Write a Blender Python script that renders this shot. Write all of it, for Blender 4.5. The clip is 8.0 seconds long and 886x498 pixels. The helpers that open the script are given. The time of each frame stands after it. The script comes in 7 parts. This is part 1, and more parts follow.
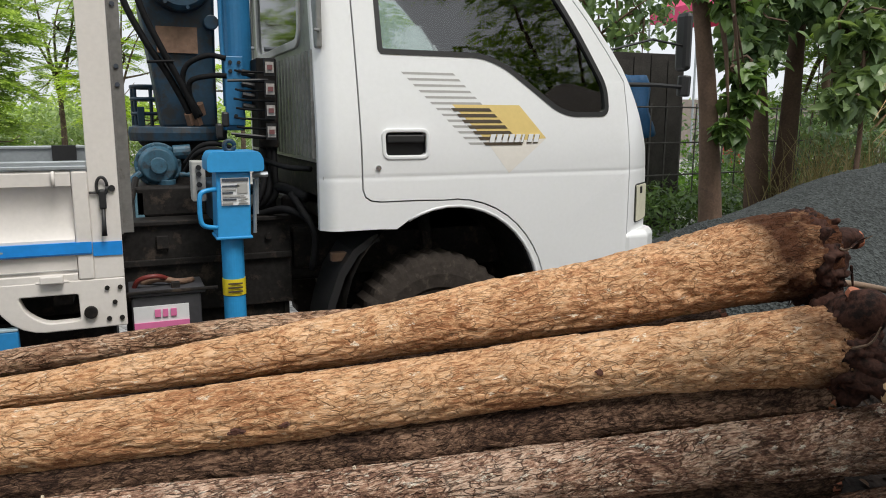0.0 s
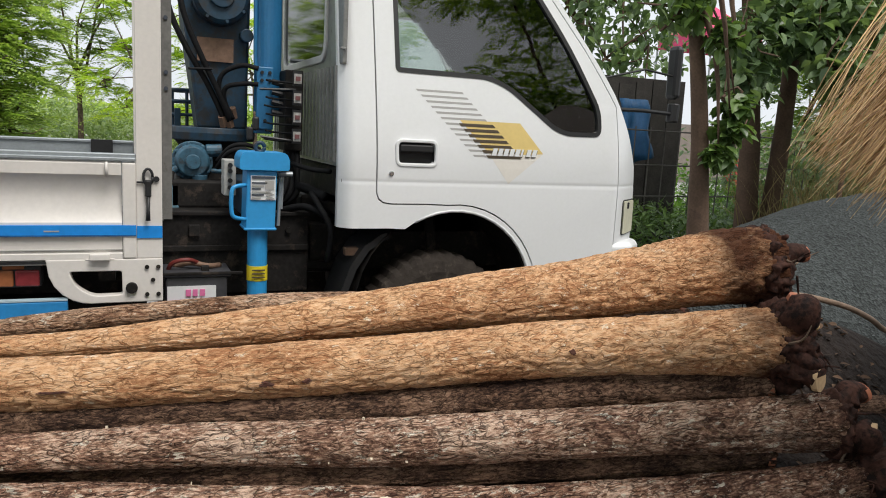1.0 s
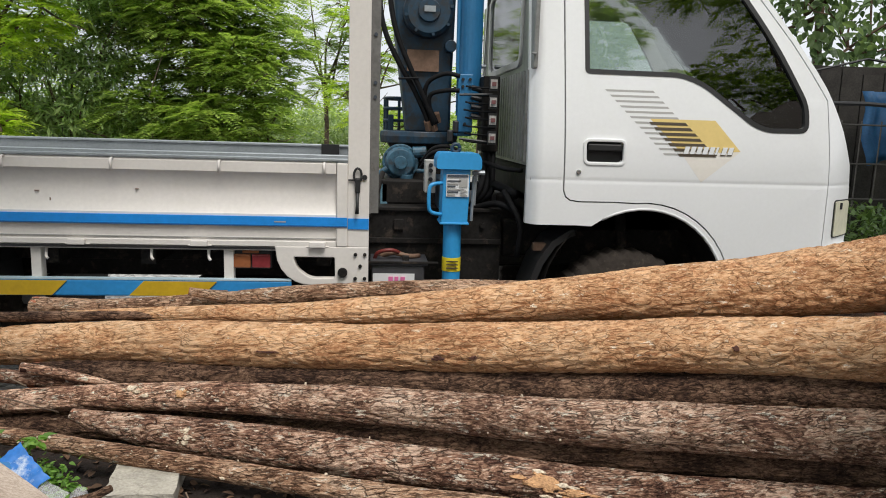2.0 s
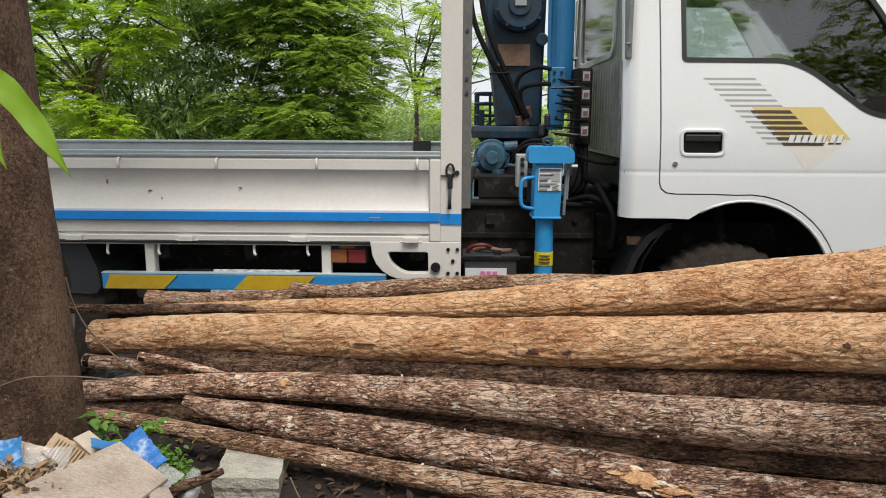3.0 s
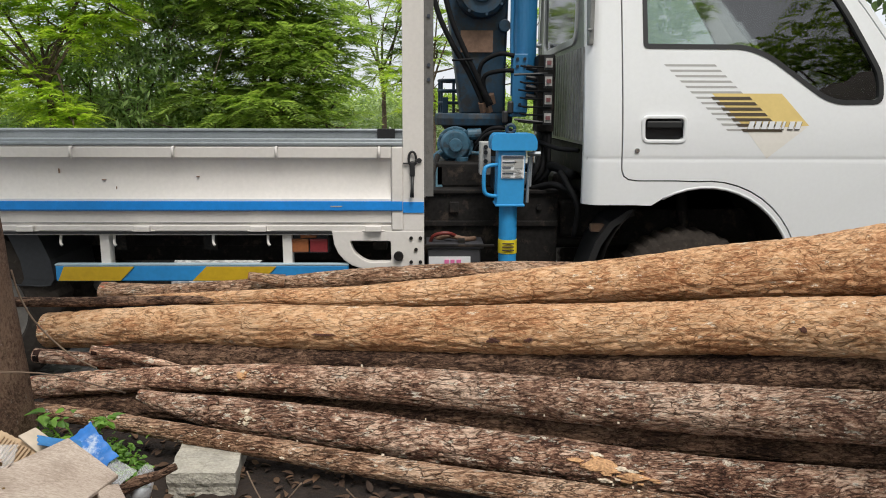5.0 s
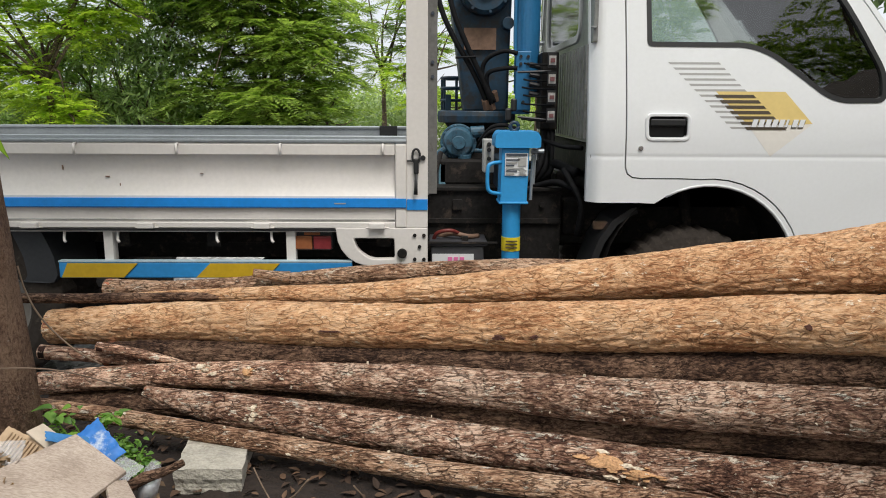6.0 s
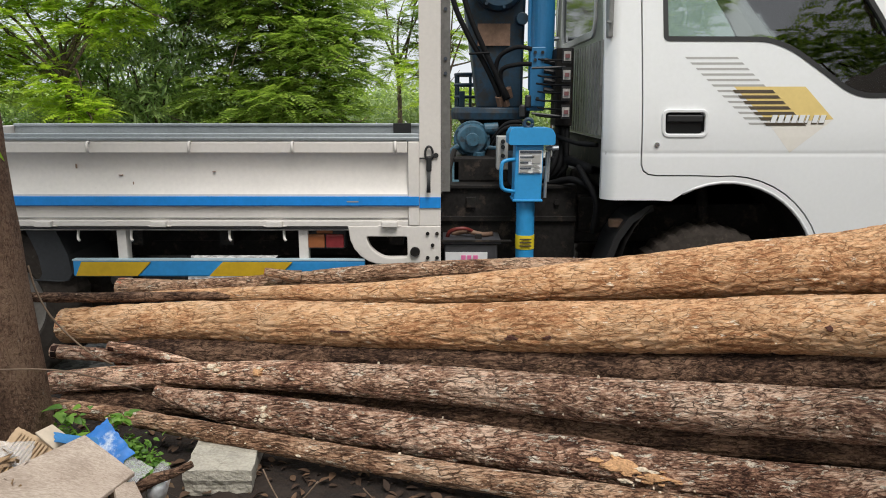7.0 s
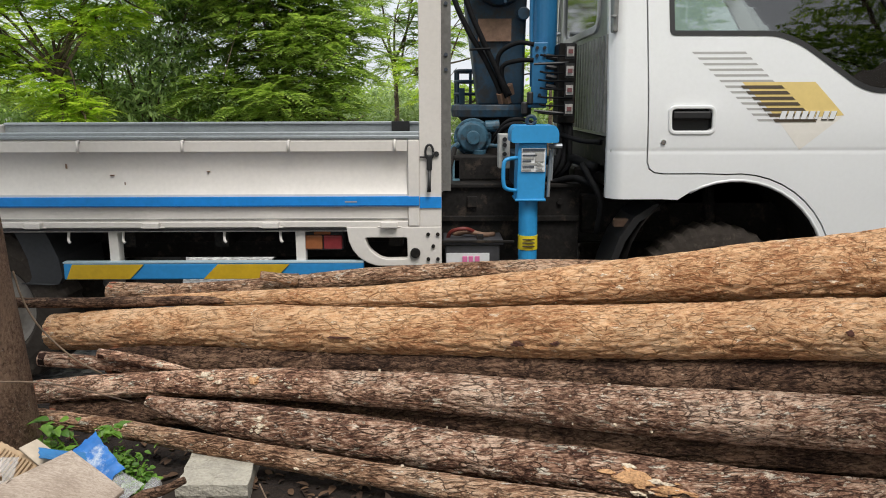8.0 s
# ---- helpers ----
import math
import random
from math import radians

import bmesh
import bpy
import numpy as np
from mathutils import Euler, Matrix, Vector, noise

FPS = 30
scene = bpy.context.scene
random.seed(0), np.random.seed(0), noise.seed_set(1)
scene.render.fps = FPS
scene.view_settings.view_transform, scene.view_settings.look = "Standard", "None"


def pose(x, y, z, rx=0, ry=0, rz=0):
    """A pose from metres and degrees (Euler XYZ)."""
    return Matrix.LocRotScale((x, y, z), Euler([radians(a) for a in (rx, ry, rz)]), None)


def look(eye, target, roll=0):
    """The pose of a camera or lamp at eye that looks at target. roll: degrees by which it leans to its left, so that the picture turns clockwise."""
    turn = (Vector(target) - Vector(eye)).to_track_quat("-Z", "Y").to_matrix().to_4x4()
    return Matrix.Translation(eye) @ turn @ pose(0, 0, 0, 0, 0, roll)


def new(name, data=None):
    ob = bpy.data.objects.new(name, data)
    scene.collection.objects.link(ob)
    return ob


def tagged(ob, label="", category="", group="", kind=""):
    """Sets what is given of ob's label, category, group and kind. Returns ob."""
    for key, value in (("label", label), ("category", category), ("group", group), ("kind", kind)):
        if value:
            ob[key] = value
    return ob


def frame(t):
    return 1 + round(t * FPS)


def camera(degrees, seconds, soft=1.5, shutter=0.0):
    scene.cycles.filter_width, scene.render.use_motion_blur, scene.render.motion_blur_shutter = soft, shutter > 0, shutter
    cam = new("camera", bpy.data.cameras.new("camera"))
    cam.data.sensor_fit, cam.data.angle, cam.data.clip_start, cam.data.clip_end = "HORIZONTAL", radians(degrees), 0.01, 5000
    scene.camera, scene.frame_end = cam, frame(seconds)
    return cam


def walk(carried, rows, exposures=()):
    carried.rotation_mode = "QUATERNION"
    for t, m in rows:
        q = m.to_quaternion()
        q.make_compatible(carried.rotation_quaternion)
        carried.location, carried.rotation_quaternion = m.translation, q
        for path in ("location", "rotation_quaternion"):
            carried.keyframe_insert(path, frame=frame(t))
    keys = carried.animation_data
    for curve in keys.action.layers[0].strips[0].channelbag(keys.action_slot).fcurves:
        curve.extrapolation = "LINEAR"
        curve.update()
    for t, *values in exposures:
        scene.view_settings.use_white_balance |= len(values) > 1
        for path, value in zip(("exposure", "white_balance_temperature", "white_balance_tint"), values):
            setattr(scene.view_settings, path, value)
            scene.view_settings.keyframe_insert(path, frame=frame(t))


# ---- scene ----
cam = camera(61.5, 8.0, 1.0)
PATH = [
    (0, (-0.629, -2.681, 1.247), (0.144, -0.869, 0.904), 0.1),
    (0.5, (-0.687, -2.831, 1.247), (0.255, -1.096, 0.93), 1.3),
    (1, (-0.76, -2.981, 1.249), (0.011, -1.162, 0.939), 2.9),
    (1.5, (-0.667, -3.099, 1.246), (-0.204, -1.179, 0.931), 2.6),
    (2, (-0.639, -3.175, 1.243), (-0.448, -1.21, 0.919), 1.7),
    (3.5, (-0.657, -3.191, 1.243), (-0.722, -1.223, 0.895), 0.0),
    (4, (-0.627, -3.183, 1.24), (-0.648, -1.215, 0.883), -0.1),
    (4.5, (-0.615, -3.163, 1.237), (-0.592, -1.196, 0.873), -0.1),
    (6, (-0.642, -3.166, 1.234), (-0.607, -1.201, 0.859), 0.3),
    (6.5, (-0.636, -3.155, 1.236), (-0.626, -1.191, 0.858), 0.3),
    (7, (-0.628, -3.137, 1.236), (-0.637, -1.174, 0.852), 0.0),
    (7.5, (-0.628, -3.108, 1.233), (-0.641, -1.146, 0.846), -0.1),
    (8, (-0.645, -3.053, 1.232), (-0.646, -1.091, 0.843), -0.2),
]
walk(cam, [(t, look(eye, target, roll)) for t, eye, target, roll in PATH])

# ---- light ----
world = bpy.data.worlds.new("overcast_sky")
scene.world = world
world.use_nodes = True
wn, wl = world.node_tree.nodes, world.node_tree.links
sky = wn.new("ShaderNodeTexSky")
sky.sky_type = 'NISHITA'
sky.sun_disc = False
sky.sun_elevation = radians(58)
sky.sun_rotation = radians(163)
sky.air_density, sky.dust_density, sky.ozone_density = 1.0, 6.0, 1.0
# cloud cover: the sky's colour is drawn towards grey-white
cloud = wn.new("ShaderNodeTexNoise")
cloud.inputs["Scale"].default_value = 2.2
cloud.inputs["Detail"].default_value = 5
veil = wn.new("ShaderNodeMapRange")
veil.inputs["To Min"].default_value, veil.inputs["To Max"].default_value = 0.75, 1.0
grey = wn.new("ShaderNodeMix")
grey.data_type = 'RGBA'
grey.inputs["B"].default_value = (9.0, 9.4, 9.9, 1)
wl.new(cloud.outputs["Fac"], veil.inputs["Value"])
wl.new(veil.outputs["Result"], grey.inputs["Factor"])
wl.new(sky.outputs["Color"], grey.inputs["A"])
wl.new(grey.outputs["Result"], wn["Background"].inputs["Color"])
wn["Background"].inputs["Strength"].default_value = 0.088

sun_data = bpy.data.lights.new("sun", 'SUN')
sun_data.energy, sun_data.angle, sun_data.color = 2.3, radians(24), (1.0, 0.955, 0.91)
sun = new("sun", sun_data)
sun.matrix_world = look((2.5, -8, 14), (0, 0, 0))
scene.view_settings.exposure = 0.29


# ---- materials ----
def tree_of(name):
    m = bpy.data.materials.new(name)
    m.use_nodes = True
    nt = m.node_tree
    return m, nt, nt.nodes["Principled BSDF"]


def paint(name, colour, rough=0.5, metal=0.0, vary=0.12, scale=6.0, bump=0.0, fine=60.0, dirt=None, dirt_at=0.62, coat=0.0):
    """A worn surface: broad tone changes, fine grain, patches of dirt."""
    m, nt, b = tree_of(name)
    n, l = nt.nodes, nt.links
    co = n.new("ShaderNodeTexCoord")
    big = n.new("ShaderNodeTexNoise")
    big.inputs["Scale"].default_value, big.inputs["Detail"].default_value = scale, 6
    small = n.new("ShaderNodeTexNoise")
    small.inputs["Scale"].default_value, small.inputs["Detail"].default_value = fine, 4
    for t in (big, small):
        l.new(co.outputs["Object"], t.inputs["Vector"])
    ramp = n.new("ShaderNodeValToRGB")
    c = colour
    ramp.color_ramp.elements[0].position, ramp.color_ramp.elements[1].position = 0.3, 0.7
    ramp.color_ramp.elements[0].color = (*[max(0, v * (1 - vary)) for v in c], 1)
    ramp.color_ramp.elements[1].color = (*[min(1, v * (1 + vary)) for v in c], 1)
    add = n.new("ShaderNodeMath")
    add.operation = 'MULTIPLY_ADD'
    add.inputs[1].default_value = 0.5
    half = n.new("ShaderNodeMath")
    half.operation = 'MULTIPLY'
    half.inputs[1].default_value = 0.5
    l.new(small.outputs["Fac"], half.inputs[0])
    l.new(big.outputs["Fac"], add.inputs[0])
    l.new(half.outputs[0], add.inputs[2])
    l.new(add.outputs[0], ramp.inputs["Fac"])
    out = ramp.outputs["Color"]
    if dirt:
        mask = n.new("ShaderNodeMapRange")
        mask.inputs["From Min"].default_value, mask.inputs["From Max"].default_value = dirt_at, dirt_at + 0.12
        d = n.new("ShaderNodeTexNoise")
        d.inputs["Scale"].default_value, d.inputs["Detail"].default_value, d.inputs["Roughness"].default_value = scale * 1.7, 9, 0.7
        l.new(co.outputs["Object"], d.inputs["Vector"])
        l.new(d.outputs["Fac"], mask.inputs["Value"])
        mix = n.new("ShaderNodeMix")
        mix.data_type = 'RGBA'
        mix.inputs["B"].default_value = (*dirt, 1)
        l.new(mask.outputs["Result"], mix.inputs["Factor"])
        l.new(out, mix.inputs["A"])
        out = mix.outputs["Result"]
    l.new(out, b.inputs["Base Color"])
    b.inputs["Roughness"].default_value, b.inputs["Metallic"].default_value = rough, metal
    b.inputs["Coat Weight"].default_value = coat
    if bump:
        bp = n.new("ShaderNodeBump")
        bp.inputs["Strength"].default_value, bp.inputs["Distance"].default_value = bump, 0.01
        l.new(add.outputs[0], bp.inputs["Height"])
        l.new(bp.outputs["Normal"], b.inputs["Normal"])
    return m


def bark(name, light, mid, dark, flake, flake_at, along=5.0, across=26.0, relief=0.8, root_at=None, upright=False, crack_wide=0.03, plates=0.5, depth=0.6, grey_to=None):
    """Fissured bark whose furrows run along the log's length."""
    m, nt, b = tree_of(name)
    n, l = nt.nodes, nt.links
    co = n.new("ShaderNodeTexCoord")
    warp = n.new("ShaderNodeTexNoise")
    warp.inputs["Scale"].default_value, warp.inputs["Detail"].default_value = 5.0, 3
    l.new(co.outputs["Object"], warp.inputs["Vector"])
    mixv = n.new("ShaderNodeMix")
    mixv.data_type = 'RGBA'
    mixv.blend_type = 'LINEAR_LIGHT'
    mixv.inputs["Factor"].default_value = 0.03
    l.new(co.outputs["Object"], mixv.inputs["A"])
    l.new(warp.outputs["Color"], mixv.inputs["B"])
    st = n.new("ShaderNodeMapping")
    st.inputs["Scale"].default_value = (across, across, along) if upright else (along, across, across)
    l.new(mixv.outputs["Result"], st.inputs["Vector"])
    crack = n.new("ShaderNodeTexNoise")
    crack.inputs["Scale"].default_value, crack.inputs["Detail"].default_value = 1.0, 2.5
    crack.inputs["Roughness"].default_value, crack.inputs["Distortion"].default_value = 0.6, 0.12
    l.new(st.outputs["Vector"], crack.inputs["Vector"])
    off = n.new("ShaderNodeMath")
    off.operation = 'SUBTRACT'
    off.inputs[1].default_value = 0.5
    l.new(crack.outputs["Fac"], off.inputs[0])
    line = n.new("ShaderNodeMath")
    line.operation = 'ABSOLUTE'
    l.new(off.outputs[0], line.inputs[0])
    edge = n.new("ShaderNodeMapRange")
    edge.inputs["From Min"].default_value, edge.inputs["From Max"].default_value = 0.0, crack_wide
    edge.inputs["To Min"].default_value = 1.0 - depth
    l.new(line.outputs[0], edge.inputs["Value"])
    # scaly plates with a tone of their own and dark joints
    ragged = n.new("ShaderNodeTexNoise")
    ragged.inputs["Scale"].default_value, ragged.inputs["Detail"].default_value = 42.0, 4
    l.new(co.outputs["Object"], ragged.inputs["Vector"])
    mixr = n.new("ShaderNodeMix")
    mixr.data_type = 'RGBA'
    mixr.blend_type = 'LINEAR_LIGHT'
    mixr.inputs["Factor"].default_value = 0.006
    l.new(mixv.outputs["Result"], mixr.inputs["A"])
    l.new(ragged.outputs["Color"], mixr.inputs["B"])
    st3 = n.new("ShaderNodeMapping")
    st3.inputs["Scale"].default_value = (across * 1.45, across * 1.45, along * 2.6) if upright else (along * 2.6, across * 1.45, across * 1.45)
    l.new(mixr.outputs["Result"], st3.inputs["Vector"])
    cell = n.new("ShaderNodeTexVoronoi")
    cell.inputs["Scale"].default_value = 1.0
    rim_ = n.new("ShaderNodeTexVoronoi")
    rim_.feature = 'DISTANCE_TO_EDGE'
    rim_.inputs["Scale"].default_value = 1.0
    for q in (cell, rim_):
        l.new(st3.outputs["Vector"], q.inputs["Vector"])
    csep = n.new("ShaderNodeSeparateColor")
    l.new(cell.outputs["Color"], csep.inputs[0])
    joint = n.new("ShaderNodeMapRange")
    joint.inputs["From Min"].default_value, joint.inputs["From Max"].default_value = 0.006, 0.075
    joint.inputs["To Min"].default_value = 1.0 - plates
    l.new(rim_.outputs["Distance"], joint.inputs["Value"])
    shut = n.new("ShaderNodeTexNoise")
    shut.inputs["Scale"].default_value, shut.inputs["Detail"].default_value = 30.0, 3
    l.new(co.outputs["Object"], shut.inputs["Vector"])
    shut_at = n.new("ShaderNodeMapRange")
    shut_at.inputs["From Min"].default_value, shut_at.inputs["From Max"].default_value = 0.42, 0.60
    l.new(shut.outputs["Fac"], shut_at.inputs["Value"])
    joint_open = n.new("ShaderNodeMath")
    joint_open.operation = 'MAXIMUM'
    l.new(joint.outputs["Result"], joint_open.inputs[0])
    l.new(shut_at.outputs["Result"], joint_open.inputs[1])
    fib = n.new("ShaderNodeTexNoise")
    fib.inputs["Scale"].default_value, fib.inputs["Detail"].default_value, fib.inputs["Roughness"].default_value = 2.3, 9, 0.72
    st2 = n.new("ShaderNodeMapping")
    st2.inputs["Scale"].default_value = (across, across, along * 3.0) if upright else (along * 3.0, across, across)
    l.new(mixv.outputs["Result"], st2.inputs["Vector"])
    l.new(st2.outputs["Vector"], fib.inputs["Vector"])
    blot = n.new("ShaderNodeTexNoise")
    blot.inputs["Scale"].default_value, blot.inputs["Detail"].default_value = 7.0, 6
    l.new(co.outputs["Object"], blot.inputs["Vector"])
    tone = n.new("ShaderNodeMath")
    tone.operation = 'MULTIPLY_ADD'
    tone.inputs[1].default_value = 0.60
    part2 = n.new("ShaderNodeMath")
    part2.operation = 'MULTIPLY_ADD'
    part2.inputs[1].default_value = 0.40 - 0.08 * plates
    cadd = n.new("ShaderNodeMath")
    cadd.operation = 'MULTIPLY'
    cadd.inputs[1].default_value = 0.08 * plates
    l.new(csep.outputs[0], cadd.inputs[0])
    l.new(cadd.outputs[0], part2.inputs[2])
    l.new(blot.outputs["Fac"], part2.inputs[0])
    l.new(fib.outputs["Fac"], tone.inputs[0])
    l.new(part2.outputs[0], tone.inputs[2])
    ramp = n.new("ShaderNodeValToRGB")
    e = ramp.color_ramp.elements
    e[0].position, e[0].color = 0.42, (*dark, 1)
    e[1].position, e[1].color = 0.575, (*light, 1)
    k = e.new(0.5)
    k.color = (*mid, 1)
    l.new(tone.outputs[0], ramp.inputs["Fac"])
    cut = n.new("ShaderNodeMix")
    cut.data_type = 'RGBA'
    cut.inputs["A"].default_value = (*[v * 0.6 for v in dark], 1)
    gate = n.new("ShaderNodeMath")
    gate.operation = 'MAXIMUM'
    some = n.new("ShaderNodeMapRange")
    some.inputs["From Min"].default_value, some.inputs["From Max"].default_value = 0.54, 0.70
    sel = n.new("ShaderNodeTexNoise")
    sel.inputs["Scale"].default_value, sel.inputs["Detail"].default_value = 16.0, 4
    l.new(co.outputs["Object"], sel.inputs["Vector"])
    l.new(sel.outputs["Fac"], some.inputs["Value"])
    l.new(edge.outputs["Result"], gate.inputs[0])
    l.new(some.outputs["Result"], gate.inputs[1])
    gap = n.new("ShaderNodeMath")
    gap.operation = 'MULTIPLY'
    l.new(gate.outputs[0], gap.inputs[0])
    l.new(joint_open.outputs[0], gap.inputs[1])
    l.new(gap.outputs[0], cut.inputs["Factor"])
    l.new(ramp.outputs["Color"], cut.inputs["B"])
    fl = n.new("ShaderNodeMapRange")
    fl.inputs["From Min"].default_value, fl.inputs["From Max"].default_value = flake_at, flake_at + 0.022
    fn = n.new("ShaderNodeTexNoise")
    fn.inputs["Scale"].default_value, fn.inputs["Detail"].default_value, fn.inputs["Roughness"].default_value = 38.0, 7, 0.75
    fst = n.new("ShaderNodeMapping")
    fst.inputs["Scale"].default_value = (0.5, 1.3, 1.3)
    l.new(co.outputs["Object"], fst.inputs["Vector"])
    l.new(fst.outputs["Vector"], fn.inputs["Vector"])
    l.new(fn.outputs["Fac"], fl.inputs["Value"])
    top = n.new("ShaderNodeMix")
    top.data_type = 'RGBA'
    top.inputs["B"].default_value = (*flake, 1)
    l.new(fl.outputs["Result"], top.inputs["Factor"])
    l.new(cut.outputs["Result"], top.inputs["A"])
    wn_ = n.new("ShaderNodeTexNoise")
    wn_.inputs["Scale"].default_value, wn_.inputs["Detail"].default_value = 2.6, 5
    l.new(co.outputs["Object"], wn_.inputs["Vector"])
    wr = n.new("ShaderNodeMapRange")
    wr.inputs["From Min"].default_value, wr.inputs["From Max"].default_value, wr.inputs["To Max"].default_value = 0.48, 0.70, 0.45
    l.new(wn_.outputs["Fac"], wr.inputs["Value"])
    worn = n.new("ShaderNodeMix")
    worn.data_type = 'RGBA'
    worn.blend_type = 'MULTIPLY'
    worn.inputs["B"].default_value = (0.66, 0.60, 0.56, 1)
    l.new(wr.outputs["Result"], worn.inputs["Factor"])
    l.new(top.outputs["Result"], worn.inputs["A"])
    skin = worn.outputs["Result"]
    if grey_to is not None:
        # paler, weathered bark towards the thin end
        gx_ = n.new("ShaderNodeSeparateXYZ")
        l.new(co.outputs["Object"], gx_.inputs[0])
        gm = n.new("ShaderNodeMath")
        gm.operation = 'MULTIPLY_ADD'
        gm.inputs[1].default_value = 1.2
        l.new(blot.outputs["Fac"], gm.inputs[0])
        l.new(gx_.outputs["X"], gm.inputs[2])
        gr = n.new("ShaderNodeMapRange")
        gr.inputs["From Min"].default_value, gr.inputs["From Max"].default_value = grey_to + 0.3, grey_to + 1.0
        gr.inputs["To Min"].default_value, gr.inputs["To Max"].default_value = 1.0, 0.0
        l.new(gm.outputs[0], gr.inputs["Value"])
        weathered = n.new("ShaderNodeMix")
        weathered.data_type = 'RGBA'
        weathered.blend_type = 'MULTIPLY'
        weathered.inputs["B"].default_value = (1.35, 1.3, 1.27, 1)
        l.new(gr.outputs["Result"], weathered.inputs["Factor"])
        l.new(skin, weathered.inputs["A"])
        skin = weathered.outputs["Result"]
    if root_at is not None:
        # black, earth-stained bark round the root end
        sx = n.new("ShaderNodeSeparateXYZ")
        l.new(co.outputs["Object"], sx.inputs[0])
        sm = n.new("ShaderNodeMath")
        sm.operation = 'MULTIPLY_ADD'
        sm.inputs[1].default_value = 0.9
        l.new(blot.outputs["Fac"], sm.inputs[0])
        l.new(sx.outputs["X"], sm.inputs[2])
        sr = n.new("ShaderNodeMapRange")
        sr.inputs["From Min"].default_value, sr.inputs["From Max"].default_value = root_at + 0.35, root_at + 0.62
        l.new(sm.outputs[0], sr.inputs["Value"])
        stain = n.new("ShaderNodeMix")
        stain.data_type = 'RGBA'
        stain.blend_type = 'MULTIPLY'
        stain.inputs["B"].default_value = (0.115, 0.075, 0.062, 1)
        l.new(sr.outputs["Result"], stain.inputs["Factor"])
        l.new(skin, stain.inputs["A"])
        skin = stain.outputs["Result"]
    l.new(skin, b.inputs["Base Color"])
    b.inputs["Roughness"].default_value = 0.9
    b.inputs["Specular IOR Level"].default_value = 0.2
    hsum = n.new("ShaderNodeMath")
    hsum.operation = 'MULTIPLY_ADD'
    hsum.inputs[1].default_value = 1.1
    l.new(gap.outputs[0], hsum.inputs[0])
    l.new(fib.outputs["Fac"], hsum.inputs[2])
    bp = n.new("ShaderNodeBump")
    bp.inputs["Strength"].default_value, bp.inputs["Distance"].default_value = relief, 0.014
    l.new(hsum.outputs[0], bp.inputs["Height"])
    l.new(bp.outputs["Normal"], b.inputs["Normal"])
    return m


def leafy(name, a, c, rough=0.45, through_light=0.35):
    """Leaves that differ from one to the next and let some light through."""
    m, nt, b = tree_of(name)
    n, l = nt.nodes, nt.links
    g = n.new("ShaderNodeNewGeometry")
    ramp = n.new("ShaderNodeValToRGB")
    ramp.color_ramp.elements[0].color, ramp.color_ramp.elements[1].color = (*a, 1), (*c, 1)
    l.new(g.outputs["Random Per Island"], ramp.inputs["Fac"])
    l.new(ramp.outputs["Color"], b.inputs["Base Color"])
    b.inputs["Roughness"].default_value = rough
    tr = n.new("ShaderNodeBsdfTranslucent")
    bright = n.new("ShaderNodeMix")
    bright.data_type = 'RGBA'
    bright.blend_type = 'MULTIPLY'
    bright.inputs["Factor"].default_value = 1.0
    bright.inputs["B"].default_value = (1.3, 1.35, 0.7, 1)
    l.new(ramp.outputs["Color"], bright.inputs["A"])
    l.new(bright.outputs["Result"], tr.inputs["Color"])
    mix = n.new("ShaderNodeMixShader")
    mix.inputs["Fac"].default_value = through_light
    l.new(b.outputs["BSDF"], mix.inputs[1])
    l.new(tr.outputs["BSDF"], mix.inputs[2])
    l.new(mix.outputs["Shader"], n["Material Output"].inputs["Surface"])
    return m


def glass(name, tint, rough=0.02, clear=0.5):
    m, nt, b = tree_of(name)
    n, l = nt.nodes, nt.links
    t = n.new("ShaderNodeBsdfTransparent")
    t.inputs["Color"].default_value = (*tint, 1)
    g = n.new("ShaderNodeBsdfGlossy")
    g.inputs["Roughness"].default_value = rough
    fr = n.new("ShaderNodeFresnel")
    fr.inputs["IOR"].default_value = clear
    mix = n.new("ShaderNodeMixShader")
    l.new(fr.outputs["Fac"], mix.inputs["Fac"])
    l.new(t.outputs["BSDF"], mix.inputs[1])
    l.new(g.outputs["BSDF"], mix.inputs[2])
    l.new(mix.outputs["Shader"], n["Material Output"].inputs["Surface"])
    return m


WHITE = paint("white_cab_paint", (0.77, 0.78, 0.785), 0.32, vary=0.03, scale=2.5, coat=0.3)
CREAM = paint("aged_white_bed_paint", (0.71, 0.67, 0.63), 0.45, vary=0.07, scale=4, dirt=(0.42, 0.36, 0.30), dirt_at=0.66)
STRIPE = paint("blue_stripe_paint", (0.010, 0.25, 0.72), 0.4, vary=0.12, scale=8)
GALV = paint("galvanised_rail", (0.36, 0.39, 0.41), 0.45, 0.5, vary=0.15, scale=9)
PANEL = paint("grey_ribbed_cab_back", (0.23, 0.23, 0.22), 0.33, 0.3, vary=0.25, scale=6, dirt=(0.13, 0.125, 0.11), dirt_at=0.56)
CRANE = paint("dark_blue_crane_paint", (0.011, 0.040, 0.072), 0.5, vary=0.35, scale=7, dirt=(0.024, 0.026, 0.029), dirt_at=0.47)
CRANE2 = paint("blue_cylinder_paint", (0.022, 0.15, 0.32), 0.4, vary=0.15, scale=7, dirt=(0.05, 0.08, 0.11), dirt_at=0.66)
JACK = paint("bright_blue_jack_paint", (0.03, 0.29, 0.62), 0.38, vary=0.10, scale=8, dirt=(0.04, 0.18, 0.36), dirt_at=0.68)
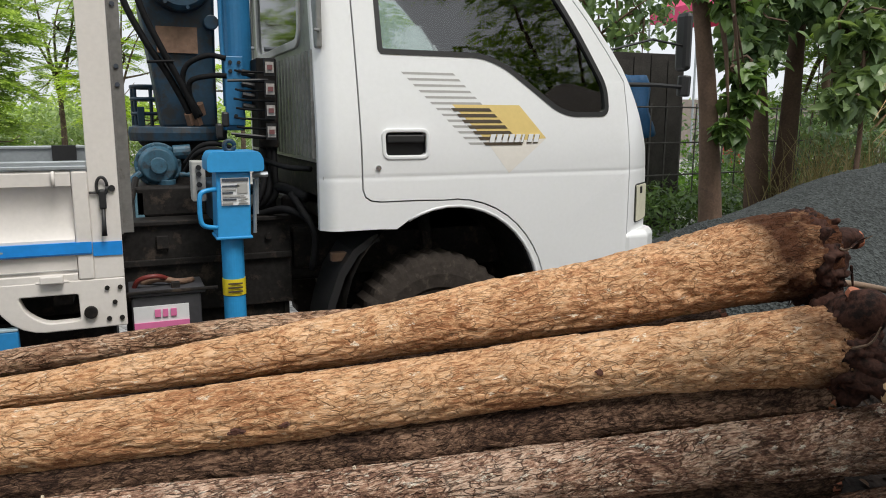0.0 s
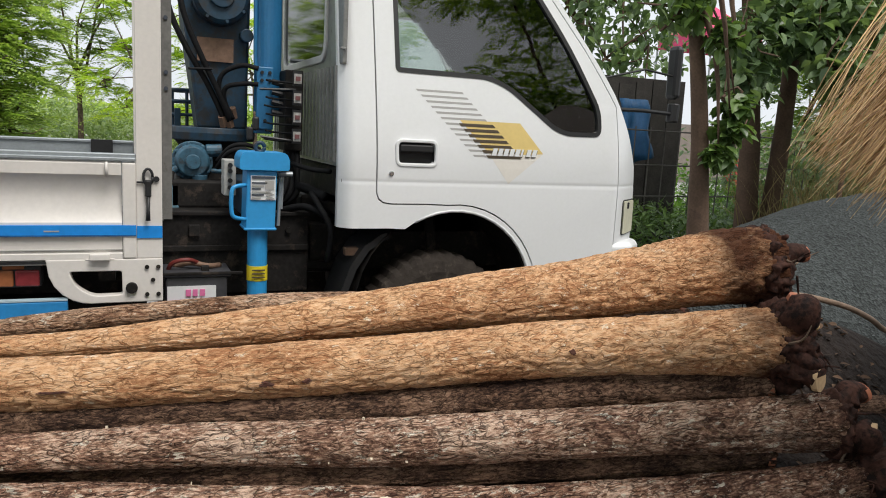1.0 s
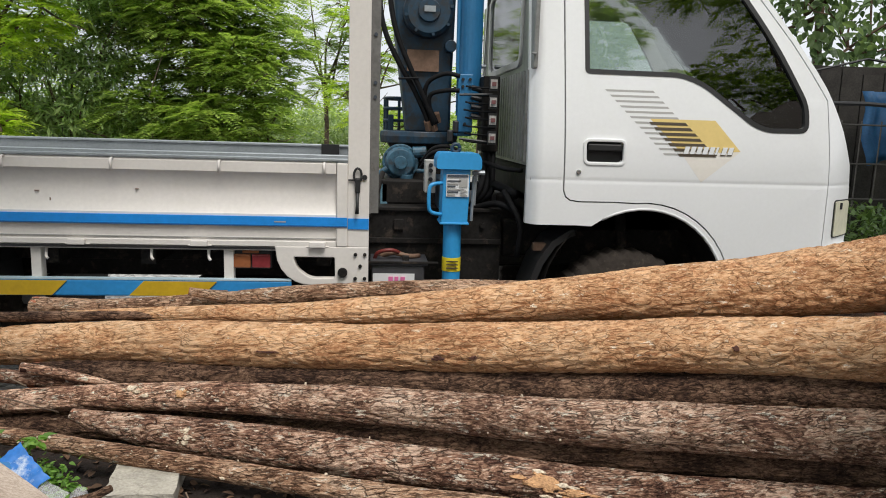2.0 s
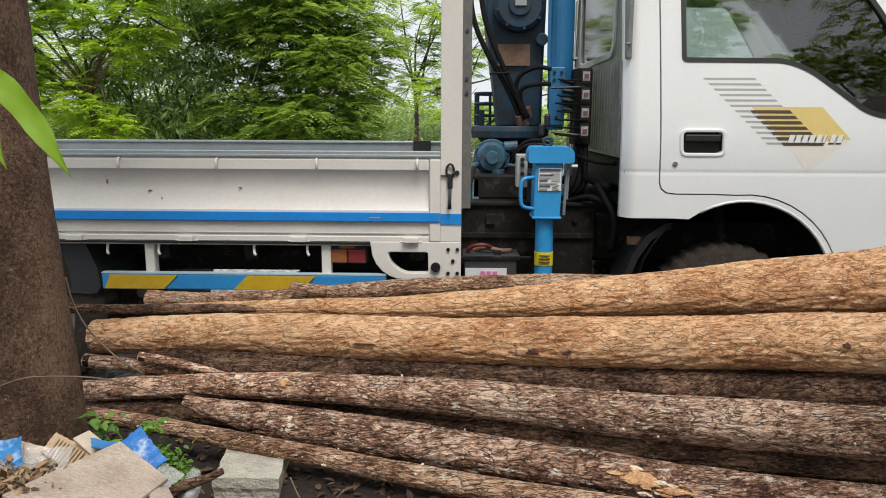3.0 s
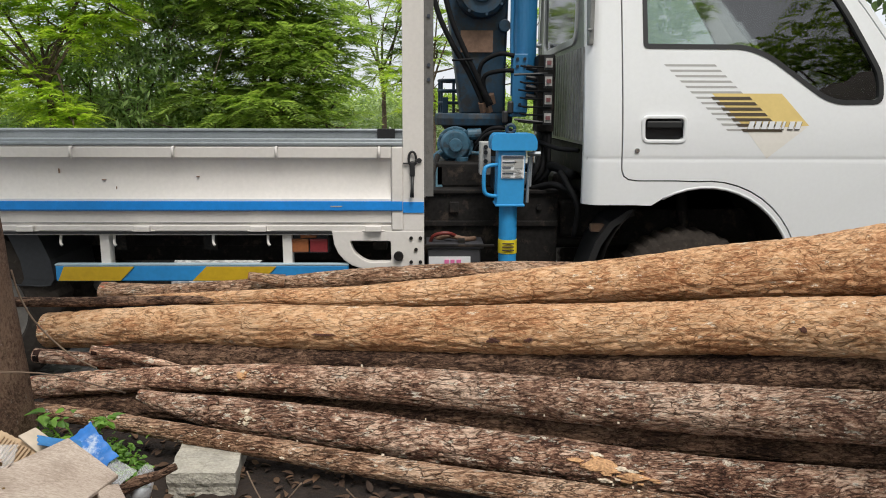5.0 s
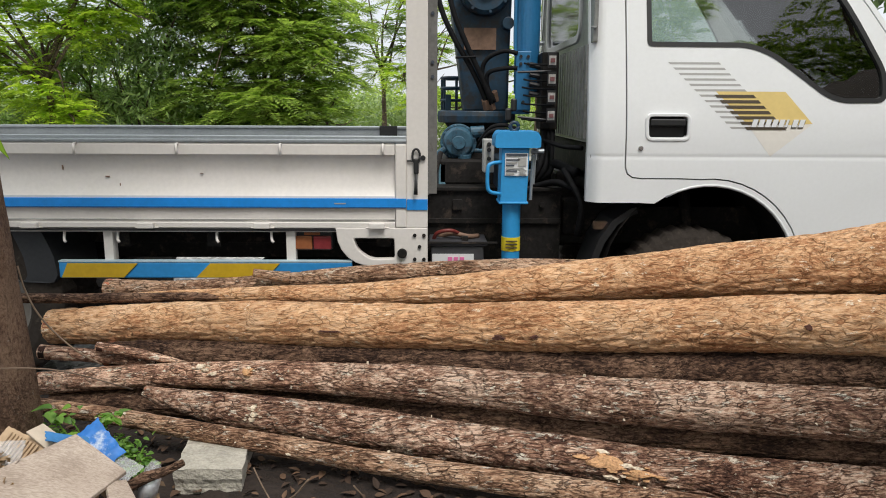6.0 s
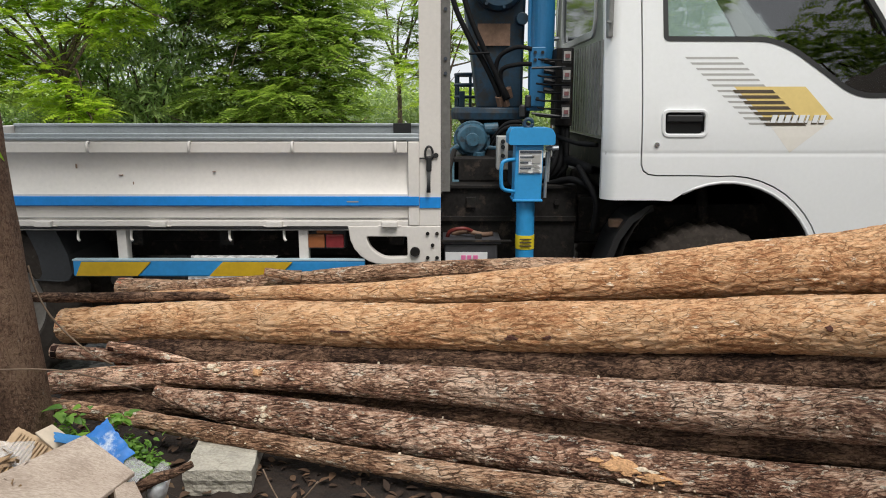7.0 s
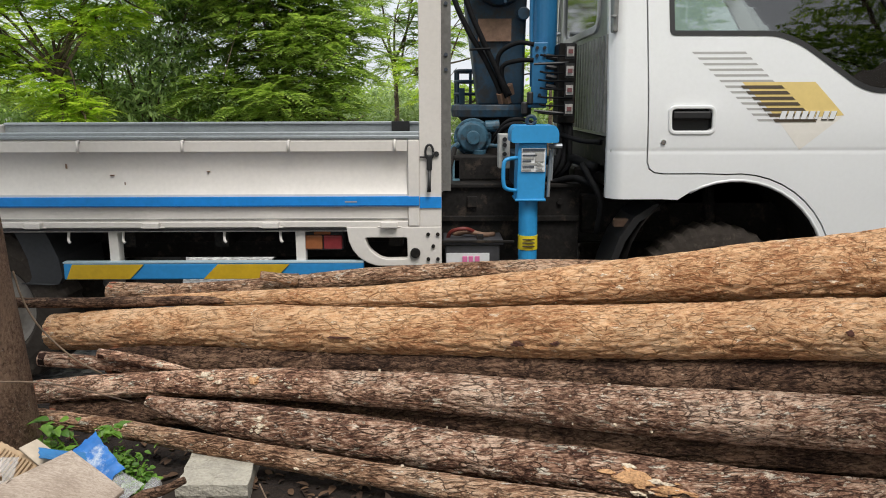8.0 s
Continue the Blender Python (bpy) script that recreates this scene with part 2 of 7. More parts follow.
RUST = paint("rusty_worn_steel", (0.20, 0.12, 0.08), 0.7, 0.1, vary=0.35, scale=14, dirt=(0.32, 0.30, 0.28), bump=0.3)
CHASSIS = paint("greasy_black_chassis", (0.019, 0.0175, 0.0165), 0.6, 0.0, vary=0.5, scale=9, dirt=(0.065, 0.050, 0.040), dirt_at=0.54)
BLACK = paint("black_rubber_trim", (0.015, 0.015, 0.016), 0.5, vary=0.2)
INNER = paint("dark_cab_lining", (0.03, 0.03, 0.032), 0.8, vary=0.2)
HOSE = paint("black_rubber_hose", (0.012, 0.012, 0.013), 0.65, vary=0.3, scale=30)
TYRE = paint("dusty_tyre_rubber", (0.042, 0.035, 0.030), 0.85, vary=0.3, scale=14, bump=0.3, dirt=(0.085, 0.07, 0.058), dirt_at=0.56)
RIM = paint("dusty_steel_rim", (0.22, 0.20, 0.18), 0.6, 0.3, vary=0.25, scale=14)
CHROME = paint("worn_chrome", (0.55, 0.55, 0.55), 0.25, 1.0, vary=0.1)
LAMP = paint("yellowed_lamp_lens", (0.62, 0.60, 0.46), 0.4, vary=0.12, scale=12)
AMBER = paint("amber_lens", (0.34, 0.12, 0.05), 0.25, vary=0.2, scale=20)
REDLENS = paint("red_lens", (0.24, 0.035, 0.04), 0.25, vary=0.2, scale=20)
YELLOW = paint("yellow_bar_paint", (0.58, 0.37, 0.015), 0.5, vary=0.12, scale=10)
BARBLUE = paint("blue_bar_paint", (0.025, 0.25, 0.58), 0.5, vary=0.12, scale=10)
STICK_Y = paint("yellow_sticker", (0.75, 0.6, 0.03), 0.45, vary=0.06)
PAPER = paint("white_sticker", (0.72, 0.73, 0.74), 0.5, vary=0.05)
INK = paint("printed_ink", (0.05, 0.06, 0.08), 0.6, vary=0.1)
DECAL_G = paint("grey_decal", (0.38, 0.375, 0.36), 0.45, vary=0.06)
DECAL_B = paint("dark_brown_decal", (0.08, 0.06, 0.04), 0.45, vary=0.1)
DECAL_Y = paint("yellow_decal", (0.70, 0.53, 0.20), 0.45, vary=0.06)
DECAL_P = paint("pale_peach_decal", (0.77, 0.735, 0.675), 0.45, vary=0.04)
PINK = paint("pink_battery_label", (0.72, 0.18, 0.38), 0.45, vary=0.06)
BATT = paint("grey_battery_case", (0.05, 0.05, 0.055), 0.5, vary=0.25, dirt=(0.12, 0.10, 0.09))
REDWIRE = paint("red_cable", (0.16, 0.025, 0.02), 0.5)
SEAT = paint("seat_cloth", (0.06, 0.06, 0.065), 0.9, vary=0.15)
SIDEGLASS = glass("tinted_side_glass", (0.80, 0.85, 0.82), 0.015, 2.2)
REARGLASS = glass("dusty_rear_glass", (0.28, 0.32, 0.31), 0.05, 1.9)

BARK_LIGHT = bark("peeled_tan_bark", (0.87, 0.575, 0.35), (0.77, 0.445, 0.235), (0.46, 0.21, 0.098), (0.98, 0.83, 0.64), 0.62, 6, 62, 0.8, 0.86, False, 0.008, 0.60, 0.4)
BARK_MID = bark("grey_tan_bark", (0.85, 0.59, 0.41), (0.60, 0.355, 0.22), (0.24, 0.122, 0.072), (0.96, 0.85, 0.70), 0.60, 7, 70, 1.1, None, False, 0.014, 0.75, 0.6)
BARK_DARK = bark("dark_flaky_bark", (0.90, 0.64, 0.48), (0.47, 0.262, 0.172), (0.145, 0.068, 0.047), (0.96, 0.85, 0.70), 0.585, 7, 62, 1.1, 0.95, False, 0.014, 0.82, 0.7)
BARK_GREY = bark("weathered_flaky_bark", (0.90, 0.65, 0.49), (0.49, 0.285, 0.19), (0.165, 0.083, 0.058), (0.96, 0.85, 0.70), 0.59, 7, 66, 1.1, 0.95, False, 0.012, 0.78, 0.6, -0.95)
# black bark; for logs inside the pile it also holds the gaps' shade
BARK_DIM = bark("dark_and_shaded_bark", (0.36, 0.22, 0.145), (0.17, 0.097, 0.063), (0.045, 0.024, 0.017), (0.5, 0.38, 0.28), 0.64, 7, 66, 1.0, None, False, 0.018, 0.7, 0.7)
ROOT = paint("dark_root_wood", (0.046, 0.021, 0.015), 0.7, vary=0.7, scale=18, bump=0.6, fine=90, dirt=(0.010, 0.006, 0.005), dirt_at=0.48)
CUT = paint("red_cut_wood", (0.36, 0.125, 0.065), 0.75, vary=0.3, scale=22, bump=0.4, dirt=(0.13, 0.05, 0.03))
CUT_PALE = paint("pale_cut_wood", (0.50, 0.34, 0.19), 0.8, vary=0.25, scale=22, bump=0.4)
FLECK = paint("pale_bare_wood", (0.70, 0.59, 0.45), 0.9, vary=0.35, scale=80, bump=0.8, fine=160, dirt=(0.34, 0.24, 0.16), dirt_at=0.58)
SCAR = paint("orange_bare_wood", (0.56, 0.32, 0.16), 0.9, vary=0.45, scale=70, bump=0.9, fine=160, dirt=(0.20, 0.10, 0.06), dirt_at=0.56)
KNOT = paint("dark_red_knot", (0.075, 0.028, 0.018), 0.8, vary=0.5, scale=60, bump=0.6)
LITTER = leafy("old_leaf_litter", (0.03, 0.017, 0.011), (0.15, 0.085, 0.048), 0.85, 0.05)
TWIG = paint("dry_twig", (0.16, 0.11, 0.075), 0.85, vary=0.3, scale=30, bump=0.4)

LEAF_A = leafy("feathery_leaf", (0.16, 0.26, 0.055), (0.50, 0.63, 0.17), 0.45, 0.42)
LEAF_B = leafy("yellow_green_leaf", (0.27, 0.42, 0.045), (0.60, 0.72, 0.11), 0.45, 0.45)
LEAF_C = leafy("bamboo_leaf", (0.14, 0.24, 0.08), (0.52, 0.66, 0.28), 0.4, 0.35)
LEAF_D = leafy("dark_vine_leaf", (0.075, 0.125, 0.062), (0.23, 0.325, 0.155), 0.4)
LEAF_E = leafy("pale_far_leaf", (0.163, 0.250, 0.088), (0.325, 0.413, 0.163))
LEAF_F = leafy("bright_weed_leaf", (0.07, 0.17, 0.02), (0.22, 0.40, 0.06))
LEAF_F2 = leafy("fresh_vine_leaf", (0.060, 0.110, 0.034), (0.18, 0.28, 0.080), 0.35)
LEAF_V = leafy("pale_climber_leaf", (0.10, 0.155, 0.07), (0.30, 0.40, 0.17), 0.4, 0.3)
MANGO = leafy("young_mango_leaf", (0.22, 0.40, 0.03), (0.34, 0.52, 0.05), 0.55, 0.45)
DRYLEAF = leafy("dry_leaf", (0.08, 0.045, 0.025), (0.48, 0.32, 0.18), 0.8, 0.1)
STRAW = leafy("straw", (0.17, 0.085, 0.038), (0.86, 0.60, 0.33), 0.6, 0.15)
DRYGRASS = leafy("dry_grass", (0.20, 0.16, 0.07), (0.42, 0.34, 0.17), 0.7, 0.2)

for dull in (CHASSIS, INNER, TYRE, HOSE, ROOT):
    dull.node_tree.nodes["Principled BSDF"].inputs["Specular IOR Level"].default_value = 0.12

# ---- building helpers ----
def finish(name, me, material, parent=None, label="", smooth=False):
    ob = new(name, me)
    for mm in (material if isinstance(material, (list, tuple)) else [material]):
        me.materials.append(mm)
    if smooth:
        me.polygons.foreach_set("use_smooth", [True] * len(me.polygons))
        if smooth == "creased":
            me.set_sharp_from_angle(angle=radians(25))
    if parent:
        ob.parent = parent
        if parent.type == 'EMPTY':
            ob.matrix_parent_inverse = Matrix.Translation(parent.location).inverted()
    if label:
        ob["label"] = label
    return ob


def part(name, bm, material, parent=None, label="", smooth=False, bevel=0.0):
    me = bpy.data.meshes.new(name)
    bmesh.ops.recalc_face_normals(bm, faces=bm.faces)
    bm.to_mesh(me)
    bm.free()
    ob = finish(name, me, material, parent, label, smooth)
    if bevel:
        md = ob.modifiers.new("edge", 'BEVEL')
        md.width, md.segments, md.limit_method, md.angle_limit = bevel, 2, 'ANGLE', radians(40)
    return ob


def raw(name, verts, faces, material, parent=None, label="", smooth=False):
    me = bpy.data.meshes.new(name)
    me.from_pydata(verts, [], faces)
    me.update()
    return finish(name, me, material, parent, label, smooth)


def thing(name, at, label, category, group="", kind=""):
    ob = new(name)
    ob.empty_display_size = 0.1
    ob.location = at
    bpy.context.view_layer.update()
    return tagged(ob, label, category, group, kind)


def box(bm, x0, x1, y0, y1, z0, z1, m=None):
    vs = [bm.verts.new((x, y, z)) for x in (x0, x1) for y in (y0, y1) for z in (z0, z1)]
    for f in ((0, 1, 3, 2), (4, 6, 7, 5), (0, 4, 5, 1), (2, 3, 7, 6), (0, 2, 6, 4), (1, 5, 7, 3)):
        bm.faces.new([vs[i] for i in f])
    if m:
        bmesh.ops.transform(bm, matrix=m, verts=vs)
    return vs


def boxes(*dims):
    bm = bmesh.new()
    for d in dims:
        box(bm, *d)
    return bm


def tube(bm, pts, radii, seg=10, caps=True, ripple=None):
    """A round bar through pts; radii: one number or one for each point."""
    pts = [Vector(p) for p in pts]
    radii = radii if isinstance(radii, (list, tuple)) else [radii] * len(pts)
    up = Vector((0, 0, 1))
    d0 = (pts[1] - pts[0]).normalized()
    if abs(d0.dot(up)) > 0.9:
        up = Vector((0, 1, 0))
    rings = []
    for i, p in enumerate(pts):
        d = (pts[min(i + 1, len(pts) - 1)] - pts[max(i - 1, 0)]).normalized()
        s = d.cross(up).normalized()
        u = s.cross(d).normalized()
        up = u
        ring = []
        for k in range(seg):
            a = 2 * math.pi * k / seg
            r = radii[i]
            if ripple:
                r *= ripple(i, a, p)
            ring.append(bm.verts.new(p + (s * math.cos(a) + u * math.sin(a)) * r))
        rings.append(ring)
    for a, b in zip(rings, rings[1:]):
        for k in range(seg):
            bm.faces.new((a[k], a[(k + 1) % seg], b[(k + 1) % seg], b[k]))
    if caps:
        bm.faces.new(list(reversed(rings[0])))
        bm.faces.new(rings[-1])
    return rings


def bar(pts, r, seg=10, ripple=None):
    bm = bmesh.new()
    tube(bm, pts, r, seg, True, ripple)
    return bm


def smooth_path(pts, n):
    """n points on a smooth curve through rows of numbers (Catmull-Rom)."""
    P = [np.array(p, float) for p in pts]
    P = [2 * P[0] - P[1]] + P + [2 * P[-1] - P[-2]]
    out = []
    for k in range(n):
        s = k / (n - 1) * (len(P) - 3)
        i = min(int(s), len(P) - 4)
        t = s - i
        a, b, c, d = P[i:i + 4]
        out.append(0.5 * (2 * b + (c - a) * t + (2 * a - 5 * b + 4 * c - d) * t * t + (3 * b - a - 3 * c + d) * t ** 3))
    return out


def round_poly(pts, r, n=4):
    """Rounds the corners of a closed outline; r: one number or one for each corner."""
    out = []
    for i, p in enumerate(pts):
        a, b, c = Vector(pts[i - 1]), Vector(p), Vector(pts[(i + 1) % len(pts)])
        rr = r[i] if isinstance(r, (list, tuple)) else r
        if rr <= 0:
            out.append(tuple(b))
            continue
        u, w = (a - b), (c - b)
        q = min(rr, u.length * 0.45, w.length * 0.45)
        s, e = b + u.normalized() * q, b + w.normalized() * q
        for k in range(n + 1):
            t = k / n
            out.append(tuple((1 - t) ** 2 * s + 2 * t * (1 - t) * b + t * t * e))
    return out


def plate(outer, holes, y0, thick, cuts_x=(), cuts_z=(), shape=None):
    """A sheet in the xz plane with openings, thickness in y, and a bulge given by shape(x, z) -> dy."""
    bm = bmesh.new()
    edges = []
    for loop in [outer, *holes]:
        vs = [bm.verts.new((x, y0, z)) for x, z in loop]
        edges += [bm.edges.new((vs[i], vs[(i + 1) % len(vs)])) for i in range(len(vs))]
    bmesh.ops.triangle_fill(bm, use_beauty=True, use_dissolve=False, edges=edges, normal=(0, -1, 0))
    for axis, cuts in ((0, cuts_x), (2, cuts_z)):
        for c in cuts:
            co, no = [0, 0, 0], [0, 0, 0]
            co[axis], no[axis] = c, 1
            bmesh.ops.bisect_plane(bm, geom=bm.verts[:] + bm.edges[:] + bm.faces[:], dist=1e-5, plane_co=co, plane_no=no)
    if shape:
        for v in bm.verts:
            v.co.y += shape(v.co.x, v.co.z)
    front = bm.faces[:]
    ret = bmesh.ops.extrude_face_region(bm, geom=front)
    for v in ret["geom"]:
        if isinstance(v, bmesh.types.BMVert):
            v.co.y += thick
    return bm


def ring_of(loop, other, y0, y1):
    """A frame between two outlines with the same number of corners."""
    bm = bmesh.new()
    n = len(loop)
    L = [[bm.verts.new((x, y, z)) for x, z in lp] for y in (y0, y1) for lp in (loop, other)]
    a, b, c, d = L
    for i in range(n):
        j = (i + 1) % n
        for q in ((a[i], a[j], b[j], b[i]), (c[i], d[i], d[j], c[j]), (a[i], c[i], c[j], a[j]), (b[i], b[j], d[j], d[i])):
            bm.faces.new(q)
    return bm


def grow(loop, d):
    """The outline moved outwards by d (inwards when negative)."""
    n = len(loop)
    area = sum(loop[i][0] * loop[(i + 1) % n][1] - loop[(i + 1) % n][0] * loop[i][1] for i in range(n))
    s = 1 if area > 0 else -1
    out = []
    for i in range(n):
        a, b, c = Vector(loop[i - 1]), Vector(loop[i]), Vector(loop[(i + 1) % n])
        u, w = (b - a).normalized(), (c - b).normalized()
        n1, n2 = Vector((u.y, -u.x)), Vector((w.y, -w.x))
        m = (n1 + n2)
        m = m / max(0.3, m.length_squared / 2) if m.length > 1e-6 else n1
        out.append((b.x + m.x * d * s, b.y + m.y * d * s))
    return out


# ---- the crane truck ----
truck = thing("crane_truck", (-0.6, 0.83, 0.0), "white flatbed truck with blue loader crane, parked beside the logs", "truck")


def cab_bulge(x, z):
    """How far the cab's side leans inwards at a place on it."""
    d = 0.0
    if z > 1.1:
        d += 0.20 * (z - 1.1) ** 2 / (z - 1.1 + 0.25)
    if x > 1.36:
        d += 1.25 * (x - 1.36) ** 1.5
    if x < 0.095:
        d += 0.055 * ((0.095 - x) / 0.06) ** 2
    d += 0.002 * math.exp(-((z - 1.03) / 0.008) ** 2)
    return d


CX = (0.05, 0.065, 0.08, 0.095, 1.37, 1.40, 1.43, 1.46, 1.49, 1.52, 1.55, 1.58)
CZ = (1.012, 1.02, 1.025, 1.03, 1.035, 1.04, 1.048, 1.10, 1.14, 1.18, 1.22, 1.26, 1.30, 1.35, 1.40, 1.46, 1.53, 1.6, 1.7, 1.8)
arch = [(0.56 + 0.405 * math.cos(a), 0.49 + 0.42 * math.sin(a)) for a in [radians(d) for d in range(126, -10, -8)]]
arch_out = [(0.563 + 0.427 * math.cos(a), 0.49 + 0.447 * math.sin(a)) for a in [radians(d) for d in range(96, -10, -8)]]
cab_outline = [(0.035, 2.02), (0.035, 0.833), (0.255, 0.833)] + arch + [(0.97, 0.40), (1.54, 0.40), (1.60, 0.6), (1.61, 0.807), (1.60, 1.0), (1.575, 1.12), (1.495, 1.27),
               (1.405, 1.41), (1.32, 1.54), (1.235, 1.656), (1.07, 1.87), (0.96, 2.02)]
door_line = round_poly([(0.172, 1.96), (0.188, 0.95)], 0) + [(0.190, 0.985), (0.20, 0.958), (0.222, 0.943), (0.26, 0.938), (0.42, 0.938)] + arch_out + [(0.995, 0.45), (1.405, 0.45), (1.408, 1.03),
             (1.375, 1.405), (1.29, 1.535), (1.205, 1.655), (1.04, 1.86), (0.95, 1.96)]
door_line.pop(1)
window_line = round_poly([(0.262, 1.92), (0.272, 1.492), (0.70, 1.490), (0.80, 1.452), (1.03, 1.285), (1.10, 1.262), (1.285, 1.264), (1.282, 1.385), (1.13, 1.655), (0.935, 1.92)],
                         [0.03, 0.02, 0.06, 0.06, 0.06, 0.05, 0.04, 0.05, 0.2, 0.03])
grip_line = round_poly([(0.280, 1.197), (0.283, 1.112), (0.444, 1.112), (0.442, 1.197)], 0.016)

side = part("cab_side", plate(cab_outline, [grow(door_line, 0.004)], 0.0, 0.03, CX, CZ, cab_bulge), WHITE, truck, smooth="creased", bevel=0.004)
door = part("door", plate(grow(door_line, -0.002), [window_line, grip_line], -0.001, 0.028, CX[4:6], CZ, cab_bulge), WHITE, truck, smooth="creased", bevel=0.004)
part("door_shut_panel", plate(grow(door_line, 0.03), [grow(window_line, 0.02)], 0.034, 0.006, CX[4:6], CZ, cab_bulge), BLACK, truck)
# wheel arch lip, proud of the side
lip_a = arch[1:]
lip_bm = bmesh.new()
tube(lip_bm, [(x, 0.006, z) for x, z in lip_a], 0.008, 8)
part("arch_lip", lip_bm, WHITE, truck, smooth=True)
# window rubber and glass
rub = ring_of(grow(window_line, 0.004), grow(window_line, -0.016), -0.004, 0.02)
for v in rub.verts:
    v.co.y += cab_bulge(v.co.x, v.co.z)
part("window_seal", rub, BLACK, door, "black rubber window seal")
pane = plate(grow(window_line, -0.008), [], 0.008, 0.003, (), CZ, cab_bulge)
gl = part("window_glass", pane, SIDEGLASS, door, "dark reflecting side window glass", smooth=False)
gl.visible_shadow = False
# handle
part("handle_surround", ring_of(grow(grip_line, 0.016), grow(grip_line, 0.001), -0.006, 0.01), WHITE, door, "white raised handle surround", bevel=0.004)
cup = plate(grow(grip_line, 0.004), [], 0.03, 0.004)
for x0, x1, z0, z1 in ((0.276, 0.282, 1.108, 1.2), (0.442, 0.448, 1.108, 1.2), (0.276, 0.448, 1.104, 1.112), (0.276, 0.448, 1.197, 1.203)):
    box(cup, x0, x1, 0.004, 0.034, z0, z1)
part("handle_cup", cup, BLACK, door)
part("door_handle", boxes((0.286, 0.438, -0.002, 0.012, 1.158, 1.19), (0.29, 0.434, 0.004, 0.03, 1.178, 1.19)), BLACK, door, "black pull handle", bevel=0.006)
part("key_lock", bar([(0.25, -0.007, 1.066), (0.25, 0.01, 1.066)], 0.011, 16), CHROME, door, "round chrome key lock", bevel=0.002)
# striped decal
def decal(loop, material, name, y=-0.0015):
    return part(name, plate(loop, [], y, -y - 0.0008, (), CZ[:14], cab_bulge), material, door)


for i in range(13):
    z, x = 1.424 - 0.0222 * i, 0.356 + 0.0222 * i
    w = 0.215 if i < 6 else 0.060
    decal([(x, z), (x + w, z), (x + w + 0.009, z - 0.009), (x + 0.009, z - 0.009)], DECAL_G, "grey_stripe")
    if i >= 6:
        x2 = x + 0.064
        decal([(x2, z), (x2 + 0.165, z), (x2 + 0.178, z - 0.0125), (x2 + 0.0125, z - 0.0125)], DECAL_B, "brown_stripe", -0.0032)
decal([(0.560, 1.304), (0.855, 1.304), (0.976, 1.171), (0.900, 1.166), (0.700, 1.166)], DECAL_Y, "yellow_patch")
decal([(0.700, 1.164), (0.900, 1.164), (0.972, 1.168), (0.805, 1.033)], DECAL_P, "peach_patch")
# a model badge, drawn as plain slanted blocks
for k in range(8):
    x = 0.713 + 0.0286 * k
    w = 0.021 if k != 5 else 0.010
    decal([(x - 0.002, 1.152), (x + w, 1.152), (x + w + 0.012, 1.186), (x + 0.009, 1.186)], DECAL_B, "badge_shadow", -0.0042)
    decal([(x, 1.157), (x + w, 1.157), (x + w + 0.010, 1.189), (x + 0.010, 1.189)], PAPER, "badge_block", -0.0055)

# headlamp and bumper
lamp_l = round_poly([(1.472, 0.957), (1.475, 0.795), (1.605, 0.80), (1.598, 0.957)], 0.012)
part("headlamp", plate(lamp_l, [], -0.011, 0.02, CX, (), cab_bulge), LAMP, truck, "yellowed headlamp lens")
part("headlamp_rim", plate(grow(lamp_l, 0.007), [], -0.0025, 0.012, CX, (), cab_bulge), BLACK, truck)
bump = bmesh.new()
bp_pts = [(1.36, 0.02), (1.42, 0.005), (1.53, 0.02), (1.62, 0.10), (1.665, 0.28), (1.65, 0.83), (1.64, 1.36), (1.60, 1.54), (1.52, 1.63)]
rows_b = []
for x, y in bp_pts:
    cxy = Vector((1.3, 0.83))
    inn = (cxy - Vector((x, y))).normalized() * 0.10
    rows_b.append([bump.verts.new(p) for p in ((x, y, 0.46), (x, y, 0.735), (x + inn.x * 0.2, y + inn.y * 0.2, 0.757), (x + inn.x, y + inn.y, 0.757), (x + inn.x, y + inn.y, 0.46))])
for a, b in zip(rows_b, rows_b[1:]):
    for k in range(5):
        bump.faces.new((a[k], a[(k + 1) % 5], b[(k + 1) % 5], b[k]))
bump.faces.new(rows_b[0])
bump.faces.new(list(reversed(rows_b[-1])))
part("bumper", bump, WHITE, truck, "white wrap-round front bumper", bevel=0.008)

# cab front, far side, roof, back
front_line = [(1.54, 0.42), (1.60, 0.6), (1.61, 0.807), (1.60, 1.0), (1.575, 1.12), (1.495, 1.27), (1.405, 1.41), (1.32, 1.54), (1.235, 1.656), (1.07, 1.87), (0.96, 2.02)]
fb = bmesh.new()
rows_f = []
for x, z in front_line:
    y0 = cab_bulge(x, z) + 0.012
    rows_f.append([fb.verts.new((x + 0.10 * math.sin(math.pi * k / 10) ** 0.7, y0 + (1.66 - 2 * y0) * k / 10, z)) for k in range(11)])
for i, (a, b) in enumerate(zip(rows_f, rows_f[1:])):
    if 5 <= i <= 8:
        continue
    for k in range(10):
        fb.faces.new((a[k], a[k + 1], b[k + 1], b[k]))
fp = part("front_panel", fb, WHITE, truck, smooth=True)
fp.modifiers.new("thick", 'SOLIDIFY').thickness = 0.01
wb = bmesh.new()
rows_w = [[wb.verts.new(v) for v in [(x + 0.10 * math.sin(math.pi * k / 10) ** 0.7 - 0.006, cab_bulge(x, z) + 0.02 + (1.62 - 2 * cab_bulge(x, z)) * k / 10, z) for k in range(11)]] for x, z in front_line[5:10]]
for a, b in zip(rows_w, rows_w[1:]):
    for k in range(10):
        wb.faces.new((a[k], a[k + 1], b[k + 1], b[k]))
ws = part("windscreen", wb, SIDEGLASS, truck, "clear windscreen glass", smooth=True)
ws.visible_shadow = False
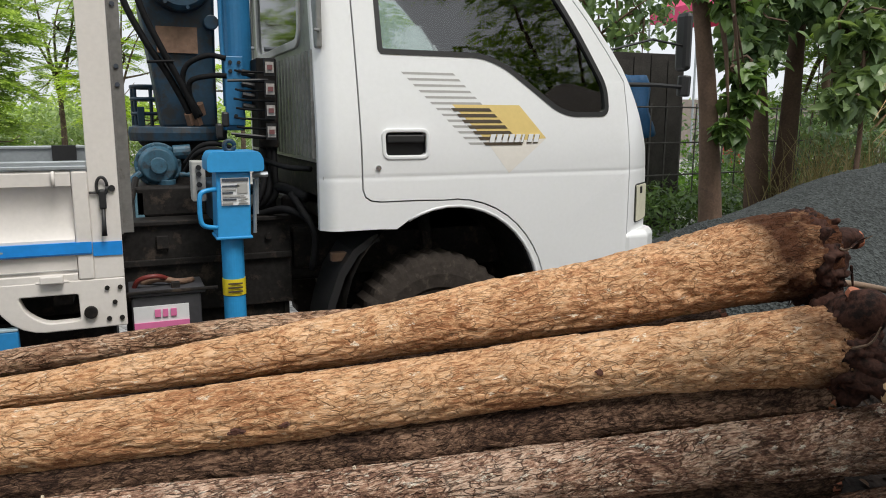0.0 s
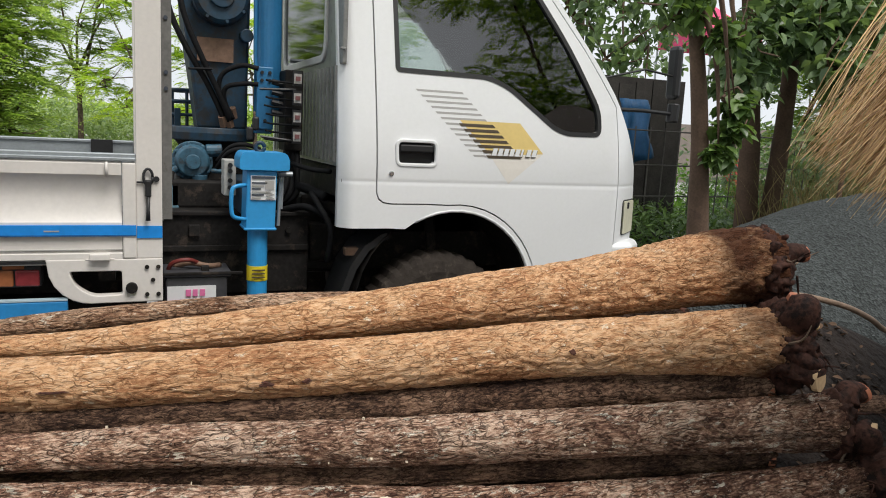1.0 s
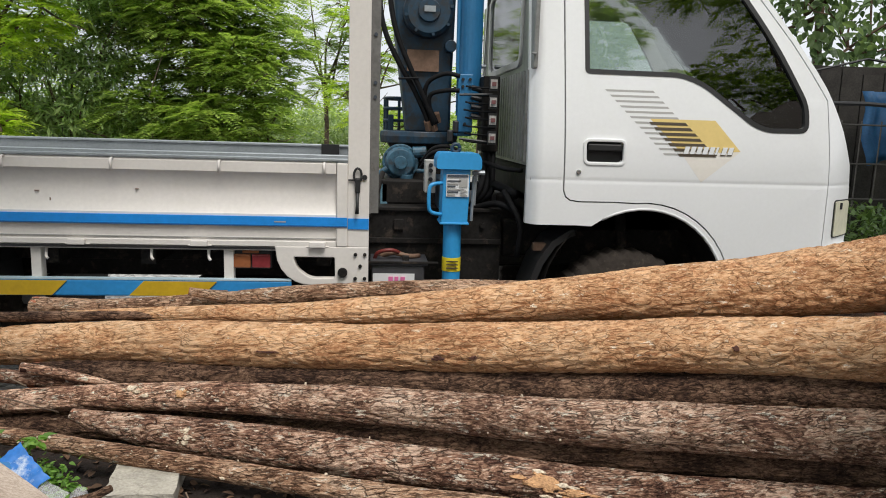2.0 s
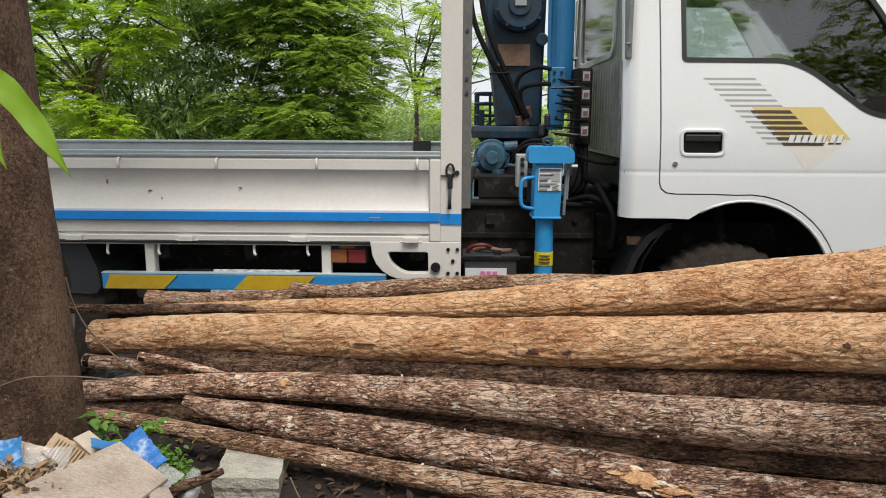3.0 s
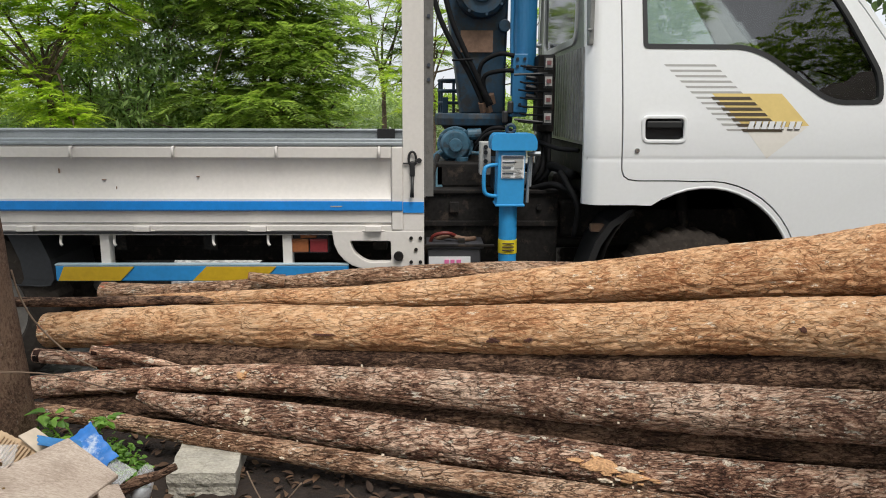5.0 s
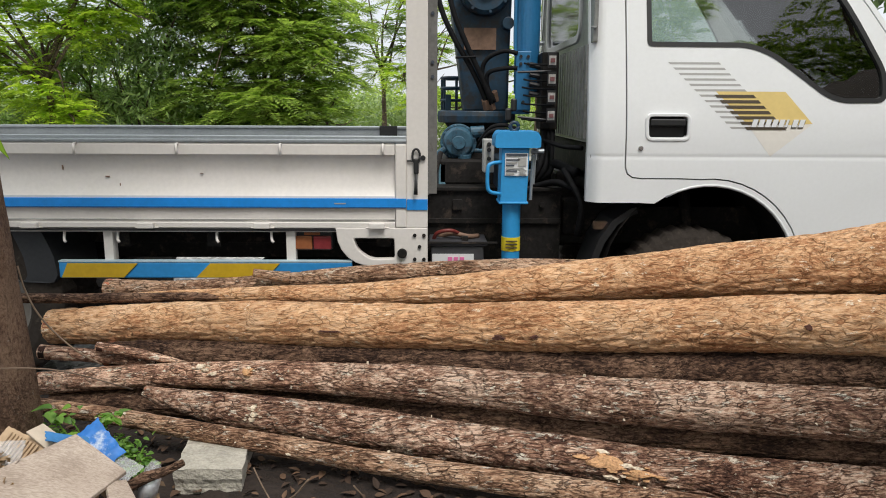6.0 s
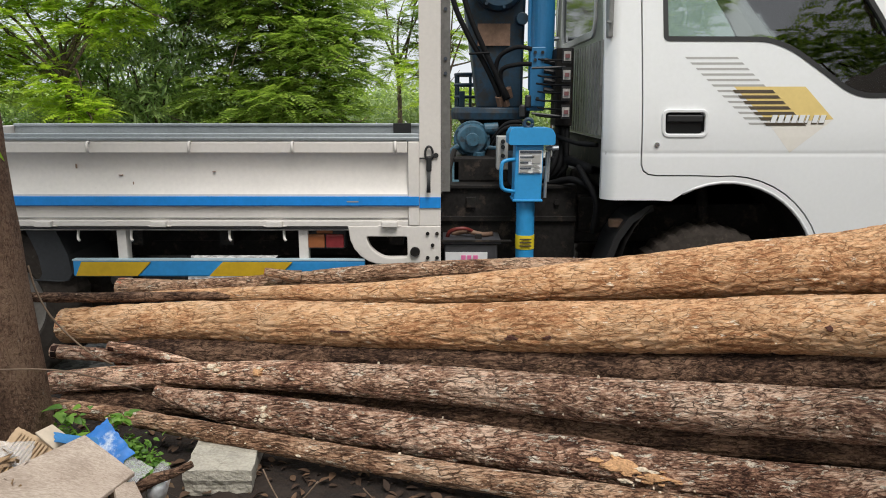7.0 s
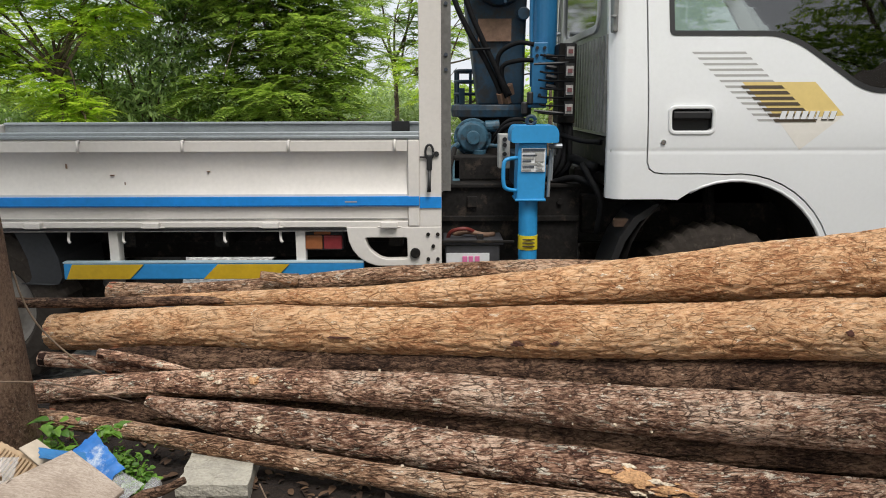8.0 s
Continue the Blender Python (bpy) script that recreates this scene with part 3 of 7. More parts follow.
fs = plate(cab_outline, [window_line], 0.0, 0.03, CX, CZ, cab_bulge)
for v in fs.verts:
    v.co.y = 1.66 - v.co.y
part("far_side", fs, WHITE, truck)
fg = plate(grow(window_line, 0.004), [], 0.008, 0.003, (), CZ, cab_bulge)
for v in fg.verts:
    v.co.y = 1.66 - v.co.y
fgl = part("far_window_glass", fg, SIDEGLASS, truck)
fgl.visible_shadow = False
part("roof", boxes((0.04, 1.0, 0.165, 1.495, 2.0, 2.06)), WHITE, truck, bevel=0.025)
part("cab_floor", boxes((0.06, 1.52, 0.06, 1.6, 0.92, 0.95)), INNER, truck)

# ribbed back wall with its window
def ribbed(y0, y1, z0, z1, x, pitch=0.062):
    bm = bmesh.new()
    prof = []
    y = y0
    while y < y1 - pitch:
        prof += [(y, 0.0), (y + pitch * 0.45, 0.0), (y + pitch * 0.55, 0.030), (y + pitch * 0.90, 0.030)]
        y += pitch
    prof.append((y1, 0.0))
    lo = [bm.verts.new((x - d, yy, z0)) for yy, d in prof]
    hi = [bm.verts.new((x - d, yy, z1)) for yy, d in prof]
    for i in range(len(prof) - 1):
        bm.faces.new((lo[i], lo[i + 1], hi[i + 1], hi[i]))
    return bm


rb = part("ribbed_back_panel", ribbed(0.075, 1.59, 1.10, 1.50, 0.056, 0.066), PANEL, truck, "grey ribbed sheet back of the cab")
rb.modifiers.new("thick", 'SOLIDIFY').thickness = 0.006
part("back_corner_post", boxes((0.040, 0.06, 0.050, 0.20, 1.502, 1.97)), PANEL, truck, bevel=0.006)
part("back_corner_post", boxes((0.040, 0.06, 1.46, 1.60, 1.502, 1.97)), PANEL, truck, bevel=0.006)
part("back_skirt", boxes((0.046, 0.058, 0.035, 0.075, 0.835, 1.098)), PANEL, truck, bevel=0.004)
part("back_hem", boxes((0.036, 0.052, 0.06, 1.60, 1.085, 1.103)), PANEL, truck, bevel=0.003)
rw = round_poly([(0.35, 1.97), (0.36, 1.56), (1.30, 1.56), (1.31, 1.97)], 0.07, 6)
bw = plate([(0.2, 1.97), (0.2, 1.50), (1.46, 1.50), (1.46, 1.97)], [rw], 0.0, 0.012)
for v in bw.verts:
    v.co.x, v.co.y = 0.044 + v.co.y, v.co.x
part("back_window_panel", bw, PANEL, truck, bevel=0.003)
rr = ring_of(grow(rw, 0.03), grow(rw, -0.004), 0.034, 0.05)
for v in rr.verts:
    v.co.x, v.co.y = v.co.y, v.co.x
part("back_window_frame", rr, paint("pale_grey_frame", (0.55, 0.55, 0.53), 0.5), truck, bevel=0.004)
gb = plate(grow(rw, 0.002), [], 0.046, 0.003)
for v in gb.verts:
    v.co.x, v.co.y = v.co.y, v.co.x
bg = part("back_window_glass", gb, REARGLASS, truck, "dusty back window glass")
bg.visible_shadow = False
gutter = bar([(0.05, 0.035, 1.56), (0.035, 0.055, 1.565)], 0.006, 8)
part("gutter_clip", gutter, PANEL, truck)

# inside the cab
for y in (0.25, 0.95):
    seat_bm = boxes((0.30, 0.80, y, y + 0.5, 1.08, 1.20))
    box(seat_bm, -0.06, 0.06, y, y + 0.5, 0, 0.62, Matrix.Translation((0.33, 0, 1.14)) @ Matrix.Rotation(radians(-10), 4, 'Y'))
    box(seat_bm, -0.045, 0.045, y + 0.12, y + 0.38, 0.63, 0.85, Matrix.Translation((0.31, 0, 1.14)) @ Matrix.Rotation(radians(-10), 4, 'Y'))
    part("seat", seat_bm, SEAT, truck, bevel=0.03)
part("dashboard", boxes((1.12, 1.42, 0.14, 1.52, 1.12, 1.33), (1.2, 1.4, 0.2, 1.46, 0.95, 1.14)), INNER, truck, bevel=0.03)
sw = bmesh.new()
circ = [Vector((0.19 * math.cos(a), 0.19 * math.sin(a), 0)) for a in [2 * math.pi * k / 24 for k in range(25)]]
tilt = Matrix.Translation((0.98, 1.2, 1.42)) @ Matrix.Rotation(radians(-38), 4, 'Y')
tube(sw, [tilt @ p for p in circ], 0.014, 8)
for a in (0.5, 2.6, 4.7):
    tube(sw, [tilt @ Vector((0.19 * math.cos(a), 0.19 * math.sin(a), 0)), tilt @ Vector((0, 0, -0.03))], 0.012, 6)
tube(sw, [tilt @ Vector((0, 0, -0.02)), Vector((1.2, 1.2, 1.2))], 0.025, 8)
part("steering_wheel", sw, BLACK, truck, smooth=True)

# door mirror on its forward arm
mir = part("mirror_arm", bar([(1.47, 0.20, 1.405), (1.70, 0.25, 1.41), (1.90, 0.29, 1.405), (1.925, 0.30, 1.44)], 0.010, 8), BLACK, truck)
part("mirror_pivot", bar([(1.925, 0.30, 1.36), (1.93, 0.30, 1.46)], 0.033, 12), BLACK, mir, bevel=0.008)
part("mirror_head", boxes((1.90, 1.945, 0.265, 0.355, 1.48, 1.76)), BLACK, mir, "black plastic door mirror", bevel=0.025)
part("mirror_stay", bar([(1.40, 0.22, 1.55), (1.70, 0.27, 1.62), (1.92, 0.30, 1.60)], 0.006, 6), BLACK, mir)


# wheels
def wheel(x, y0, width, r=0.352):
    """A tyre with block tread and shoulder grooves, on a pressed steel rim; y0: its outer face."""
    bm = bmesh.new()
    prof = [(0.20, 0.02), (0.215, 0.005), (0.27, 0.0), (0.315, 0.010), (0.338, 0.022), (0.346, 0.04), (0.346, width - 0.04), (0.338, width - 0.022), (0.315, width - 0.01), (0.27, width), (0.20, width - 0.02)]
    seg = 72
    rings = []
    for k in range(seg):
        a = 2 * math.pi * k / seg
        ring = []
        for j, (rr_, yy) in enumerate(prof):
            block = 0.012 if 3 <= j <= 7 and k % 2 == 0 else 0.0
            q = rr_ + block * (0.6 if j in (3, 7) else 1)
            ring.append(bm.verts.new((x + q * math.cos(a), y0 + yy, r + q * math.sin(a))))
        rings.append(ring)
    for k in range(seg):
        a, b = rings[k], rings[(k + 1) % seg]
        for j in range(len(prof) - 1):
            bm.faces.new((a[j], a[j + 1], b[j + 1], b[j]))
    rim_bm = bmesh.new()
    pr = [(0.205, 0.02), (0.20, 0.03), (0.185, 0.035), (0.17, 0.075), (0.12, 0.06), (0.09, 0.03), (0.0, 0.028)]
    rg = [[rim_bm.verts.new((x + q * math.cos(t), y0 + yy, r + q * math.sin(t))) for q, yy in pr] for t in [2 * math.pi * k / 40 for k in range(40)]]
    for k in range(40):
        a, b = rg[k], rg[(k + 1) % 40]
        for j in range(len(pr) - 1):
            rim_bm.faces.new((a[j], a[j + 1], b[j + 1], b[j]))
    bmesh.ops.remove_doubles(rim_bm, verts=rim_bm.verts, dist=1e-5)
    rim = part("wheel_rim", rim_bm, RIM, truck, "dusty pressed steel rim", smooth=True)
    part("tyre", bm, TYRE, rim, "dusty black tyre with block tread")
    for k in range(6):
        a = 2 * math.pi * k / 6
        cx_, cz_ = x + 0.075 * math.cos(a), r + 0.075 * math.sin(a)
        part("wheel_nut", bar([(cx_, y0 + 0.012, cz_), (cx_, y0 + 0.034, cz_)], 0.012, 6), RIM, rim)


wheel(0.53, 0.075, 0.19)
wheel(0.53, 1.395, 0.19)
wheel(-2.62, 0.06, 0.18)
wheel(-2.62, 0.27, 0.18)
wheel(-2.62, 1.24, 0.18)
wheel(-2.62, 1.45, 0.18)

# wheel arch lining and front mudguard
lin = bmesh.new()
ra, rbk = [], []
for k in range(20):
    a = radians(190 - 200 * k / 19)
    p = (0.56 + 0.44 * math.cos(a), 0.48 + 0.44 * math.sin(a))
    ra.append(lin.verts.new((p[0], 0.034, p[1])))
    rbk.append(lin.verts.new((p[0], 0.50, p[1])))
for k in range(19):
    lin.faces.new((ra[k], ra[k + 1], rbk[k + 1], rbk[k]))
lin.faces.new(rbk)
part("arch_liner", lin, CHASSIS, truck, smooth=False)
mg = bmesh.new()
gpts = [(0.03, 0.42), (0.06, 0.55), (0.10, 0.66), (0.16, 0.75), (0.235, 0.80), (0.26, 0.808)]
a_row = [mg.verts.new((x, 0.05, z)) for x, z in gpts]
b_row = [mg.verts.new((x, 0.30, z)) for x, z in gpts]
for k in range(len(gpts) - 1):
    mg.faces.new((a_row[k], a_row[k + 1], b_row[k + 1], b_row[k]))
mgo = part("mudguard", mg, BLACK, truck, "black plastic front mudguard")
mgo.modifiers.new("thick", 'SOLIDIFY').thickness = 0.03
part("spring", bar(smooth_path([(0.15, 0.40, 0.50), (0.53, 0.40, 0.42), (0.92, 0.40, 0.50)], 12), 0.03, 8), CHASSIS, truck)
part("shock_absorber", bar([(0.62, 0.32, 0.40), (0.56, 0.34, 0.86)], 0.028, 10), CHASSIS, truck)
part("front_axle", bar([(0.53, 0.2, 0.352), (0.53, 1.45, 0.352)], 0.05, 12), CHASSIS, truck)
part("rear_axle", bar([(-2.62, 0.2, 0.352), (-2.62, 1.5, 0.352)], 0.06, 12), CHASSIS, truck)

# chassis
part("chassis_rail", boxes((-3.3, 1.40, 0.42, 0.47, 0.58, 0.76)), CHASSIS, truck, bevel=0.006)
part("chassis_rail", boxes((-3.3, 1.40, 1.19, 1.24, 0.58, 0.76)), CHASSIS, truck, bevel=0.006)
ss = part("subframe_side", boxes((-0.66, -0.02, 0.345, 0.36, 0.50, 0.862)), CHASSIS, truck, bevel=0.003)
for x0, x1, z0, z1 in ((-0.66, -0.02, 0.690, 0.715), (-0.66, -0.02, 0.845, 0.862), (-0.535, -0.49, 0.755, 0.805)):
    part("subframe_rib", boxes((x0, x1, 0.327, 0.343, z0, z1)), CHASSIS, ss, bevel=0.003)
part("subframe_bolt", bar([(-0.51, 0.330, 0.78), (-0.51, 0.345, 0.78)], 0.014, 6), CHASSIS, ss)
part("subframe_bolt", bar([(-0.11, 0.330, 0.78), (-0.11, 0.345, 0.78)], 0.014, 6), CHASSIS, ss)
part("subframe_deck", boxes((-0.66, -0.02, 0.36, 1.36, 0.80, 0.86)), CHASSIS, truck)
part("engine_block", boxes((-0.02, 0.9, 0.5, 1.2, 0.55, 0.93), (0.0, 0.3, 0.4, 1.3, 0.62, 0.80)), CHASSIS, truck, bevel=0.02)
part("engine_cover", boxes((0.06, 0.20, 0.12, 1.5, 0.86, 1.08)), CHASSIS, truck, bevel=0.02)
for pts, r in (([(-0.02, 0.30, 0.95), (0.0, 0.22, 0.90), (0.04, 0.16, 0.80), (0.03, 0.18, 0.66)], 0.014), ([(-0.16, 0.55, 0.95), (-0.05, 0.40, 0.97), (0.03, 0.25, 0.94)], 0.022),
               ([(-0.12, 0.5, 1.09), (-0.04, 0.3, 1.06), (0.04, 0.2, 1.055)], 0.011), ([(-0.14, 0.4, 0.86), (-0.05, 0.3, 0.89), (0.03, 0.2, 0.86)], 0.016)):
    part("engine_hose", bar(smooth_path(pts, 14), r, 8), HOSE, truck, smooth=True)
part("step_bracket", boxes((0.09, 0.15, 0.10, 0.14, 0.70, 0.735)), RUST, truck, bevel=0.004)
part("splash_sheet", boxes((-0.05, -0.03, 0.36, 1.3, 0.20, 0.80)), CHASSIS, truck)

# load bed
gate_prof = [(0.012, 0.716), (0.0, 0.722), (0.0, 0.742), (0.006, 0.746), (0.006, 0.80), (0.004, 0.806), (0.004, 0.858), (0.010, 0.866), (0.022, 0.90), (0.030, 0.94), (0.028, 0.975),
             (0.018, 1.005), (0.006, 1.028), (0.000, 1.034), (0.000, 1.074), (0.006, 1.082), (0.035, 1.082), (0.045, 1.06), (0.045, 0.716)]


def extrude_x(prof, x0, x1):
    bm = bmesh.new()
    a = [bm.verts.new((x0, y, z)) for y, z in prof]
    b = [bm.verts.new((x1, y, z)) for y, z in prof]
    n = len(prof)
    for i in range(n):
        bm.faces.new((a[i], a[(i + 1) % n], b[(i + 1) % n], b[i]))
    bm.faces.new(a)
    bm.faces.new(list(reversed(b)))
    return bm


gate = part("side_gate", extrude_x(gate_prof, -3.35, -0.792), CREAM, truck, "off-white pressed steel side gate", smooth="creased")
end = part("gate_end_piece", extrude_x([(-0.004, 0.722), (-0.004, 1.080), (0.04, 1.080), (0.04, 0.722)], -0.790, -0.742), CREAM, gate, bevel=0.006)
part("gate_stripe", boxes((-3.35, -0.744, -0.0075, 0.008, 0.808, 0.849)), STRIPE, gate, "blue painted stripe")
part("stripe_edge", boxes((-3.35, -0.744, -0.0085, 0.006, 0.808, 0.8135)), paint("dark_stripe_edge", (0.008, 0.10, 0.30), 0.5, vary=0.3, scale=20), gate, "darker lower edge of the stripe")
# crease drawn as a grey strip, its shade line put into the colour
part("gate_crease_line", boxes((-3.35, -0.792, 0.0, 0.0055, 0.7555, 0.7585)), DECAL_G, gate)
part("gate_rail", boxes((-3.35, -0.742, -0.004, 0.05, 1.085, 1.098), (-3.35, -0.742, 0.004, 0.05, 1.096, 1.112)), GALV, gate, "galvanised top rail", bevel=0.003)
part("gate_sill", boxes((-3.35, -0.742, 0.012, 0.06, 0.700, 0.724)), CREAM, gate, bevel=0.003)
for x in (-2.98, -2.555, -2.126, -1.702, -1.271, -0.841):
    part("rope_hook", bar([(x, 0.01, 1.079), (x, -0.018, 1.076), (x, -0.018, 1.030)], 0.0062, 8), CREAM, gate, smooth=True)
for x in (-2.83, -2.342, -1.852, -1.359, -0.869):
    hg = boxes((x - 0.034, x + 0.034, -0.026, 0.004, 0.720, 0.744))
    box(hg, x - 0.05, x + 0.05, -0.004, 0.004, 0.718, 0.724)
    part("gate_hinge", hg, CREAM, gate, bevel=0.005)
for x in (-3.0, -2.219, -1.99, -1.565, -1.329):
    part("under_hook", bar(smooth_path([(x, 0.04, 0.722), (x, 0.03, 0.69), (x + 0.004, 0.015, 0.665), (x + 0.012, 0.012, 0.655)], 8), 0.006, 8), CREAM, truck, smooth=True)
for x, z, w, h in ((-2.20, 0.965, 0.004, 0.02), (-2.02, 0.935, 0.015, 0.004), (-1.62, 0.95, 0.012, 0.003), (-1.05, 0.825, 0.05, 0.005), (-1.95, 0.90, 0.004, 0.012)):
    part("scuff_mark", boxes((x, x + w, 0.020 if z > 0.9 else -0.009, 0.03 if z > 0.9 else -0.006, z, z + h)), DECAL_G if z < 0.9 else RUST, gate)
# black strip that paints in the shadow line below the gate
part("gate_gap_shade", boxes((-3.35, -0.742, -0.001, 0.0115, 0.7075, 0.7155)), BLACK, gate, "black strip drawing the shaded gap under the gate")
far_gate = part("far_gate", boxes((-3.35, -0.742, 1.60, 1.645, 0.74, 1.105), (-3.35, -0.742, 1.59, 1.65, 1.095, 1.112)), GALV, truck, "grey far side gate", bevel=0.004)
part("gate_clasp", boxes((-0.96, -0.85, 1.57, 1.60, 1.035, 1.114)), BLACK, far_gate, "black rubber clasp")
part("tail_gate", boxes((-3.40, -3.355, 0.0, 1.65, 0.72, 1.10)), CREAM, truck, bevel=0.006)
part("bed_floor", boxes((-3.35, -0.70, 0.05, 1.60, 0.70, 0.745)), CHASSIS, truck)
for x in (-3.1, -2.0, -1.6, -1.2, -0.85):
    part("cross_member", boxes((x - 0.03, x + 0.03, 0.1, 1.55, 0.62, 0.70)), CHASSIS, truck)
# three dark blocks added to keep the space under the bed in shade
part("bed_fill_upper", boxes((-2.40, -0.70, 0.52, 1.12, 0.485, 0.70)), CHASSIS, truck, bevel=0.01)
part("bed_fill_left", boxes((-2.215, -2.165, 0.50, 1.2, 0.16, 0.484)), CHASSIS, truck, bevel=0.03)
part("bed_fill_right", boxes((-1.50, -0.70, 0.50, 1.0, 0.18, 0.484)), CHASSIS, truck, bevel=0.04)
part("sub_frame_skirt", boxes((-0.66, -0.05, 0.37, 0.39, 0.18, 0.50)), CHASSIS, truck)

# headboard post with its latch
post = part("headboard_post", boxes((-0.742, -0.652, 0.0, 0.006, 0.722, 2.05)), CREAM, truck, "off-white folded steel post", bevel=0.003)
part("post_flange", boxes((-0.742, -0.736, 0.0065, 0.10, 0.722, 2.05)), CREAM, post)
part("post_flange", boxes((-0.658, -0.652, 0.0065, 0.05, 0.722, 2.05)), CREAM, post)
inner = boxes((-0.648, -0.612, 0.09, 0.10, 0.86, 2.05), (-0.652, -0.646, 0.05, 0.10, 0.86, 2.05))
ip = part("post_web", inner, paint("dull_grey_web", (0.17, 0.165, 0.155), 0.55, 0.2, vary=0.3, scale=9, dirt=(0.09, 0.075, 0.06)), post, "bare grey web of the post")
# holes drawn as dark discs, their inner shade put into the colour
for z in (1.36, 1.42, 1.62):
    part("web_hole_disc", bar([(-0.632, 0.084, z), (-0.632, 0.09, z)], 0.008, 8), INK, ip)
part("far_post", boxes((-0.742, -0.652, 1.56, 1.65, 0.72, 2.05)), CREAM, truck, bevel=0.003)
part("headboard_bar", boxes((-0.72, -0.67, 0.1, 1.56, 0.74, 0.86)), CHASSIS, truck)
part("post_stripe", boxes((-0.7415, -0.6525, -0.005, 0.001, 0.800, 0.846)), STRIPE, post, "blue painted stripe")
part("latch_body", boxes((-0.712, -0.690, -0.022, 0.0, 0.955, 1.02)), BLACK, post, "black worn gate latch", bevel=0.006)
part("latch_ring", bar([(-0.701 + 0.016 * math.cos(a), -0.012, 1.03 + 0.03 * math.sin(a)) for a in [2 * math.pi * k / 16 for k in range(17)]], 0.005, 6), BLACK, post, smooth=True)
part("latch_handle", bar([(-0.701, -0.014, 0.96), (-0.702, -0.02, 0.90), (-0.703, -0.022, 0.868)], [0.006, 0.007, 0.009], 8), BLACK, post, smooth=True)
part("latch_pin", bar([(-0.74, -0.006, 1.01), (-0.705, -0.012, 1.01)], 0.004, 6), BLACK, post)
part("post_bolt", bar([(-0.672, -0.008, 1.022), (-0.672, 0.002, 1.022)], 0.011, 10), BLACK, post)

# quarter-round bracket under the post
br_line = [(-0.652, 0.556), (-0.652, 0.722), (-1.05, 0.722)] + [(-0.90 + 0.145 * math.cos(a), 0.70 + 0.146 * math.sin(a)) for a in [radians(d) for d in (180, 196, 212, 228, 244, 258, 270)]]
br_hole = round_poly([(-0.972, 0.676), (-0.796, 0.676), (-0.794, 0.585), (-0.90, 0.583), (-0.955, 0.625)], [0.012, 0.008, 0.012, 0.03, 0.03])
br = part("post_bracket", plate(br_line, [br_hole], -0.002, 0.05), CREAM, truck, "off-white steel bracket with rounded corner", bevel=0.004)
part("bracket_plug", bar([(-0.762, -0.018, 0.612), (-0.762, 0.0, 0.612)], 0.021, 18), CHASSIS, br, "dark steel pipe end", bevel=0.004)
for x, z in ((-0.708, 0.69), (-0.668, 0.69), (-0.687, 0.64), (-0.668, 0.585), (-0.708, 0.585)):
    part("bracket_bolt", bar([(x, -0.009, z), (x, 0.0, z)], 0.008, 8), CHASSIS, br)
for x in (-2.03, -1.245):
    part("side_strut", boxes((x - 0.02, x + 0.02, 0.02, 0.03, 0.50, 0.722), (x + 0.014, x + 0.02, 0.03, 0.07, 0.50, 0.722)), CREAM, truck, bevel=0.002)
# striped side guard
gd = part("side_guard", boxes((-2.24, -0.98, -0.004, 0.03, 0.500, 0.570)), BARBLUE, truck, "blue side guard bar with yellow bands", bevel=0.006)
for a, b in ((-2.20, -1.90), (-1.59, -1.29)):
    part("yellow_band", plate([(a, 0.566), (b, 0.566), (b - 0.062, 0.504), (a - 0.028 if a < -2 else a - 0.062, 0.504)], [], -0.009, 0.004), YELLOW, gd, "yellow painted band")
part("guard_edge", boxes((-2.24, -0.98, -0.005, 0.03, 0.5705, 0.576)), paint("pale_bar_edge", (0.42, 0.55, 0.62), 0.5), gd)
# tail lamp, hung beside the bracket
tl = part("tail_lamp", boxes((-1.238, -1.064, 0.045, 0.10, 0.612, 0.700)), BLACK, truck, "amber and red tail lamp", bevel=0.016)
part("amber_lens", boxes((-1.230, -1.155, 0.030, 0.046, 0.620, 0.680)), AMBER, tl, "faded amber lens", bevel=0.006)
part("red_lens", boxes((-1.150, -1.072, 0.030, 0.046, 0.620, 0.680)), REDLENS, tl, "faded red lens", bevel=0.006)
part("top_lens", boxes((-1.19, -1.12, 0.034, 0.046, 0.683, 0.697)), AMBER, tl, bevel=0.003)
# rear mudguard
mf = bmesh.new()
fpts = [(-2.35, 0.715), (-2.325, 0.66), (-2.295, 0.58), (-2.285, 0.50), (-2.30, 0.475), (-2.34, 0.47)]
a_row = [mf.verts.new((x, 0.06, z)) for x, z in fpts]
b_row = [mf.verts.new((x, 0.45, z)) for x, z in fpts]
c_row = [mf.verts.new((x - 0.12, 0.06, z)) for x, z in fpts]
for k in range(len(fpts) - 1):
    mf.faces.new((a_row[k], a_row[k + 1], b_row[k + 1], b_row[k]))
    mf.faces.new((c_row[k], c_row[k + 1], a_row[k + 1], a_row[k]))
mfo = part("rear_mudflap", mf, paint("grey_rubber_flap", (0.03, 0.032, 0.036), 0.6, vary=0.25), truck, "grey moulded rubber mudflap")
mfo.modifiers.new("thick", 'SOLIDIFY').thickness = 0.012

# battery tray
bt = part("battery_case", boxes((-0.638, -0.40, 0.12, 0.30, 0.44, 0.62)), BATT, truck, "dusty truck battery", bevel=0.008)
part("battery_top", boxes((-0.645, -0.385, 0.11, 0.31, 0.622, 0.642)), BATT, bt, bevel=0.004)
part("battery_label", boxes((-0.632, -0.445, 0.114, 0.119, 0.50, 0.585)), PAPER, bt, "white and pink battery label")
part("label_band", boxes((-0.632, -0.445, 0.108, 0.113, 0.50, 0.527)), PINK, bt, "pink label band")
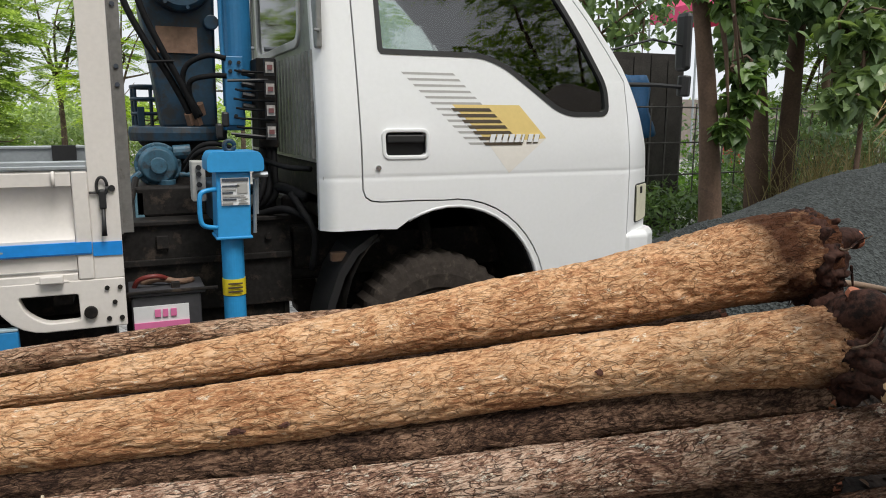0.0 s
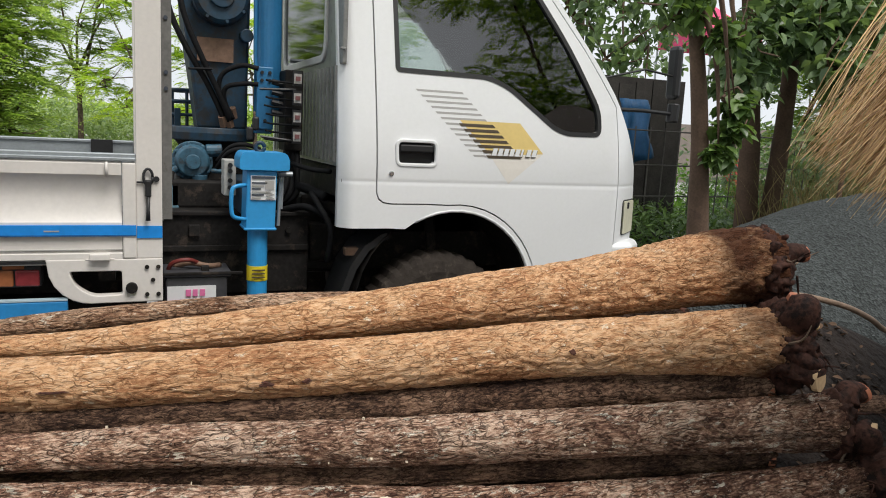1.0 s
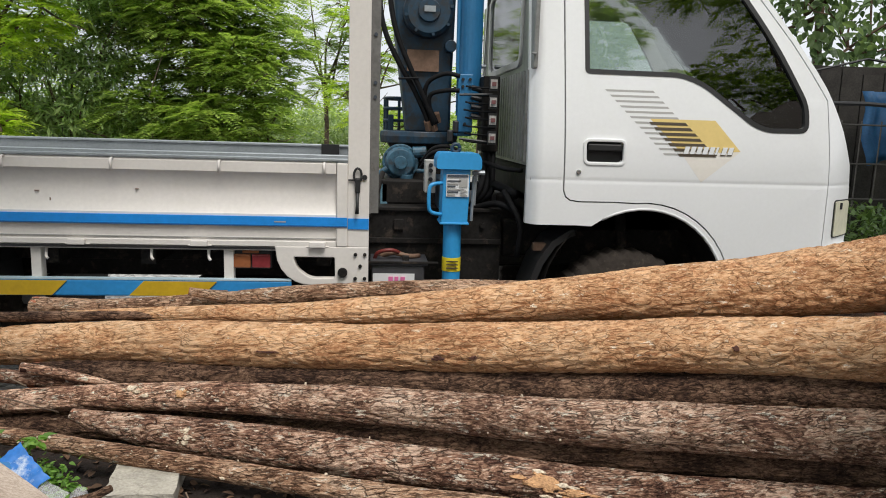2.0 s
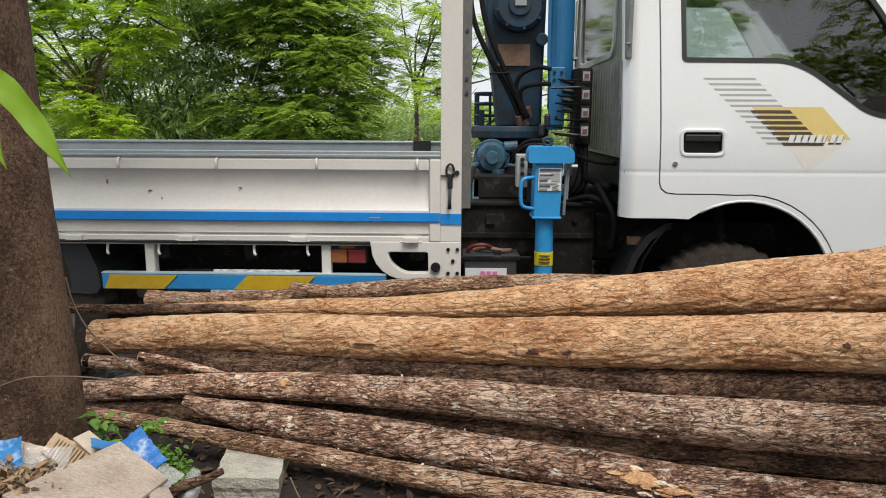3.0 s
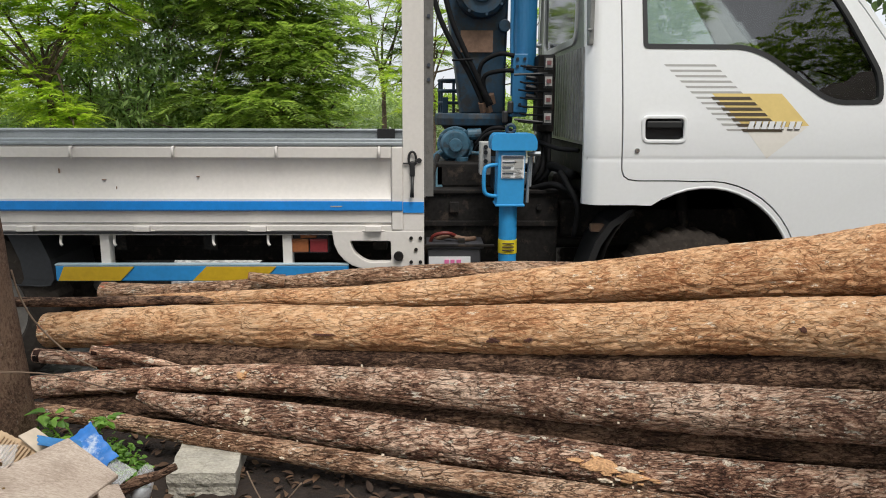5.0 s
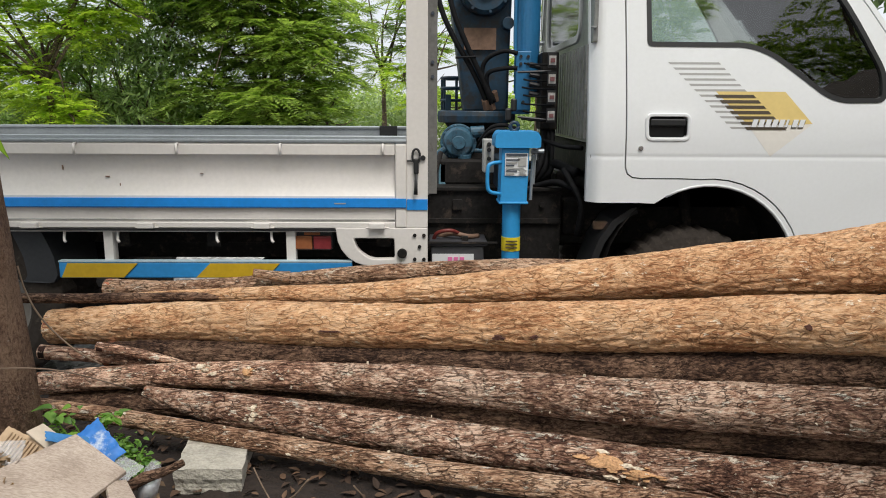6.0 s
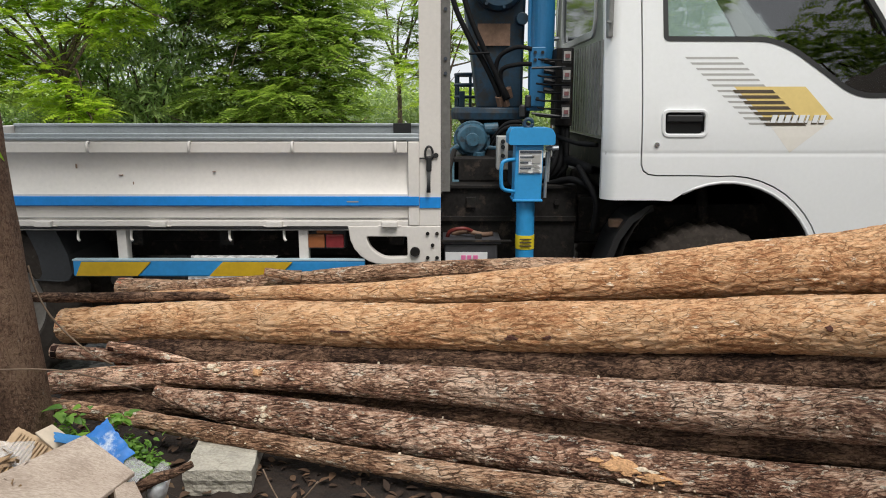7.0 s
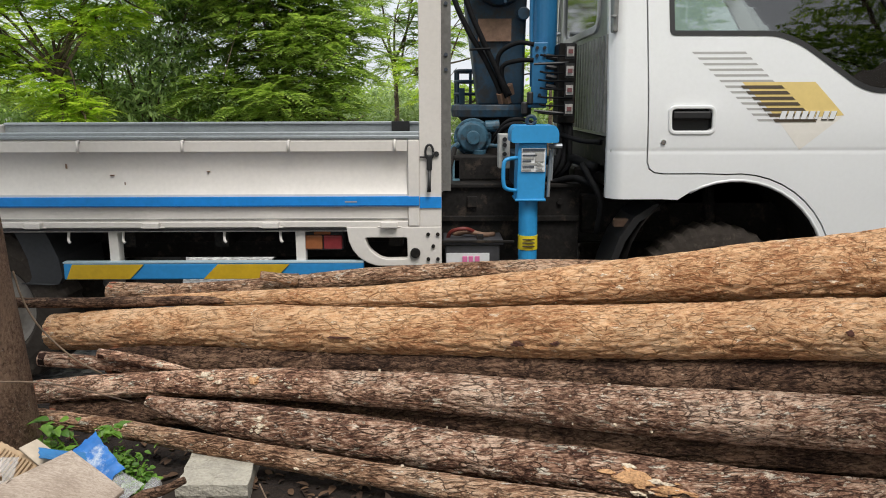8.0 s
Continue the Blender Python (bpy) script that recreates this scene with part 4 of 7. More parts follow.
for k, w in enumerate((0.02, 0.018, 0.02)):
    part("label_block", boxes((-0.562 + 0.027 * k, -0.562 + 0.027 * k + w, 0.108, 0.113, 0.545, 0.572)), PINK, bt)
part("battery_cable", bar(smooth_path([(-0.63, 0.2, 0.62), (-0.61, 0.17, 0.67), (-0.55, 0.16, 0.685), (-0.50, 0.2, 0.66)], 14), 0.009, 8), REDWIRE, bt, smooth=True)
part("battery_cable", bar(smooth_path([(-0.60, 0.25, 0.64), (-0.54, 0.2, 0.665), (-0.47, 0.18, 0.655), (-0.42, 0.22, 0.65)], 14), 0.011, 8), RUST, bt, smooth=True)
part("battery_clamp", boxes((-0.66, -0.34, 0.105, 0.118, 0.632, 0.642), (-0.50, -0.47, 0.13, 0.16, 0.642, 0.662)), CHASSIS, bt, bevel=0.002)
part("battery_shelf", boxes((-0.66, -0.02, 0.10, 0.36, 0.42, 0.44)), CHASSIS, truck)

# stabiliser jack
jk = part("jack_leg", bar([(-0.279, 0.13, 0.06), (-0.279, 0.13, 0.83)], 0.0405, 28), JACK, truck, "bright blue stabiliser jack leg", smooth=False)
part("jack_foot", bar([(-0.279, 0.13, 0.0), (-0.279, 0.13, 0.06)], [0.10, 0.06], 20), JACK, jk)
jb = bmesh.new()
vsb = [jb.verts.new(p) for p in ((-0.337, 0.065, 0.822), (-0.219, 0.065, 0.822), (-0.219, 0.20, 0.822), (-0.337, 0.20, 0.822), (-0.332, 0.065, 1.062), (-0.212, 0.065, 1.062), (-0.212, 0.20, 1.062), (-0.332, 0.20, 1.062))]
for f in ((0, 1, 5, 4), (1, 2, 6, 5), (2, 3, 7, 6), (3, 0, 4, 7), (0, 3, 2, 1), (4, 5, 6, 7)):
    jb.faces.new([vsb[i] for i in f])
part("jack_housing", jb, JACK, jk, bevel=0.006)
part("jack_flange", boxes((-0.342, -0.213, 0.060, 0.205, 0.818, 0.828)), JACK, jk, bevel=0.003)
cap_l = [(-0.363, 1.062), (-0.166, 1.062), (-0.166, 1.108), (-0.182, 1.134), (-0.348, 1.134), (-0.363, 1.108)]
part("jack_cap", plate(round_poly(cap_l, 0.012), [], 0.045, 0.18), JACK, jk, "bright blue jack cap", bevel=0.006)
part("jack_eye", bar([(-0.276 + 0.018 * math.cos(a), 0.11, 1.152 + 0.018 * math.sin(a)) for a in [2 * math.pi * k / 16 for k in range(17)]], 0.008, 8), CRANE, jk, smooth=True)
part("jack_handle", bar(smooth_path([(-0.335, 0.075, 1.0), (-0.375, 0.06, 0.995), (-0.392, 0.055, 0.975), (-0.393, 0.055, 0.90), (-0.38, 0.058, 0.872), (-0.335, 0.07, 0.862)], 20), 0.0085, 10), JACK, jk, smooth=True)
lb = part("warning_label", boxes((-0.318, -0.219, 0.0595, 0.0635, 0.942, 1.04)), PAPER, jk, "white warning label with unreadable print")
part("label_print", boxes((-0.314, -0.223, 0.055, 0.0585, 1.028, 1.038)), INK, lb)
for k in range(6):
    part("label_print", boxes((-0.314, -0.278 + 0.012 * (k % 3), 0.0555, 0.0585, 0.948 + 0.012 * k, 0.954 + 0.012 * k)), INK if k % 2 else DECAL_G, lb)
    part("label_print", boxes((-0.258 + 0.006 * (k % 2), -0.226 - 0.006 * (k % 3), 0.0555, 0.0585, 0.948 + 0.0055 * k, 0.951 + 0.0055 * k)), DECAL_G, lb)
part("label_print", boxes((-0.262, -0.226, 0.0555, 0.0585, 0.985, 1.02)), DECAL_G, lb)
part("yellow_sticker", bar([(-0.279, 0.13, 0.602), (-0.279, 0.13, 0.664)], 0.0425, 28), STICK_Y, jk, "yellow sticker with unreadable print")
for k in range(3):
    part("sticker_print", boxes((-0.306, -0.254, 0.0815, 0.0855, 0.617 + 0.015 * k, 0.622 + 0.015 * k)), DECAL_B, jk)
for x, z0, z1 in ((-0.196, 0.83, 1.03), (-0.186, 0.90, 1.05)):
    part("jack_rod", bar([(x, 0.12, z0), (x + 0.006, 0.12, z1)], 0.007, 8), GALV, jk)
part("jack_beam", boxes((-0.33, -0.22, 0.20, 1.5, 0.86, 1.0)), CRANE, truck, bevel=0.006)
part("jack_lock_pin", bar([(-0.20, 0.10, 1.045), (-0.145, 0.10, 1.047)], 0.010, 8), GALV, jk)

DECAL_P2 = paint("worn_label", (0.42, 0.40, 0.38), 0.6, vary=0.3, scale=60)
# crane
part("crane_base", boxes((-0.60, -0.20, 0.5, 1.15, 0.86, 0.98)), CHASSIS, truck, bevel=0.01)
tt = bmesh.new()
tube(tt, [(-0.40, 0.80, 1.155), (-0.40, 0.80, 1.19), (-0.40, 0.80, 1.215)], [0.20, 0.205, 0.20], 36)
part("slew_ring", tt, CRANE, truck, "dark blue slew ring", bevel=0.004)
part("slew_housing", bar([(-0.40, 0.80, 0.97), (-0.40, 0.80, 1.13), (-0.40, 0.80, 1.155)], [0.16, 0.15, 0.17], 24), CHASSIS, truck)
gearb = bmesh.new()
tube(gearb, [(-0.50, 0.76, 1.06), (-0.50, 0.60, 1.06), (-0.50, 0.575, 1.06)], [0.078, 0.078, 0.066], 26)
tube(gearb, [(-0.50, 0.635, 1.06), (-0.50, 0.615, 1.06)], 0.092, 26)
tube(gearb, [(-0.50, 0.575, 1.06), (-0.50, 0.545, 1.06)], 0.034, 14)
tube(gearb, [(-0.44, 0.62, 1.11), (-0.37, 0.62, 1.115)], 0.030, 14)
tube(gearb, [(-0.565, 0.60, 1.03), (-0.60, 0.60, 1.005), (-0.605, 0.60, 0.96)], 0.016, 10)
tube(gearb, [(-0.47, 0.60, 0.93), (-0.47, 0.60, 1.0)], [0.030, 0.036], 14)
tube(gearb, [(-0.42, 0.585, 1.02), (-0.36, 0.57, 1.02), (-0.34, 0.56, 1.06)], 0.012, 8)
for k in range(8):
    a = 2 * math.pi * k / 8 + 0.2
    tube(gearb, [(-0.50 + 0.080 * math.cos(a), 0.617, 1.06 + 0.080 * math.sin(a)), (-0.50 + 0.080 * math.cos(a), 0.602, 1.06 + 0.080 * math.sin(a))], 0.009, 6)
part("slew_gearbox", gearb, paint("pale_blue_gearbox", (0.036, 0.10, 0.15), 0.5, vary=0.4, scale=16, dirt=(0.03, 0.04, 0.05), dirt_at=0.52), truck, "grimy pale blue gearbox", bevel=0.004)
part("crane_leg", boxes((-0.600, -0.565, 0.50, 0.53, 0.80, 0.96)), paint("pale_blue_leg", (0.12, 0.24, 0.30), 0.5, vary=0.3, scale=16), truck, bevel=0.004)
part("brace", bar([(-0.64, 0.30, 0.86), (-0.585, 0.62, 1.02)], 0.014, 8), CHASSIS, truck)
colm = bmesh.new()
cs = [((-0.47, -0.245), (0.69, 0.93), 1.21), ((-0.50, -0.245), (0.68, 0.94), 1.45), ((-0.535, -0.24), (0.67, 0.95), 1.70), ((-0.56, -0.23), (0.67, 0.95), 2.15)]
lv = [[colm.verts.new((x, y, z)) for x, y in ((a[0], b[0]), (a[1], b[0]), (a[1], b[1]), (a[0], b[1]))] for a, b, z in cs]
for a, b in zip(lv, lv[1:]):
    for k in range(4):
        colm.faces.new((a[k], a[(k + 1) % 4], b[(k + 1) % 4], b[k]))
colm.faces.new(list(reversed(lv[0])))
colm.faces.new(lv[-1])
col = part("crane_column", colm, CRANE, truck, "grimy dark blue crane column", bevel=0.014)
part("column_name_plate", boxes((-0.475, -0.315, 0.660, 0.668, 1.515, 1.62)), RUST, col, "rust-stained name plate")
wd = bmesh.new()
tube(wd, [(-0.375, 0.685, 1.80), (-0.375, 0.60, 1.80), (-0.375, 0.585, 1.80)], [0.125, 0.125, 0.105], 30)
tube(wd, [(-0.375, 0.585, 1.80), (-0.375, 0.57, 1.80)], 0.055, 20)
win = part("winch_drum", wd, CRANE, truck, "blue winch gear cover", bevel=0.004)
part("winch_plate", boxes((-0.40, -0.345, 0.562, 0.568, 1.792, 1.82)), GALV, win, "small metal data plate")
for k in range(8):
    a = 2 * math.pi * k / 8 + 0.2
    part("winch_bolt", bar([(-0.375 + 0.113 * math.cos(a), 0.578, 1.80 + 0.113 * math.sin(a)), (-0.375 + 0.113 * math.cos(a), 0.59, 1.80 + 0.113 * math.sin(a))], 0.008, 6), CRANE, win)
part("column_knob", bar([(-0.26, 0.62, 1.64), (-0.26, 0.68, 1.64)], 0.030, 16), CRANE, col, bevel=0.004)
cyl = part("lift_cylinder", bar([(-0.165, 0.62, 1.30), (-0.165, 0.62, 2.15)], 0.062, 28), CRANE2, truck, "blue hydraulic lift cylinder")
part("cylinder_foot", boxes((-0.228, -0.152, 0.53, 0.56, 1.22, 1.50), (-0.228, -0.152, 0.56, 0.70, 1.20, 1.24)), CRANE2, cyl, bevel=0.004)
part("cylinder_pipe", bar(smooth_path([(-0.235, 0.56, 2.1), (-0.232, 0.555, 1.75), (-0.23, 0.55, 1.50), (-0.21, 0.54, 1.46)], 14), 0.009, 8), CRANE2, cyl, smooth=True)
for x, z in ((-0.205, 1.44), (-0.17, 1.44), (-0.205, 1.475), (-0.17, 1.475), (-0.19, 1.26)):
    part("foot_bolt", bar([(x, 0.522, z), (x, 0.532, z)], 0.008, 6), BLACK, cyl)
# hoses down the column
for pts, r in (([(-0.60, 0.60, 2.05), (-0.615, 0.60, 1.85), (-0.59, 0.58, 1.70), (-0.52, 0.58, 1.55), (-0.44, 0.60, 1.42), (-0.375, 0.62, 1.29), (-0.36, 0.64, 1.24)], 0.013),
               ([(-0.56, 0.58, 2.05), (-0.565, 0.57, 1.85), (-0.53, 0.56, 1.68), (-0.46, 0.57, 1.52), (-0.39, 0.59, 1.38), (-0.345, 0.61, 1.28), (-0.335, 0.64, 1.24)], 0.013),
               ([(-0.22, 0.53, 1.42), (-0.28, 0.55, 1.42), (-0.355, 0.58, 1.40), (-0.36, 0.60, 1.34), (-0.32, 0.62, 1.26)], 0.011),
               ([(-0.22, 0.53, 1.49), (-0.29, 0.55, 1.50), (-0.37, 0.58, 1.46), (-0.385, 0.60, 1.38), (-0.345, 0.62, 1.28)], 0.011),
               ([(-0.40, 0.52, 1.04), (-0.36, 0.45, 1.11), (-0.30, 0.42, 1.13), (-0.24, 0.44, 1.11)], 0.011), ([(-0.40, 0.52, 1.07), (-0.35, 0.46, 1.135), (-0.29, 0.44, 1.15), (-0.22, 0.46, 1.13)], 0.010)):
    part("hydraulic_hose", bar(smooth_path(pts, 28), r, 10), HOSE, truck, "black rubber hydraulic hose", smooth=True)
for x, z in ((-0.37, 1.27), (-0.34, 1.27), (-0.325, 1.31)):
    part("hose_fitting", bar([(x, 0.625, z), (x + 0.012, 0.645, z - 0.045)], 0.019, 6), RUST, truck)
part("hose_clip", bar([(-0.52, 0.565, 1.47), (-0.42, 0.565, 1.475)], 0.006, 6), HOSE, truck)
# step cage behind the column
for k, z in enumerate((1.21, 1.27, 1.335, 1.39)):
    part("cage_rail", bar(smooth_path([(-0.45, 0.95, z), (-0.55, 0.96, z), (-0.58, 1.05, z), (-0.55, 1.18, z), (-0.45, 1.2, z)], 14), 0.008, 8), CRANE, truck, smooth=True)
for x, y in ((-0.50, 0.955), (-0.565, 1.0), (-0.575, 1.12)):
    part("cage_upright", bar([(x, y, 1.16), (x, y, 1.39)], 0.008, 8), CRANE, truck)
part("cage_plate", boxes((-0.56, -0.53, 0.93, 0.95, 1.2, 1.30)), CRANE, truck, bevel=0.003)
# control box and lever bank
cbx = part("control_box", boxes((-0.395, -0.345, 0.30, 0.40, 0.935, 1.088)), paint("grey_control_box", (0.42, 0.42, 0.40), 0.5, vary=0.15, dirt=(0.2, 0.19, 0.17)), truck, "grey control box with knobs", bevel=0.004)
for z in (0.97, 1.0, 1.04, 1.065):
    part("control_knob", bar([(-0.37, 0.288, z), (-0.37, 0.301, z)], 0.010, 10), BLACK, cbx)
lvb = part("lever_bank", boxes((-0.115, -0.035, 0.44, 0.60, 1.13, 1.49), (-0.10, -0.05, 0.46, 0.56, 0.86, 1.13)), CHASSIS, truck, bevel=0.006)
for k in range(4):
    z = 1.20 + 0.083 * k
    tag = part("lever_tag", boxes((-0.098, -0.066, 0.330, 0.334, z - 0.024, z + 0.018)), DECAL_P2, lvb, "small worn white lever label")
    part("tag_print", boxes((-0.092, -0.072, 0.324, 0.328, z - 0.012, z + 0.006)), paint("tag_red", (0.20, 0.08, 0.08), 0.6), tag)
    part("tag_plate", boxes((-0.102, -0.062, 0.336, 0.344, z - 0.034, z + 0.03)), BLACK, lvb)
for k in range(8):
    z = 1.17 + 0.037 * k
    part("lever_rod", bar([(-0.06, 0.38, z), (-0.16 - 0.01 * (k % 3), 0.44, z + 0.004), (-0.205 + 0.008 * (k % 2), 0.46, z + 0.01)], 0.005, 6), HOSE, lvb)
for k in range(4):
    z = 1.30 + 0.045 * k
    part("valve_spool", bar([(-0.165, 0.5, z), (-0.10, 0.5, z - 0.012)], 0.013, 8), BLACK, lvb)
for x, z in ((-0.245, 1.245), (-0.27, 1.20)):
    part("lever_knob", boxes((x - 0.014, x + 0.014, 0.42, 0.45, z - 0.03, z + 0.03)), BLACK, lvb, bevel=0.008)
part("lever_plate", bar([(-0.235, 0.40, 1.395), (-0.08, 0.38, 1.40)], 0.006, 6), BLACK, lvb)
part("lever_plate", bar([(-0.23, 0.40, 1.19), (-0.08, 0.38, 1.175)], 0.006, 6), BLACK, lvb)
for k in range(3):
    part("valve_hose", bar(smooth_path([(-0.09 + 0.02 * k, 0.48, 1.14), (-0.10 + 0.02 * k, 0.42, 1.02), (-0.13 + 0.03 * k, 0.40, 0.93), (-0.16, 0.45, 0.86)], 14), 0.013, 8), HOSE, lvb, smooth=True)
part("cab_guard_bar", bar([(-0.10, 1.3, 1.60), (0.02, 1.3, 1.60)], 0.012, 8), GALV, truck)
part("cab_guard_bar", bar([(-0.10, 1.3, 1.54), (0.02, 1.3, 1.54)], 0.009, 8), GALV, truck)


# ---- ground ----
def ground_z(x, y):
    """A level yard under the truck, a low bank of soil where the logs lie."""
    bank = 0.0
    s = max(0.0, min(1.0, (-0.25 - y) / 0.8))
    s = s * s * (3 - 2 * s)
    side_ = 0.24 - 0.03 * max(-1.5, min(2.5, x))
    bank = s * max(0.12, side_)
    bank += 0.46 * math.exp(-((x - 1.65) / 0.78) ** 2 - ((y + 0.9) / 0.42) ** 2)
    far_ = max(0.0, min(1.0, (math.hypot(x, y) - 9) / 10))
    n = 0.03 * noise.noise((x * 0.9, y * 0.9, 0.3)) + 0.012 * noise.noise((x * 4, y * 4, 1.3))
    return bank * (1 - far_) + n * (0.4 + 0.6 * s) - 0.02


def grid_axis(near, step, far):
    a = list(np.arange(-near, near + 1e-6, step))
    d, out = near, []
    while d < far:
        d *= 1.35
        out.append(d)
    return [-v for v in reversed(out)] + a + out


gx, gy = grid_axis(5.0, 0.07, 900), grid_axis(5.0, 0.07, 900)
gv = [(x, y, ground_z(x, y)) for y in gy for x in gx]
W = len(gx)
gf = [(j * W + i, j * W + i + 1, (j + 1) * W + i + 1, (j + 1) * W + i) for j in range(len(gy) - 1) for i in range(W - 1)]


def soil_material():
    m, nt, b = tree_of("soil_and_gravel")
    n, l = nt.nodes, nt.links
    co = n.new("ShaderNodeTexCoord")
    sep = n.new("ShaderNodeSeparateXYZ")
    l.new(co.outputs["Object"], sep.inputs[0])
    wob = n.new("ShaderNodeTexNoise")
    wob.inputs["Scale"].default_value, wob.inputs["Detail"].default_value = 1.5, 6
    l.new(co.outputs["Object"], wob.inputs["Vector"])
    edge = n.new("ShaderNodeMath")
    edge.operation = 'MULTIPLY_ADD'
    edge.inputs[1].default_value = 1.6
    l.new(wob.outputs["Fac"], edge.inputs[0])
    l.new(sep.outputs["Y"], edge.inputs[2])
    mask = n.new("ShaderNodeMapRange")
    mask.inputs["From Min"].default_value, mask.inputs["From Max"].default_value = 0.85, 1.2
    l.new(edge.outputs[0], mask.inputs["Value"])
    peb = n.new("ShaderNodeTexVoronoi")
    peb.inputs["Scale"].default_value = 38
    l.new(co.outputs["Object"], peb.inputs["Vector"])
    grain = n.new("ShaderNodeTexNoise")
    grain.inputs["Scale"].default_value, grain.inputs["Detail"].default_value = 24, 9
    l.new(co.outputs["Object"], grain.inputs["Vector"])
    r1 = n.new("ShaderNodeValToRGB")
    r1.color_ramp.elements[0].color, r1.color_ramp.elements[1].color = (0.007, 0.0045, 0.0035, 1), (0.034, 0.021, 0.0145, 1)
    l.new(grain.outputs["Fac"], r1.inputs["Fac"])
    r2 = n.new("ShaderNodeMix")
    r2.data_type = 'RGBA'
    r2.inputs["A"].default_value, r2.inputs["B"].default_value = (0.10, 0.095, 0.09, 1), (0.70, 0.68, 0.65, 1)
    l.new(peb.outputs["Color"], r2.inputs["Factor"])
    mix = n.new("ShaderNodeMix")
    mix.data_type = 'RGBA'
    l.new(mask.outputs["Result"], mix.inputs["Factor"])
    l.new(r1.outputs["Color"], mix.inputs["A"])
    l.new(r2.outputs["Result"], mix.inputs["B"])
    l.new(mix.outputs["Result"], b.inputs["Base Color"])
    b.inputs["Roughness"].default_value = 0.95
    bp = n.new("ShaderNodeBump")
    bp.inputs["Strength"].default_value, bp.inputs["Distance"].default_value = 1.0, 0.05
    l.new(grain.outputs["Fac"], bp.inputs["Height"])
    l.new(bp.outputs["Normal"], b.inputs["Normal"])
    return m


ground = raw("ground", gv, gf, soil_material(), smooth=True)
tagged(ground, "dark littered soil beside a pale gravel yard", "ground", kind="structure")


# ---- foliage builders ----
def leaf_cloud(rng, places, size, aspect=2.4, droop=0.3, flat=0.5):
    """Pointed leaves of two folded halves at the places given (n x 3)."""
    n = len(places)
    yaw = rng.uniform(0, 2 * math.pi, n)
    pit = rng.normal(-droop, flat, n)
    d = np.stack([np.cos(yaw) * np.cos(pit), np.sin(yaw) * np.cos(pit), np.sin(pit)], 1)
    up = np.stack([rng.normal(0, 0.35, n), rng.normal(0, 0.35, n), np.ones(n)], 1)
    s = np.cross(d, up)
    s /= np.linalg.norm(s, axis=1)[:, None] + 1e-9
    nn = np.cross(s, d)
    L = (size * rng.uniform(0.6, 1.3, n))[:, None]
    w = L / aspect / 2
    base, tip = places, places + d * L
    mid = places + d * L * 0.45 - nn * w * 0.25
    if aspect < 2.0:
        # ovate: a rounded outline of eight points on a folded midrib
        rows_ = [base]
        for q, ww in ((0.10, 0.55), (0.35, 1.0), (0.62, 0.82), (0.84, 0.42)):
            c = places + d * L * q - nn * L * 0.22 * q * q
            rows_ += [c + s * w * ww + nn * w * 0.28 * ww, c, c - s * w * ww + nn * w * 0.28 * ww]
        rows_.append(places + d * L * 1.02 - nn * L * 0.25)
        v = np.stack(rows_, 1).reshape(-1, 3)
        k = np.arange(n) * 14
        f = [np.stack([k, k + 1, k + 2, k + 2], 1), np.stack([k, k + 2, k + 3, k + 3], 1)]
        for r_ in (1, 4, 7):
            for e in (0, 1):
                f.append(np.stack([k + r_ + e, k + r_ + 3 + e, k + r_ + 4 + e, k + r_ + 1 + e], 1))
        f += [np.stack([k + 10, k + 13, k + 11, k + 11], 1), np.stack([k + 11, k + 13, k + 12, k + 12], 1)]
        F = [[tuple(r_[:3]) if r_[2] == r_[3] else tuple(r_) for r_ in q.tolist()] for q in f]
        return v, sum(F, [])
    a, b = mid + s * w + nn * w * 0.35, mid - s * w + nn * w * 0.35
    v = np.stack([base, a, tip, b], 1).reshape(-1, 3)
    k = np.arange(n) * 4
    f = np.concatenate([np.stack([k, k + 1, k + 2], 1), np.stack([k, k + 2, k + 3], 1)])
    return v, f


def sprays(rng, roots, dirs, length, pairs, leaf, aspect=3.2, width=1.0):
    """Feather-like fronds: leaflets in pairs down a drooping stalk."""
    V, F = [], []
    base = 0
    t = (np.arange(pairs) + 0.6) / pairs
    for p, d in zip(roots, dirs):
        d = d / (np.linalg.norm(d) + 1e-9)
        L = length * rng.uniform(0.7, 1.25)
        s = np.cross(d, (rng.normal(0, .25), rng.normal(0, .25), 1.0))
        s /= np.linalg.norm(s) + 1e-9
        u = np.cross(s, d)
        pts = p + d * (L * t)[:, None] + np.array((0, 0, -1.0)) * (0.35 * L * t ** 2)[:, None]
        fan = leaf * (1.05 - 0.55 * np.abs(2 * t - 0.8))[:, None] * width
        for sg in (-1, 1):
            tip = pts + (s * sg * 0.9 + d * 0.45) * fan - u * 0.12 * fan + rng.normal(0, 0.08 * leaf, (pairs, 3))
            m = (pts + tip) / 2
            wv = d * fan / aspect
            V.append(np.stack([pts, m + wv, tip, m - wv], 1).reshape(-1, 3))
            k = base + np.arange(pairs) * 4
            F.append(np.stack([k, k + 1, k + 2, k + 3], 1))
            base += pairs * 4
    return np.concatenate(V), np.concatenate(F)


def limbs(bm, rng, start, heads, r0, bend=0.15):
    """Limbs from a trunk's top out to the heads of the crown's clumps."""
    for h in heads:
        s = Vector(start) + Vector((0, 0, rng.uniform(-0.35, 0.0) * (Vector(h) - Vector(start)).length))
        e = Vector(h)
        mid = (s + e) / 2 + Vector(rng.normal(0, bend, 3)) + Vector((0, 0, 0.12 * (e - s).length))
        pts = smooth_path([s, mid, e], 7)
        tube(bm, pts, [r0 * (1 - 0.85 * i / 6) for i in range(7)], 6)


